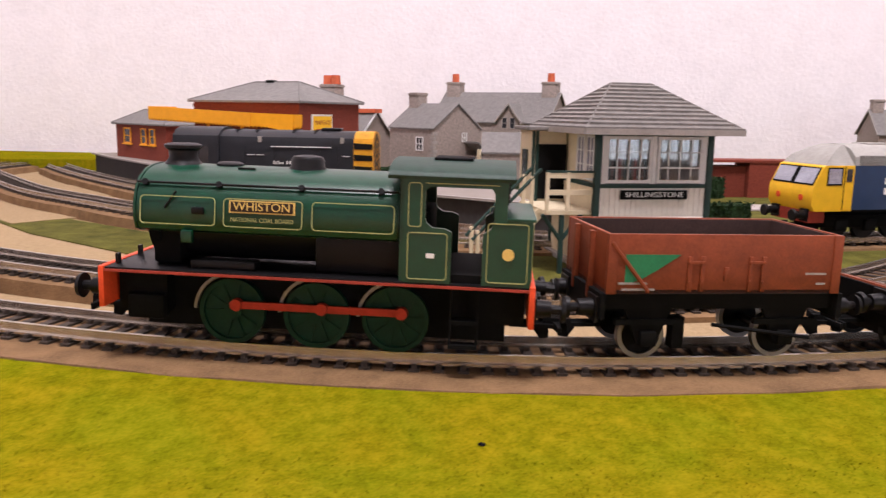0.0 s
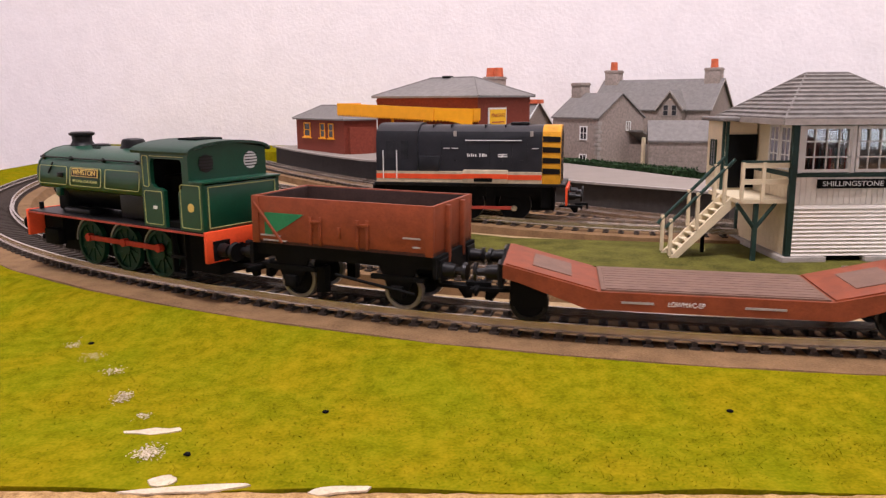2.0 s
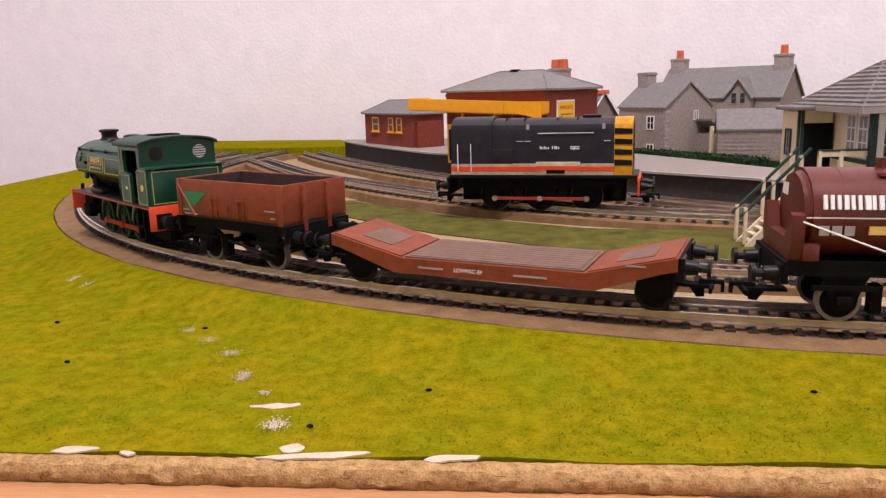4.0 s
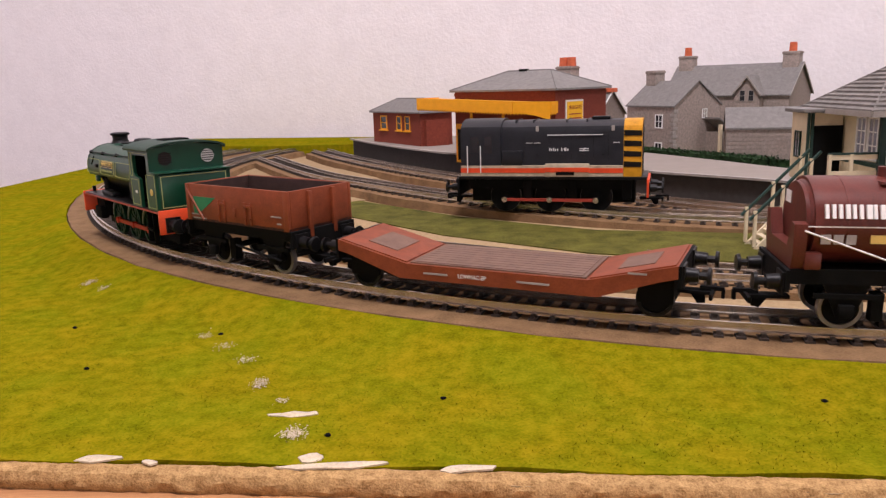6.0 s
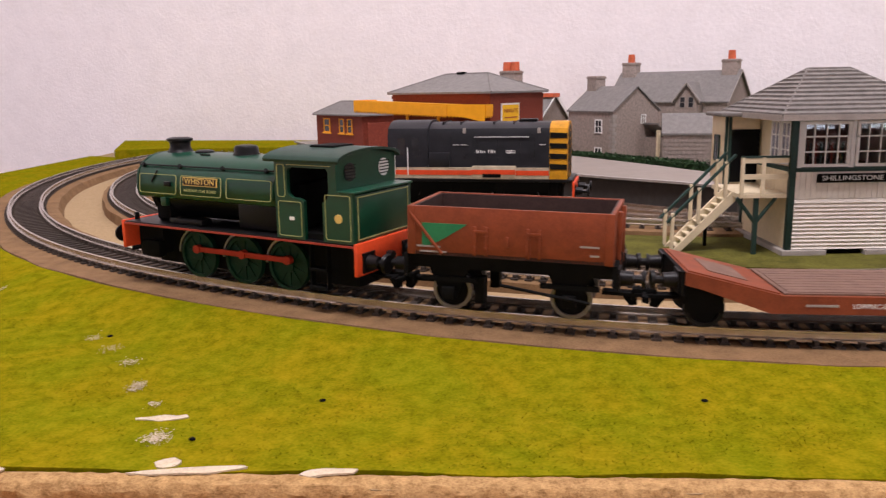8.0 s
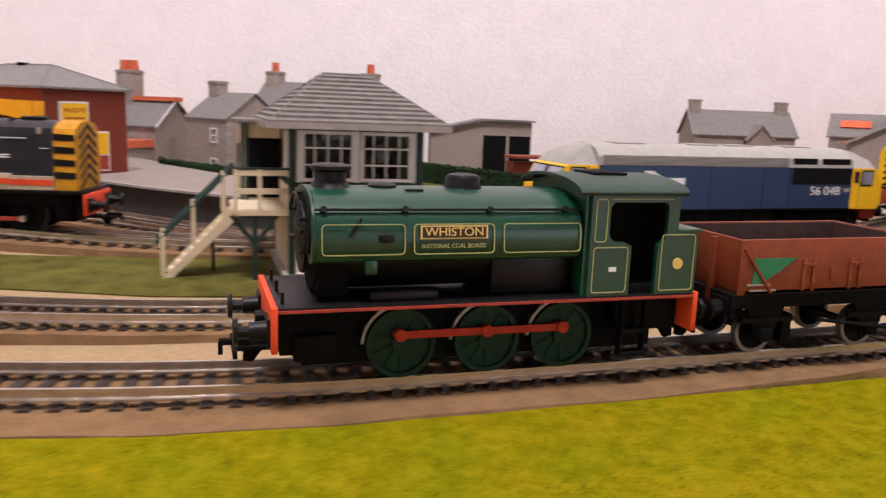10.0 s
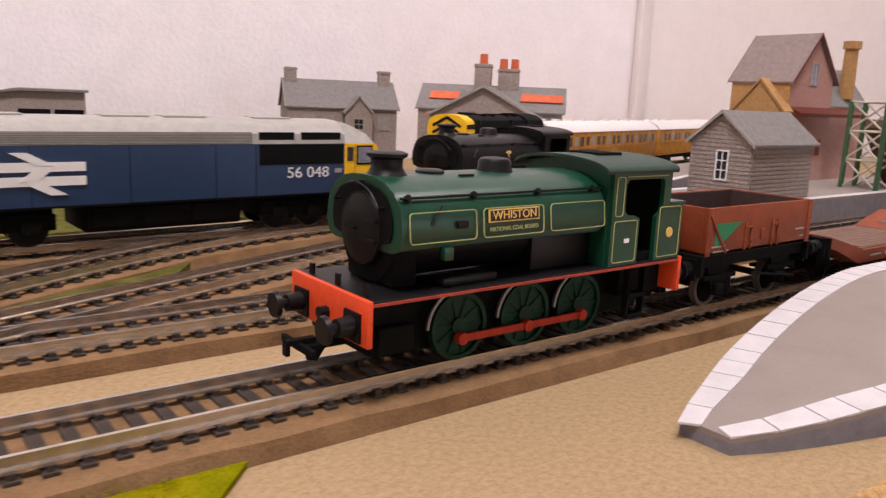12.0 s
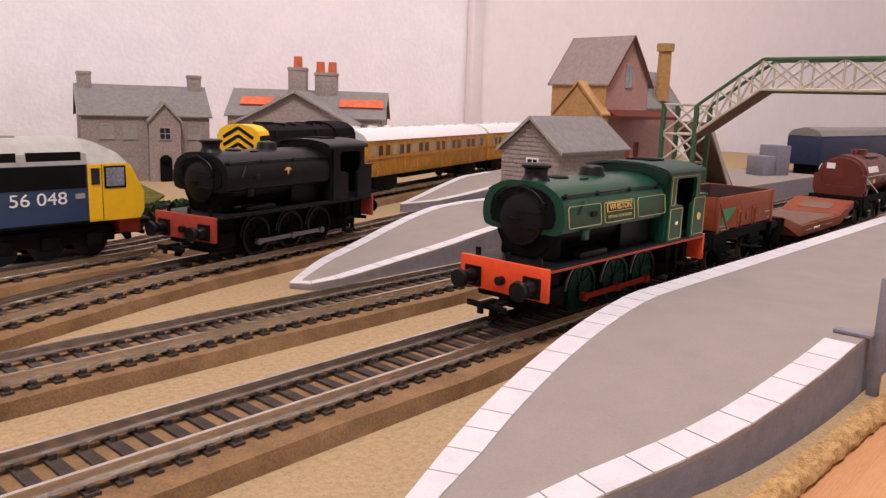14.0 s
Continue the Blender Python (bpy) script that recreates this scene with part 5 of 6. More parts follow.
def gable_block(e, x0, x1, y0, y1, z0, eave, ridge, wall, roof, over=0.002, along="x", t=0.0012, verge=None):
    """Walls with gables and a two-slope roof; the ridge runs along x or y."""
    if along == "x":
        ym = (y0 + y1) / 2
        prof = [(y0, z0), (y1, z0), (y1, eave), (ym, ridge - 0.0008), (y0, eave)]
        w = part("wall", prism(bmesh.new(), prof, x0, x1, "x"), wall, e)
        slope = (ridge - eave) / (ym - y0)
        rp = [(y0 - over, eave - over * slope), (ym, ridge), (y1 + over, eave - over * slope), (y1 + over, eave - over * slope + t), (ym, ridge + t), (y0 - over, eave - over * slope + t)]
        r = part("roof", prism(bmesh.new(), rp, x0 - over, x1 + over, "x"), roof, e)
        if verge:
            for a in (x0 - over - 0.0005, x1 + over):
                vp = [(p[0], p[1] - 0.0007) for p in rp[:3]] + [(p[0], p[1] + 0.0003) for p in rp[3:]]
                part("bargeboard", prism(bmesh.new(), vp, a, a + 0.0005, "x"), verge, r)
    else:
        xm = (x0 + x1) / 2
        prof = [(x0, z0), (x1, z0), (x1, eave), (xm, ridge - 0.0008), (x0, eave)]
        w = part("wall", prism(bmesh.new(), prof, y0, y1, "y"), wall, e)
        slope = (ridge - eave) / (xm - x0)
        rp = [(x0 - over, eave - over * slope), (xm, ridge), (x1 + over, eave - over * slope), (x1 + over, eave - over * slope + t), (xm, ridge + t), (x0 - over, eave - over * slope + t)]
        r = part("roof", prism(bmesh.new(), rp, y0 - over, y1 + over, "y"), roof, e)
        if verge:
            for a in (y0 - over - 0.0005, y1 + over):
                vp = [(p[0], p[1] - 0.0007) for p in rp[:3]] + [(p[0], p[1] + 0.0003) for p in rp[3:]]
                part("bargeboard", prism(bmesh.new(), vp, a, a + 0.0005, "y"), verge, r)
    return w, r


def chimney(e, x, y, z0, z1, sx, sy, wall, pots=2, pot_mat=TERRA):
    bm = box(bmesh.new(), x - sx, x + sx, y - sy, y + sy, z0, z1, bevel=0.0002)
    box(bm, x - sx - 0.0006, x + sx + 0.0006, y - sy - 0.0006, y + sy + 0.0006, z1 - 0.0025, z1 - 0.0008)
    c = part("chimney", bm, wall, e)
    for k in range(pots):
        px = x + (k - (pots - 1) / 2) * sx * 1.1
        part("chimney_pot", cyl(bmesh.new(), min(sx, sy) * 0.62, (px, y, z1), (px, y, z1 + 0.0085), 12, min(sx, sy) * 0.55), pot_mat, c)
    return c


def hip_roof(e, x0, x1, y0, y1, eave, ridge, inset, roof, over=0.003, name="roof", fascia=None):
    ym = (y0 + y1) / 2
    x0, x1, y0, y1 = x0 - over, x1 + over, y0 - over, y1 + over
    bm = bmesh.new()
    c = [bm.verts.new(p) for p in ((x0, y0, eave), (x1, y0, eave), (x1, y1, eave), (x0, y1, eave))]
    r = [bm.verts.new(p) for p in ((x0 + inset, ym, ridge), (x1 - inset, ym, ridge))]
    low = [bm.verts.new((v.co.x, v.co.y, eave - 0.0014)) for v in c]
    bm.faces.new((c[0], c[1], r[1], r[0]))
    bm.faces.new((c[2], c[3], r[0], r[1]))
    bm.faces.new((c[1], c[2], r[1]))
    bm.faces.new((c[3], c[0], r[0]))
    bm.faces.new(low)
    for k in range(4):
        bm.faces.new((c[k], c[(k + 1) % 4], low[(k + 1) % 4], low[k]))
    rp = part(name, bm, roof, e)
    bm = bmesh.new()
    for a, b in ((c_, r_) for c_, r_ in (((x0, y0, eave), (x0 + inset, ym, ridge)), ((x1, y0, eave), (x1 - inset, ym, ridge)), ((x1, y1, eave), (x1 - inset, ym, ridge)), ((x0, y1, eave), (x0 + inset, ym, ridge)), ((x0 + inset, ym, ridge), (x1 - inset, ym, ridge)))):
        cyl(bm, 0.0006, a, b, 8)
    part("hip_tile", bm, roof, rp)
    return rp


def slate_courses(rp, x0, x1, y0, y1, eave, ridge, inset, n, roof, over):
    """Raised courses on the near and end slopes of a hipped roof."""
    ym = (y0 + y1) / 2
    x0, x1, y0, y1 = x0 - over, x1 + over, y0 - over, y1 + over
    for k in range(n):
        f = k / n
        g = f + 0.8 / n
        bm = bmesh.new()
        lift = 0.0005
        quads = [((x0 + inset * f, y0 + (ym - y0) * f), (x1 - inset * f, y0 + (ym - y0) * f), (x1 - inset * g, y0 + (ym - y0) * g), (x0 + inset * g, y0 + (ym - y0) * g)),
                 ((x0 + inset * f, y1 - (y1 - ym) * f), (x0 + inset * f, y0 + (ym - y0) * f), (x0 + inset * g, y0 + (ym - y0) * g), (x0 + inset * g, y1 - (y1 - ym) * g)),
                 ((x1 - inset * f, y0 + (ym - y0) * f), (x1 - inset * f, y1 - (y1 - ym) * f), (x1 - inset * g, y1 - (y1 - ym) * g), (x1 - inset * g, y0 + (ym - y0) * g))]
        za, zb = eave + (ridge - eave) * f, eave + (ridge - eave) * g
        for q in quads:
            top = [bm.verts.new((p[0], p[1], z)) for p, z in zip(q, (za + lift * 1.8, za + lift * 1.8, zb + lift * 0.3, zb + lift * 0.3))]
            bot = [bm.verts.new((p[0], p[1], z - 0.0004)) for p, z in zip(q, (za, za, zb, zb))]
            bm.faces.new(top)
            for j in range(4):
                bm.faces.new((top[j], bot[j], bot[(j + 1) % 4], top[(j + 1) % 4]))
        part("slate_course", bm, roof, rp)


def signal_box():
    e = thing("signal_box", "cream and green wooden signal box with slate roof and outside stairs", "signal box")
    x0, x1, y0, y1 = -0.0195, 0.0335, 0.1300, 0.1870
    base = pbox("plinth", e, STONE_LT, x0 - 0.002, -0.002, y0 - 0.0015, y1, 0.0, 0.0052, 0.0003)
    pbox("plinth", e, STONE_LT, 0.0150, x1 + 0.002, y0 - 0.0015, y1, 0.0, 0.0052, 0.0003)
    # Black block paints the shade inside the opening between the plinths.
    pbox("wire_opening", e, MATBLACK, -0.002, 0.0150, y0 + 0.003, y1, 0.0, 0.0045)
    pbox("lower_wall", e, IVORY, x0 + 0.001, x1 - 0.001, y0 + 0.0012, y1 - 0.001, 0.0052, 0.0395)
    n = 13
    for k in range(n):
        z = 0.0055 + k * 0.0017
        bm = prism(bmesh.new(), [(y0 + 0.0013, z), (y0 + 0.0003, z), (y0 + 0.0009, z + 0.0015), (y0 + 0.0013, z + 0.0015)], x0 + 0.002, x1 - 0.002, "x")
        part("weatherboard", bm, IVORY, e)
    for k in range(20):
        x = x0 + 0.0025 + k * 0.0024
        pbox("vertical_board", e, IVORY, x, x + 0.0022, y0 + 0.0008, y0 + 0.0013, 0.0278, 0.0395)
    for k in range(14):
        y = y0 + 0.002 + k * 0.0037
        pbox("side_board", e, CREAM, x0 + 0.0004, x0 + 0.0011, y, y + 0.0034, 0.0055, 0.0395)
        pbox("side_board", e, IVORY, x1 - 0.0011, x1 - 0.0004, y, y + 0.0034, 0.0055, 0.0395)
    for x, y in ((x0, y0), (x1 - 0.0026, y0), (x0, y1 - 0.0026), (x1 - 0.0026, y1 - 0.0026)):
        pbox("corner_post", e, BOXGREEN, x, x + 0.0026, y, y + 0.0026, 0.0052, 0.0625, 0.0002)
    pbox("cill_beam", e, BOXGREEN, x0, x1, y0 + 0.0002, y0 + 0.0028, 0.0395, 0.0412, 0.0001)
    pbox("cill_beam", e, BOXGREEN, x0 + 0.0002, x0 + 0.0025, y0 + 0.003, y1 - 0.003, 0.0395, 0.0412)
    pbox("head_beam", e, BOXGREEN, x0, x1, y0 + 0.0002, y0 + 0.0028, 0.0612, 0.0632)
    inner = pbox("operating_floor", e, DECK, x0 + 0.003, x1 - 0.003, y0 + 0.003, y1 - 0.003, 0.0395, 0.0403)
    pbox("back_wall", e, DECK, x0 + 0.003, x1 - 0.003, y1 - 0.004, y1 - 0.003, 0.0403, 0.0625)
    pbox("right_wall", e, IVORY, x1 - 0.003, x1 - 0.0015, y0 + 0.003, y1 - 0.003, 0.0403, 0.0625)
    for k in range(12):
        pbox("lever", e, BOXGREEN if k % 3 else DULLRED, x0 + 0.012 + k * 0.0024, x0 + 0.0128 + k * 0.0024, y0 + 0.02, y0 + 0.0208, 0.0403, 0.0505)
    xm = (x0 + x1) / 2
    for a, b in ((x0 + 0.0046, xm - 0.0012), (xm + 0.0012, x1 - 0.0046)):
        g = pbox("window_glass", e, CLEAR, a, b, y0 + 0.0016, y0 + 0.0019, 0.0415, 0.0610, label="glass with reflections of the room")
        g.visible_shadow = False
        bm = strip_frame(bmesh.new(), a, b, 0.0415, 0.0610, 0.0013, y0 + 0.0012, 0.0006)
        for k in range(1, 4):
            xx = a + (b - a) * k / 4
            box(bm, xx - 0.0002, xx + 0.0002, y0 + 0.0007, y0 + 0.0016, 0.0425, 0.060)
        for k in (1, 2):
            zz = 0.0415 + 0.0195 * k / 3
            box(bm, a, b, y0 + 0.0006, y0 + 0.0016, zz - 0.0003, zz + 0.0003)
        part("sash", bm, WHITE, g)
    for x in (x0 + 0.0030, xm - 0.001, x1 - 0.0046):
        pbox("mullion", e, WHITE, x, x + 0.0017, y0 + 0.0006, y0 + 0.0026, 0.0412, 0.0612)
    left = Matrix.Translation((x0, 0, 0)) @ Matrix.Rotation(radians(-90), 4, "Z")
    for yc in (0.1395, 0.1505):
        window(e, -yc, 0.0425, 0.0085, 0.0180, 0.0015, WHITE, SHEEN_GLASS, (1, 2), left)
    pbox("side_wall_upper", e, CREAM, x0 + 0.002, x0 + 0.003, y0 + 0.003, y1 - 0.003, 0.0412, 0.0625)
    # porch
    pbox("porch", e, CREAM, -0.0350, x0 + 0.001, 0.1690, 0.1870, 0.0300, 0.0620)
    pbox("porch_door", e, MATBLACK, -0.0325, x0 + 0.001, 0.1682, 0.1690, 0.0310, 0.0560)
    for x in (-0.0350, -0.0332):
        pbox("porch_post", e, BOXGREEN, x, x + 0.0012, 0.1680, 0.1690, 0.0300, 0.0620)
    window(e, -0.178, 0.041, 0.006, 0.012, -0.0002, BOXGREEN, SHEEN_GLASS, (1, 2), Matrix.Translation((-0.0350, 0, 0)) @ Matrix.Rotation(radians(-90), 4, "Z"))
    pbox("porch_roof", e, SLATE, -0.0378, x0 + 0.004, 0.1650, 0.1900, 0.0622, 0.0640, 0.0003)
    # roof
    rp = hip_roof(e, x0, x1, y0, y1, 0.0640, 0.0835, 0.0255, BOXSLATE, 0.0085)
    slate_courses(rp, x0, x1, y0, y1, 0.0640, 0.0835, 0.0255, 11, BOXSLATE, 0.0085)
    pbox("gutter", e, STONE_LT, x0 - 0.0085, x1 + 0.0085, y0 - 0.0092, y0 - 0.0080, 0.0618, 0.0642)
    pbox("gutter", e, STONE_LT, x0 - 0.0092, x0 - 0.0080, y0 - 0.0085, y1 + 0.0085, 0.0618, 0.0642)
    # landing and stairs
    pbox("landing", e, CREAM, -0.0400, x0, 0.1320, 0.1690, 0.0282, 0.0300)
    for z in (0.0365, 0.0435):
        pbox("landing_rail", e, CREAM, -0.0400, x0, 0.1316, 0.1324, z, z + 0.0022)
    pbox("landing_top_rail", e, BOXGREEN, -0.0400, x0, 0.1314, 0.1326, 0.0457, 0.0466)
    for x in (-0.0400, -0.0310):
        pbox("landing_post", e, CREAM, x, x + 0.0014, 0.1313, 0.1327, 0.0290, 0.0460)
    pbox("support_post", e, BOXGREEN, -0.0330, -0.0312, 0.1325, 0.1343, 0.0, 0.0285)
    for d in (-1, 1):
        part("bracket", cyl(bmesh.new(), 0.0009, (-0.0321, 0.1334, 0.017), (-0.0321 + d * 0.0085, 0.1334, 0.0282), 8), BOXGREEN, e)
    for y in (0.1415, 0.1535):
        part("stringer", prism(bmesh.new(), [(-0.0690, 0.0), (-0.0655, 0.0), (-0.0380, 0.0262), (-0.0380, 0.0300), (-0.0400, 0.0300)], y - 0.0007, y + 0.0007, "y"), CREAM, e)
        part("stair_handrail", cyl(bmesh.new(), 0.0008, (-0.0685, y, 0.0165), (-0.0390, y, 0.0465), 8), BOXGREEN, e)
        for k in range(3):
            x = -0.0660 + k * 0.0115
            z = 0.001 + (x + 0.0690) * 1.0
            pbox("stair_post", e, CREAM, x - 0.0007, x + 0.0007, y - 0.0007, y + 0.0007, z, z + 0.0165)
    for k in range(11):
        x = -0.0665 + k * 0.0026
        pbox("stair_tread", e, CREAM, x, x + 0.0030, 0.1418, 0.1532, 0.0022 + k * 0.0026, 0.0027 + k * 0.0026)
    pbox("stair_leg", e, MATBLACK, -0.0478, -0.0464, 0.1532, 0.1546, 0.0, 0.0210)
    # name board
    nb = pbox("name_board", e, MATBLACK, -0.0078, 0.0222, y0 - 0.0006, y0 + 0.0006, 0.0348, 0.0386, 0.0001, "black board with white station name")
    text("station_name", "SHILLINGSTONE", 0.0030, WHITE, nb, Matrix.Translation((0.0072, y0 - 0.0007, 0.0367)), "white lettering", 0.0262)
    return e


signal_box()


def station():
    ang = math.degrees(math.atan2(0.645, -0.764)) + 180
    at = Matrix.Translation((-0.138, 0.345, 0.02)) @ Matrix.Rotation(radians(ang), 4, "Z")
    e = thing("station_building", "red brick station building with slate hipped roof and yellow canopy", "station building", at)
    # local: x runs from the annexe (-) to the near end (0), the front looks to -y
    L, D = 0.095, 0.066
    pbox("wall", e, BRICK, -L, 0, 0, D, 0, 0.0550)
    pbox("brick_band", e, BRICK, -L - 0.0005, 0.0005, -0.0005, D, 0.0510, 0.0530)
    hip_roof(e, -L, 0, 0, D, 0.0555, 0.0690, 0.030, SLATE, 0.003)
    pbox("roof_vent", e, MATBLACK, -0.056, -0.049, D / 2 - 0.002, D / 2 + 0.002, 0.0685, 0.0703)
    for x in (-0.088, -0.066, -0.044, -0.02):
        pbox("doorway", e, ORANGEY, x - 0.006, x + 0.006, -0.001, 0.0005, 0.0, 0.030)
        pbox("door_panel", e, MATBLACK, x - 0.004, x + 0.004, -0.0014, 0.0, 0.002, 0.026)
    # canopy along the platform front
    line = [(-L - 0.018, 0.0), (-L - 0.018, -0.024), (-0.019, -0.024), (0.0015, -0.008), (0.0015, 0.0)]
    tip = Matrix.Translation((-0.019, 0, 0.0410)) @ Matrix.Rotation(radians(1.9), 4, "Y") @ Matrix.Translation((0.019, 0, -0.0410))
    can = part("canopy", prism(bmesh.new(), line, 0.0452, 0.0466, "z", tip), ORANGEY, e)
    fascia = bmesh.new()
    for a, b in zip(line, line[1:]):
        d = Vector((b[0] - a[0], b[1] - a[1]))
        m = tip @ Matrix.Translation((a[0], a[1], 0)) @ Matrix.Rotation(math.atan2(d.y, d.x), 4, "Z")
        box(fascia, 0, d.length, -0.0008, 0.0004, 0.0392, 0.0474, m)
        k = int(d.length / 0.0024)
        for j in range(k):
            prism(fascia, [(j * 0.0024 + 0.0002, 0.0393), (j * 0.0024 + 0.0022, 0.0393), (j * 0.0024 + 0.0012, 0.0380)], -0.0006, 0.0003, "y", m)
    bow = [(0.001 * k, 0.0392 - 0.0055 * (k / 26.0) ** 2) for k in range(27)]
    d = Vector((0.0205, 0.016))
    prism(fascia, [(0, 0.0393)] + bow[1:] + [(0.026, 0.0393)], -0.0008, 0.0002, "y", Matrix.Translation((-0.019, -0.024, 0)) @ Matrix.Rotation(math.atan2(d.y, d.x), 4, "Z"))
    part("fascia", fascia, ORANGEY, can, "yellow canopy fascia board")
    for x in (-0.06, -0.03):
        part("canopy_post", cyl(bmesh.new(), 0.0011, (x, -0.021, 0), (x, -0.021, 0.0415), 10), ORANGEY, can)
    end = Matrix.Translation((0, 0, 0)) @ Matrix.Rotation(radians(90), 4, "Z")
    sg = pbox("name_sign", e, WHITE, 0.012, 0.034, -0.0008, 0.0, 0.0300, 0.0470, label="white-edged yellow station sign", m=end)
    pbox("sign_field", sg, YELLOW, 0.0132, 0.0328, -0.0012, -0.0006, 0.0312, 0.0458, m=end)
    text("station_name", "MARGATE", 0.0040, DULLRED, sg, end @ Matrix.Translation((0.023, -0.0013, 0.0415)), "red lettering", 0.0165)
    for z in (0.0365, 0.0335):
        pbox("sign_line", sg, DULLRED, 0.0155, 0.0305, -0.0014, -0.0010, z, z + 0.0008, m=end)
    ps = pbox("poster", e, WHITE, 0.030, 0.050, -0.0006, 0.0, 0.0030, 0.0285, m=end)
    pbox("poster_field", ps, YELLOW, 0.0312, 0.0488, -0.0010, -0.0004, 0.0140, 0.0275, m=end)
    pbox("poster_band", ps, DULLRED, 0.0312, 0.0488, -0.0010, -0.0004, 0.0042, 0.0130, m=end)
    return e


station()


def station_annexe():
    at = Matrix.Translation((-0.304, 0.6005, 0.0205)) @ Matrix.Rotation(radians(-53.3), 4, "Z")
    e = thing("station_annexe", "red brick station annexe with slate roof and yellow window frames", "station building", at)
    L, D = 0.0925, 0.036
    pbox("wall", e, BRICK, 0, L, 0, D, 0, 0.0350)
    pbox("buttress", e, BRICK, L, L + 0.004, 0.004, 0.030, 0, 0.0275)
    hip_roof(e, 0, L, 0, D, 0.0352, 0.0475, 0.024, SLATE, 0.003)
    for x, w in ((0.0225, 0.0120), (0.0530, 0.0085), (0.0690, 0.0085)):
        window(e, x, 0.0175, w, 0.0130, 0.0, ORANGEY, DARKWIN, (0, 1))
        pbox("window_sill", e, ORANGEY, x - w * 0.7, x + w * 0.7, -0.0018, 0.0, 0.0158, 0.0170)
    return e


station_annexe()


def sheet(name, pts, z, thick, top, label, side=None, edge=None):
    """A platform: a slab with side walls, a flat top and a pale edging course."""
    e = thing(name, label, "platform")
    part("wall", prism(bmesh.new(), pts, 0.0, z - 0.0012, "z"), side or PLATDARK, e)
    part("surface", prism(bmesh.new(), pts, z - 0.0012, z, "z"), top, e)
    return e


pf = [(-0.335, 0.650), (-0.3042, 0.5829), (-0.2688, 0.5169), (-0.2384, 0.4674), (-0.2148, 0.4367), (-0.15, 0.376), (-0.079, 0.309), (-0.05, 0.2825), (-0.022, 0.255), (-0.004, 0.232)]
station_platform = sheet("station_platform", pf + [(0.03, 0.27), (0.0, 0.33), (-0.05, 0.45), (-0.15, 0.60), (-0.28, 0.70)], 0.02, 0.02, PLATGREY, "grey station platform with dark walls and white edge")
part("edging", sweep(bmesh.new(), spline(pf, 0.01), [(0, 0.0192), (0, 0.0206), (-0.0035, 0.0206), (-0.0035, 0.0192)], 0, False), STONE_LT, station_platform)
for ob in station_platform.children:
    for v in ob.data.vertices:
        if v.co.z > 0.01:
            v.co.z += 0.0045 * smooth((-0.06 - v.co.x) / 0.14)


def hedge(a, b, w, h, label="clipped dark green hedge"):
    d = Vector(b) - Vector(a)
    e = thing("hedge", label, "hedge", Matrix.Translation((*a, 0)) @ Matrix.Rotation(math.atan2(d.y, d.x), 4, "Z"), "garden hedges")
    rng = random.Random(int(a[0] * 1000) + 7)
    core = box(bmesh.new(), 0, d.length, -w * 0.42, w * 0.42, 0, h * 0.9)
    part("hedge_core", core, HEDGE, e)
    verts, faces = [], []
    for _ in range(int(1500 * d.length / 0.1)):
        face = rng.random()
        x = rng.uniform(0, d.length)
        if face < 0.5:
            p = Vector((x, -w * 0.45, rng.uniform(0, h)))
        elif face < 0.85:
            p = Vector((x, rng.uniform(-w / 2, w / 2), h * 0.93))
        else:
            p = Vector((rng.choice((0, d.length)), rng.uniform(-w / 2, w / 2), rng.uniform(0, h)))
        u = Vector((rng.gauss(0, 1), rng.gauss(0, 1), rng.gauss(0, 1))).normalized() * 0.0011
        v = Vector((rng.gauss(0, 1), rng.gauss(0, 1), rng.gauss(0, 1))).normalized() * 0.0011
        p += u * rng.uniform(-1, 1)
        k = len(verts)
        verts += [tuple(p - u), tuple(p + v), tuple(p + u), tuple(p - v)]
        faces.append((k, k + 1, k + 2, k + 3))
    me = bpy.data.meshes.new("leaves")
    me.from_pydata(verts, [], faces)
    me.materials.append(HEDGE)
    ob = new("leaves", me)
    ob.parent = e
    tagged(ob, kind="stuff")
    return e


hedge((0.040, 0.272), (0.135, 0.262), 0.014, 0.018)
hedge((-0.01, 0.425), (0.094, 0.415), 0.014, 0.015)
hedge((0.155, 0.56), (0.215, 0.43), 0.014, 0.02)
hedge((0.22, 0.265), (0.42, 0.30), 0.012, 0.012)
hedge((-0.075, 0.47), (0.01, 0.335), 0.010, 0.026, "low dark green hedge along the platform")


def cottage_pair():
    """The grey stone house with a dormer gable and two chimneys."""
    at = Matrix.Translation((0.0261, 0.6504, 0)) @ Matrix.Rotation(radians(-37.5), 4, "Z")
    e = thing("stone_house", "grey stone house with slate roof, dormer gable and terracotta chimney pots", "house", at)
    gable_block(e, -0.006, 0.118, -0.034, 0.034, 0, 0.062, 0.0905, STONE, SLATE, 0.002, "x", verge=STONE_LT)
    for x in (0.003, 0.109):
        chimney(e, x, 0.0, 0.075, 0.1020, 0.0075, 0.0062, STONE, 1)
    gable_block(e, 0.070, 0.094, -0.044, -0.005, 0, 0.0635, 0.0790, STONE, SLATE, 0.0022, "y", verge=STONE_LT)
    for x in (0.0778, 0.0862):
        window(e, x, 0.0560, 0.0050, 0.0100, -0.044, STONE_LT, DARKWIN, (0, 1))
    g = Matrix.Translation((0.118, 0, 0)) @ Matrix.Rotation(radians(90), 4, "Z")
    window(e, -0.012, 0.02, 0.008, 0.011, 0.0, STONE_LT, DARKWIN, (1, 1), g)
    return e


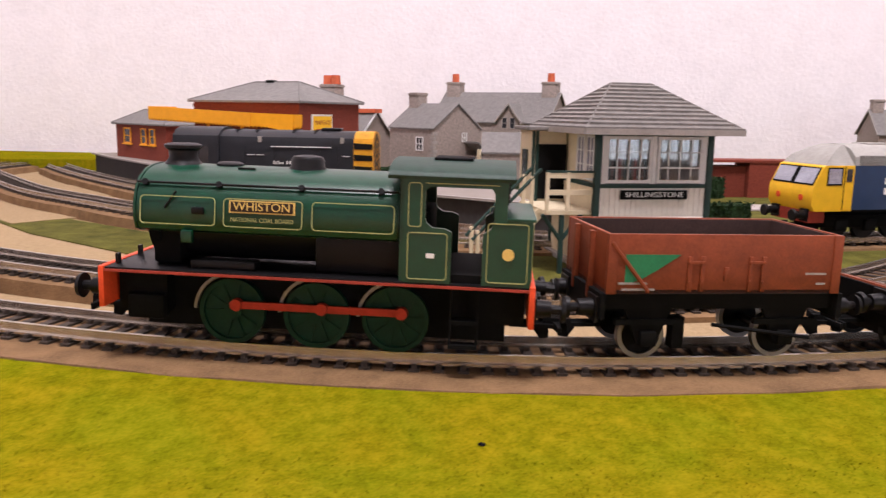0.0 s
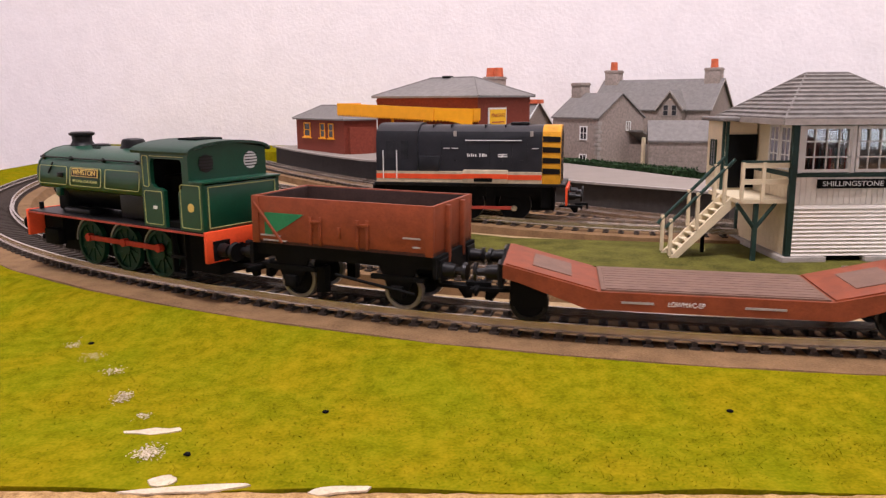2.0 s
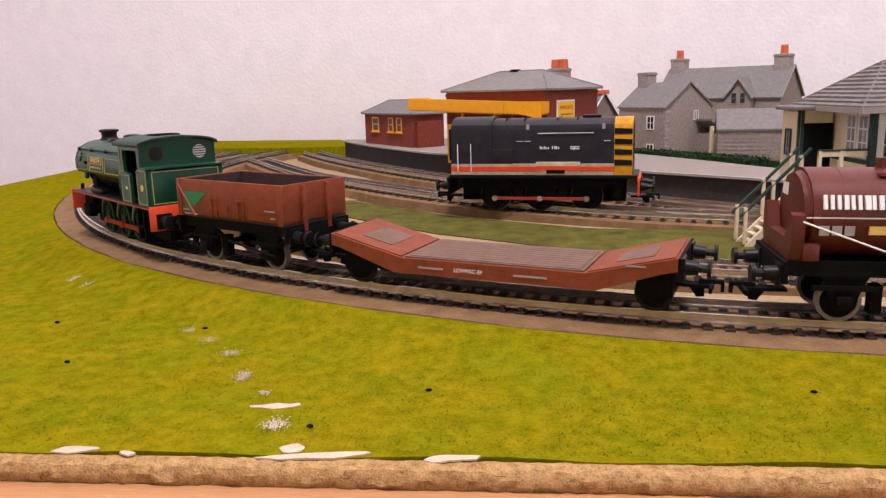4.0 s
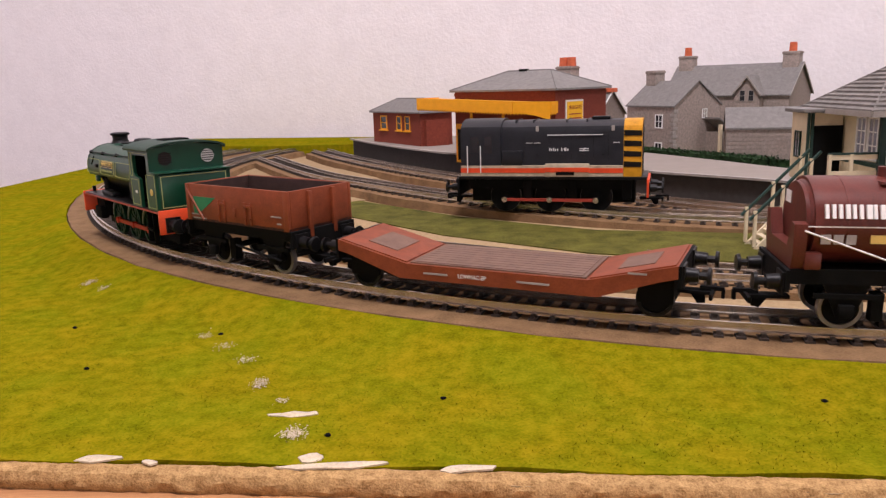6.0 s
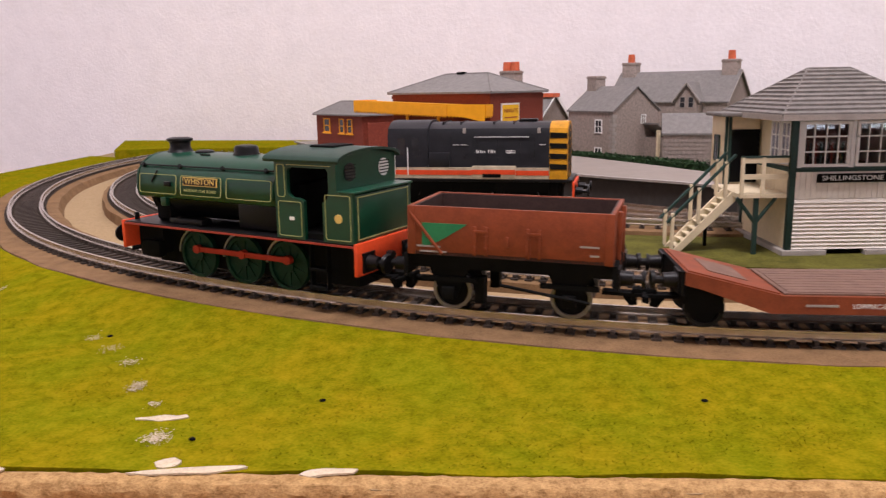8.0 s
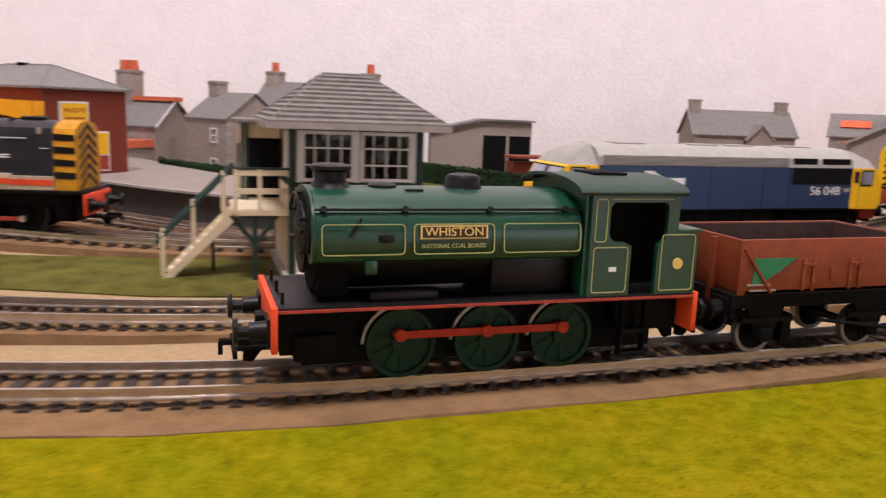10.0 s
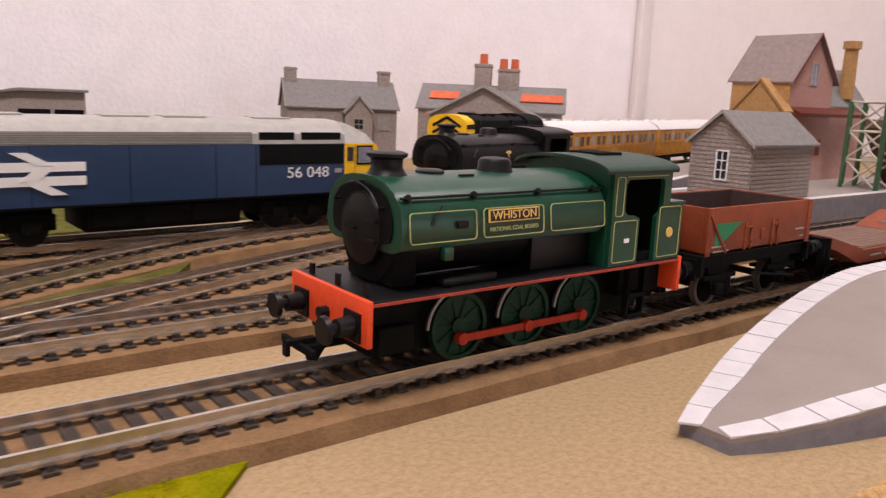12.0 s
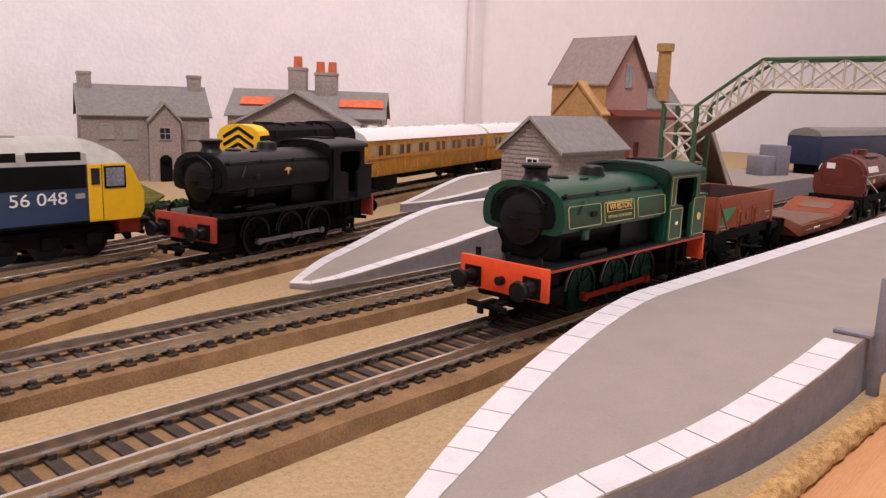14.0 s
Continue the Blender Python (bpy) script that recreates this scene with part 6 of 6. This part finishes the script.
def quoins(e, x, y, top):
    """Alternating long and short dressed stones up a corner that shows faces to -y and +x."""
    for k in range(int(top / 0.0036)):
        w = 0.0042 if k % 2 else 0.0026
        pbox("quoin", e, STONE_LT, x - w, x + 0.0004, y - 0.0004, y + 0.0068 - w, k * 0.0036 + 0.0002, k * 0.0036 + 0.0033, 0.0001)


def front_cottage():
    """The small cottage that stands before the stone house, with its outbuilding and porch."""
    at = Matrix.Translation((-0.0350, 0.529, 0)) @ Matrix.Rotation(radians(-60), 4, "Z")
    e = thing("stone_cottage", "small grey stone cottage with slate roof and one squat chimney", "house", at)
    L, W = 0.060, 0.0265
    gable_block(e, 0, L, -W, W, 0, 0.0565, 0.0765, STONE, SLATE, 0.0012, "x")
    chimney(e, 0.0065, 0, 0.066, 0.0870, 0.0062, 0.0055, STONE, 0)
    for z in (0.0140, 0.0380):
        window(e, 0.042, z, 0.0085, 0.0110, -W, WHITE, DARKWIN, (1, 1))
    endm = Matrix.Translation((L, 0, 0)) @ Matrix.Rotation(radians(90), 4, "Z")
    window(e, 0.008, 0.0455, 0.0050, 0.0075, 0.0, WHITE, STONE_LT, (1, 1), endm)
    quoins(e, L, -W, 0.056)
    part("porch_roof", prism(bmesh.new(), [(0.008, 0.046), (0.0265, 0.034), (0.0265, 0.0325), (0.008, 0.0445)], L, L + 0.018, "x"), SLATE, e)
    pbox("porch_wall", e, STONE, L, L + 0.016, 0.0105, 0.0245, 0, 0.0335)
    pbox("porch_post", e, CREAM, L + 0.016, L + 0.0185, 0.0085, 0.0110, 0, 0.0400)
    return e


front_cottage()


def stone_outbuilding():
    """A low coursed-stone outbuilding with one roof slope to the station."""
    e = thing("stone_outbuilding", "low coursed grey stone outbuilding with a slate roof", "outbuilding", pose(0.006, 0.430, 0, 0, 0, -14))
    part("wall", prism(bmesh.new(), [(0, 0), (0.036, 0), (0.036, 0.036), (0.018, 0.0535), (0, 0.0400)], 0.0, 0.078, "x"), STONE, e)
    part("roof", prism(bmesh.new(), [(-0.0015, 0.0395), (0.018, 0.0550), (0.0375, 0.0360), (0.0375, 0.0345), (0.018, 0.0535), (-0.0015, 0.0380)], -0.001, 0.079, "x"), SLATE, e)
    rng = random.Random(5)
    for k in range(12):
        x = 0.0002
        while x < 0.0775:
            w = min(rng.uniform(0.0038, 0.0075), 0.0778 - x)
            pbox("stone", e, STONE, x, x + w - 0.0004, -0.0005, 0.0004, k * 0.0032 + 0.0003, k * 0.0032 + 0.0030)
            x += w
    return e


stone_outbuilding()


cottage_pair()


def small_cottage():
    e = thing("stone_cottage", "grey stone cottage with terracotta roof ridge behind the station", "house", pose(-0.105, 0.585, 0, 0, 0, -40))
    gable_block(e, -0.05, 0.05, -0.025, 0.025, 0, 0.048, 0.07, STONE, SLATE, 0.002, "x", verge=WHITE)
    pbox("ridge_tiles", e, TERRA, -0.05, 0.053, -0.006, 0.006, 0.0685, 0.0722)
    chimney(e, 0.0, 0.0, 0.062, 0.0945, 0.0085, 0.0075, STONE, 2)
    pbox("porch", e, STONE, 0.03, 0.046, -0.05, -0.025, 0, 0.03)
    pbox("porch_roof", e, TERRA, 0.028, 0.048, -0.052, -0.023, 0.03, 0.036)
    return e


small_cottage()


def open_shed():
    e = thing("open_shed", "brown-grey lean-to shed with bay shade painted as black panels", "shed", pose(0.2300, 0.585, 0, 0, 0, -14))
    part("wall", prism(bmesh.new(), [(-0.052, 0), (0.052, 0), (0.052, 0.060), (0.0, 0.060), (-0.052, 0.050)], 0.0, 0.045, "y"), STONE, e)
    part("roof", prism(bmesh.new(), [(-0.056, 0.0475), (0.0, 0.0605), (0.055, 0.0605), (0.055, 0.0622), (0.0, 0.0625), (-0.056, 0.0495)], -0.004, 0.048, "y"), SLATE, e)
    # The wall is solid; flat black panels paint the shade inside the bays.
    for a, b in ((0.002, 0.026), (0.029, 0.051)):
        pbox("bay", e, MATBLACK, a, b, -0.0006, 0.0006, 0, 0.046)
    return e


open_shed()


def brick_wall_yard():
    e = thing("brick_outbuilding", "low red brick outbuilding behind the hedge", "outbuilding", pose(0.245, 0.45, 0, 0, 0, -3))
    pbox("wall", e, BRICK, -0.038, 0.0, -0.01, 0.01, 0, 0.0285)
    pbox("wall", e, BRICK, 0.001, 0.05, -0.014, 0.012, 0, 0.032)
    pbox("coping", e, BRICK, -0.039, 0.051, -0.015, 0.013, 0.032, 0.034)
    return e


brick_wall_yard()


def stone_villa():
    ang = math.atan2(0.5211 - 0.5515, 0.5439 - 0.4598)
    e = thing("stone_villa", "two-storey grey stone house with arched porch gable", "house", Matrix.Translation((0.4598, 0.5515, 0)) @ Matrix.Rotation(ang, 4, "Z"))
    gable_block(e, -0.006, 0.098, -0.030, 0.030, 0, 0.0560, 0.0800, STONE, SLATE, 0.002, "x", verge=STONE_LT)
    chimney(e, 0.0, 0.0, 0.068, 0.0915, 0.0055, 0.005, STONE, 0)
    chimney(e, 0.091, 0.0, 0.068, 0.0915, 0.0055, 0.005, STONE, 0)
    gable_block(e, 0.046, 0.072, -0.040, -0.005, 0, 0.0520, 0.0665, STONE, SLATE, 0.0015, "y", verge=STONE_LT)
    bm = box(bmesh.new(), 0.054, 0.064, -0.0412, -0.039, 0, 0.018)
    cyl(bm, 0.005, (0.059, -0.0412, 0.018), (0.059, -0.039, 0.018), 20)
    part("arched_doorway", bm, MATBLACK, e)
    for x, z in ((0.014, 0.036), (0.032, 0.036), (0.014, 0.01), (0.032, 0.01), (0.085, 0.036)):
        window(e, x, z, 0.010, 0.012, -0.030, STONE_LT, STONE_LT, (2, 1))
    window(e, 0.059, 0.036, 0.009, 0.010, -0.040, STONE_LT, DARKWIN, (1, 1))
    return e


stone_villa()


def bungalow():
    e = thing("gabled_cottage", "grey brick gabled cottage with orange roof tiles and tall chimney", "house", pose(0.526, 0.344, 0, 0, 0, -47))
    gable_block(e, -0.043, 0.043, 0, 0.07, 0, 0.0560, 0.0790, STONE, SLATE, 0.003, "y", verge=STONE_LT)
    gable_block(e, -0.062, 0.062, 0.045, 0.105, 0, 0.0600, 0.0800, STONE, SLATE, 0.002, "x", verge=STONE_LT)
    slope = Matrix.Translation((0, 0.0585, 0.0706)) @ Matrix.Rotation(math.atan2(0.020, 0.030), 4, "X")
    for a, b in ((-0.054, -0.028), (0.026, 0.062)):
        pbox("orange_tiles", e, TERRA, a, b, -0.0055, 0.0055, 0, 0.0014, m=slope)
    pbox("orange_tiles", e, TERRA, -0.048, -0.034, 0.002, 0.012, 0.0545, 0.0570)
    chimney(e, -0.008, 0.06, 0.07, 0.0990, 0.007, 0.006, STONE, 1, TERRA)
    chimney(e, 0.013, 0.075, 0.07, 0.0960, 0.009, 0.006, STONE, 2, TERRA)
    return e


bungalow()


# ---- island platform, goods hut and near platform ----
def goods_hut():
    e = thing("platform_hut", "small grey brick platform hut with slate roof and pale bargeboards", "hut", pose(0.5285, 0.128, 0.0165, 0, 0, 2))
    gable_block(e, 0, 0.074, -0.0200, 0.0200, 0, 0.0345, 0.0515, STONE, SLATE, 0.0025, "x", verge=STONE_LT)
    for k in range(19):
        z = 0.001 + k * 0.0025
        w = 0.0196 if z < 0.0335 else 0.0196 * (0.0505 - z) / 0.017
        pbox("wall_course", e, STONE, -0.0004, 0.0002, -w, w, z, z + 0.0019)
        if z < 0.033:
            pbox("wall_course", e, STONE, 0.0004, 0.0736, -0.0204, -0.0198, z, z + 0.0019)
    g = Matrix.Translation((-0.0006, 0, 0)) @ Matrix.Rotation(radians(-90), 4, "Z")
    window(e, 0.002, 0.012, 0.0075, 0.017, 0.0, WHITE, DARKWIN, (1, 2), g)
    return e


goods_hut()


def ramped_platform(name, label, back, front, rise, end, back_to, front_to, wide, low=0.0032):
    """A platform whose end slopes down to the ground, with white slabs along both edges."""
    e = thing(name, label, "platform")
    b, f = spline(back, 0.0085), spline(front, 0.0085)
    begin = max(back[0][0], front[0][0]) + 0.0003

    def top(x):
        u = min(max((x - rise) / 0.145, 0.0), 1.0)
        return low + (0.0165 - low) * (0.7 * u + 0.3 * smooth(u))

    def side_y(line, x):
        for p, q in zip(line, line[1:]):
            if p[0] <= x <= q[0]:
                return p[1] + (q[1] - p[1]) * (x - p[0]) / max(q[0] - p[0], 1e-9)
        return line[-1][1]

    def slab(lo, hi, material, part_name):
        bm = bmesh.new()
        n = 90
        rows = []
        for k in range(n + 1):
            x = begin + (end - begin) * (k / n) ** 1.6
            y0, y1, z = side_y(f, x), side_y(b, x), top(x)
            zl = 0 if lo == 0 else z + lo
            rows.append([bm.verts.new(p) for p in ((x, y0, zl), (x, y1, zl), (x, y1, z + hi), (x, y0, z + hi))])
        for r, q in zip(rows, rows[1:]):
            for j in range(4):
                bm.faces.new((r[j], r[(j + 1) % 4], q[(j + 1) % 4], q[j]))
        bm.faces.new(rows[0])
        bm.faces.new(rows[-1][::-1])
        return part(part_name, bm, material, e)
    slab(0, -0.0012, PLATSIDE, "wall")
    slab(-0.0012, 0.0, PLATGREY, "surface")

    def edging(line, sgn, x_to):
        pts = [p for p in line if p[0] < x_to]
        inner = []
        for k, p in enumerate(pts):
            d = Vector(pts[min(k + 1, len(pts) - 1)]) - Vector(pts[max(k - 1, 0)])
            n = Vector((-d.y, d.x)).normalized() * sgn * wide * min(1, 0.6 + (p[0] - begin) * 14)
            inner.append((max(p[0] + n.x, begin), p[1] + n.y))
        for k in range(len(pts) - 1):
            a, b0, c0, d0 = (Vector(v) for v in (pts[k], pts[k + 1], inner[k + 1], inner[k]))
            quad = [a.lerp(b0, 0.02), a.lerp(b0, 0.98), d0.lerp(c0, 0.98), d0.lerp(c0, 0.02)]
            bm = bmesh.new()
            lo = [bm.verts.new((v.x, v.y, top(v.x) - 0.0002)) for v in quad]
            hi = [bm.verts.new((v.x, v.y, top(v.x) + 0.0003)) for v in quad]
            bm.faces.new(hi if sgn > 0 else hi[::-1])
            for j in range(4):
                bm.faces.new((lo[j], lo[(j + 1) % 4], hi[(j + 1) % 4], hi[j]))
            part("edging_slab", bm, EDGEWHITE, e)
    edging(b, -1, back_to)
    edging(f, 1, front_to)
    return e


ramped_platform("near_platform", "grey card platform with white slab edging and rounded ramp end",
                [(0.253, -0.0462), (0.2625, -0.0421), (0.2947, -0.0308), (0.3268, -0.0229), (0.3593, -0.0174), (0.391, -0.0148), (0.43, -0.0150), (0.684, -0.0185), (1.2, -0.0200)],
                [(0.2555, -0.0572), (0.266, -0.0620), (0.284, -0.0679), (0.3206, -0.0775), (0.3578, -0.0815), (0.3955, -0.0826), (0.50, -0.0830), (1.2, -0.0850)], 0.246, 1.19, 0.75, 0.396, 0.0078)
ramped_platform("island_platform", "grey island platform with white edges and a pointed ramp",
                [(0.3525, 0.1150), (0.380, 0.132), (0.4065, 0.1407), (0.440, 0.1525), (0.475, 0.163), (0.515, 0.171), (0.56, 0.174), (0.98, 0.186)],
                [(0.3525, 0.1145), (0.357, 0.1065), (0.374, 0.1026), (0.40, 0.1015), (0.433, 0.100), (0.463, 0.101), (0.56, 0.102), (0.98, 0.104)], 0.345, 0.975, 0.72, 0.72, 0.0062, 0.0016)
ramped_platform("far_platform", "grey far platform with white edge beside the coaches",
                [(0.5405, 0.2450), (0.572, 0.2560), (0.632, 0.2760), (0.738, 0.3080), (0.95, 0.370)],
                [(0.5405, 0.2440), (0.550, 0.2360), (0.562, 0.2290), (0.6066, 0.2240), (0.70, 0.2300), (0.95, 0.2400)], 0.50, 0.945, 0.70, 0.70, 0.0055, 0.0016)
post = thing("platform_post", "grey square post at the platform edge", "post", pose(0.4005, -0.0850, 0.0))
pbox("shaft", post, PLATSIDE, -0.0012, 0.0012, -0.0016, 0.0012, 0.0, 0.0330, 0.0002)
pbox("foot", post, PLATSIDE, -0.0050, -0.0012, 0.0008, 0.0105, 0.0166, 0.0176, 0.0002)
for x, y, r in ((0.47, -0.04, 8), (0.445, -0.052, -14), (0.49, -0.03, 20)):
    bm = bmesh.new()
    for k in range(6):
        cyl(bm, 0.00025, (k * 0.0013 - 0.004, 0.0007 * math.sin(k * 0.8), 0), ((k + 1) * 0.0013 - 0.004, 0.0007 * math.sin((k + 1) * 0.8), 0), 6)
    ob = part("loose_fibre", bm, DECK)
    ob.matrix_basis = pose(x, y, 0.0155, 0, 0, r)
    tagged(ob, "thin dark loose fibre lying on the platform", "fibre", "loose fibres")


def station_house():
    e = thing("gabled_station_house", "tall gabled station house of ochre stone and pink brick", "station house", pose(0.7135, 0.174, 0.0165, 0, 0, -5))
    # local: the pink gable looks to -y
    gable_block(e, -0.0265, 0.0265, 0.0, 0.052, 0, 0.078, 0.1115, PINKBRICK, PINKSLATE, 0.003, "y", verge=MAROON)
    window(e, 0.0, 0.074, 0.009, 0.016, 0.0, STONE_LT, SHEEN_GLASS, (1, 2))
    gable_block(e, -0.037, -0.0285, -0.004, 0.042, 0, 0.053, 0.0765, SANDSTONE, SANDSTONE, 0.0008, "x", verge=SANDSTONE)
    pbox("ochre_wall", e, SANDSTONE, -0.0282, -0.0267, 0.0, 0.052, 0, 0.076)
    gable_block(e, 0.0265, 0.085, 0.004, 0.050, 0, 0.060, 0.088, PINKBRICK, SLATE, 0.002, "x")
    aw = part("awning", prism(bmesh.new(), [(0.0, 0.0570), (-0.010, 0.0525), (-0.010, 0.0500), (0.0, 0.0540)], -0.0265, 0.060, "x"), MAROON, e, "dark maroon awning")
    pbox("door", e, DULLRED, -0.006, 0.006, -0.001, 0.0006, 0, 0.030)
    for x in (-0.016, 0.016, 0.04):
        window(e, x, 0.020, 0.006, 0.012, 0.0 if x < 0.026 else 0.006, DULLRED, DARKWIN, (1, 1))
    c = part("tall_chimney", cyl(bmesh.new(), 0.006, (0.060, 0.008, 0.065), (0.060, 0.008, 0.109), 8, 0.0052), SANDSTONE, e)
    part("chimney_cap", cyl(bmesh.new(), 0.0072, (0.060, 0.008, 0.105), (0.060, 0.008, 0.111), 8), SANDSTONE, c)
    return e


station_house()


def footbridge():
    e = thing("footbridge", "green and cream lattice footbridge crossing the tracks", "footbridge", pose(0.7000, 0, 0))
    z0, zt = 0.0165, 0.0785

    def lattice(parent, a, b, low, high, n, x, name="lattice_panel"):
        """X-braced panels between two chords that run from y=a to y=b."""
        for k in range(n):
            ya, yb = a + (b - a) * k / n, a + (b - a) * (k + 1) / n
            la, lb = low(ya), low(yb)
            ha, hb = high(ya), high(yb)
            bm = cyl(bmesh.new(), 0.0007, (x, ya, la), (x, yb, hb), 6)
            cyl(bm, 0.0007, (x, ya, ha), (x, yb, lb), 6)
            cyl(bm, 0.0008, (x, ya, la), (x, ya, ha), 6)
            part(name, bm, BRIDGECREAM, parent)
    y_t, y_s, y_e = 0.136, 0.068, -0.16
    bay = 0.025
    for x in (0.0, 0.022):
        for y in (y_t, y_t - bay):
            pbox("tower_post", e, BRIDGEGREEN, x - 0.0014, x + 0.0014, y - 0.0014, y + 0.0014, z0, zt)
        for k in range(3):
            za, zb = z0 + (zt - z0) * k / 3, z0 + (zt - z0) * (k + 1) / 3
            bm = cyl(bmesh.new(), 0.0008, (x, y_t, za), (x, y_t - bay, zb), 6)
            cyl(bm, 0.0008, (x, y_t, zb), (x, y_t - bay, za), 6)
            cyl(bm, 0.0008, (x, y_t, zb), (x, y_t - bay, zb), 6)
            part("tower_brace", bm, BRIDGECREAM, e)
        def slope(y, base):
            return base + (0.031 if y < y_s else 0.031 * (y_t - bay - y) / (y_t - bay - y_s))
        lo, hi = (lambda y: slope(y, 0.0590)), (lambda y: slope(y, 0.0785))
        lattice(e, y_t - bay, y_s, lo, hi, 3, x)
        lattice(e, y_s, y_e, lo, hi, 9, x)
        for base, m_ in ((0.0590, BRIDGECREAM), (0.0785, BRIDGEGREEN)):
            bm = cyl(bmesh.new(), 0.0012, (x, y_t - bay, base), (x, y_s, base + 0.031), 6)
            cyl(bm, 0.0012, (x, y_s, base + 0.031), (x, y_e, base + 0.031), 6)
            part("chord", bm, m_, e)
    part("stair_soffit", prism(bmesh.new(), [(y_t - bay, 0.057), (y_s, 0.088), (y_s, 0.0895), (y_t - bay, 0.0585)], 0, 0.022, "x"), DECK, e)
    pbox("deck", e, BRIDGEGREEN, 0, 0.022, y_e, y_s, 0.0880, 0.0895)
    part("stair_flight", prism(bmesh.new(), [(0.022, zt - 0.012), (0.022, zt - 0.018), (0.070, z0), (0.078, z0)], y_t - bay, y_t, "y"), DECK, e)
    for y in (y_t - bay, y_t):
        part("stair_stringer", prism(bmesh.new(), [(0.022, zt - 0.008), (0.022, zt - 0.014), (0.068, z0), (0.074, z0)], y - 0.0006, y + 0.0006, "y"), BRIDGECREAM, e)
    for x in (0.0, 0.022):
        pbox("far_post", e, BRIDGEGREEN, x - 0.0014, x + 0.0014, y_e - 0.0014, y_e + 0.0014, -0.012, 0.1085)
    return e


footbridge()


def dark_coach():
    e = thing("dark_blue_coach", "dark blue coach standing in the far bay", "railway coach", pose(1.13, 0.137, 0, 0, 0, -3))
    pbox("body", e, NAVY, -0.10, 0.16, -0.018, 0.018, 0.022, 0.052, 0.002)
    rf = [(-0.018, 0.052), (0.018, 0.052), (0.013, 0.058), (0, 0.061), (-0.013, 0.058)]
    part("roof", prism(bmesh.new(), rf, -0.10, 0.16, "x"), SLATE, e)
    pbox("underframe", e, MATBLACK, -0.09, 0.15, -0.012, 0.012, 0.0085, 0.022)
    return e


dark_coach()
crates = thing("grey_crates", "two grey stone blocks on the platform", "crate", pose(0.925, 0.140, 0.0165, 0, 0, -20))
pbox("block", crates, PLATSIDE, -0.016, 0.0, -0.01, 0.01, 0, 0.018, 0.0005)
pbox("block", crates, PLATSIDE, 0.001, 0.018, -0.011, 0.011, 0, 0.028, 0.0005)

# ---- what moves ----
RUN = [(0, -0.1204), (0.5, -0.1665), (1, -0.2075), (1.5, -0.2470), (2, -0.2790), (2.5, -0.3082), (3, -0.3325), (3.5, -0.3520), (3.9, -0.3645), (4.4, -0.3740), (5.0, -0.3768), (5.6, -0.3752), (6, -0.3710), (6.5, -0.3525), (7, -0.3152), (7.5, -0.2738), (8.1, -0.2165), (8.7, -0.1480), (9.3, -0.0680), (9.8, -0.0010), (10, 0.0282), (10.5, 0.0972), (11, 0.1598), (11.5, 0.2160), (12, 0.2664), (12.5, 0.3116), (13, 0.3540), (13.5, 0.3928), (14, 0.4220)]
SLACK = [(0, 0.0), (1, -0.0012), (2, -0.0016), (3.5, -0.0006), (5.0, 0.0010), (6, 0.0006), (6.5, -0.0006), (7.0, -0.0020), (7.5, -0.0024), (10, -0.0012), (14, -0.0008)]


def at_time(rows, t):
    """A smooth value between rows."""
    for i, ((t0, a), (t1, b)) in enumerate(zip(rows, rows[1:])):
        if t <= t1:
            p = rows[max(i - 1, 0)]
            q = rows[min(i + 2, len(rows) - 1)]
            m0 = (b - p[1]) / max(t1 - p[0], 1e-6)
            m1 = (q[1] - a) / max(q[0] - t0, 1e-6)
            h, u = t1 - t0, (t - t0) / (t1 - t0)
            return (2 * u ** 3 - 3 * u ** 2 + 1) * a + (u ** 3 - 2 * u ** 2 + u) * h * m0 + (3 * u ** 2 - 2 * u ** 3) * b + (u ** 3 - u ** 2) * h * m1
    return rows[-1][1]


def vehicle_pose(s, wb):
    a, b = main_line(s - wb / 2), main_line(s + wb / 2)
    x, y = (a[0] + b[0]) / 2, (a[1] + b[1]) / 2
    return pose(x, y, RAIL_TOP + (bank(a[0]) + bank(b[0])) / 2, 0, math.degrees(math.atan2(bank(a[0]) - bank(b[0]), wb)), math.degrees(math.atan2(b[1] - a[1], b[0] - a[0])))


def motions():
    times = [k * 0.1 for k in range(141)]
    for ob, off, couplings, wb, wheels, r in ((loco, 0.0, 0, 0.044, loco_wheels, 0.0083), (wagon, 0.0974, 1, 0.036, wagon_wheels, 0.0061), (flat, 0.2018, 2, 0.098, flat_wheels, 0.0056), (tanker, 0.3190, 3, 0.042, tank_wheels, 0.0061)):
        run = [(t, at_time(RUN, t) + off + couplings * at_time(SLACK, t)) for t in times]
        walk(ob, [(t, vehicle_pose(s, wb)) for t, s in run])
        for w in wheels:
            x = w.matrix_basis.translation.x
            walk(w, [(t, pose(x, 0, r, 0, math.degrees(s / r), 0)) for t, s in run])
        if ob is loco:
            for rod, side in loco_rods:
                ph = 0.0 if side < 0 else math.pi / 2
                walk(rod, [(t, pose(0.0026 * math.sin(s / r + ph + 2.6), 0, r + 0.0026 * math.cos(s / r + ph + 2.6))) for t, s in run])


motions()
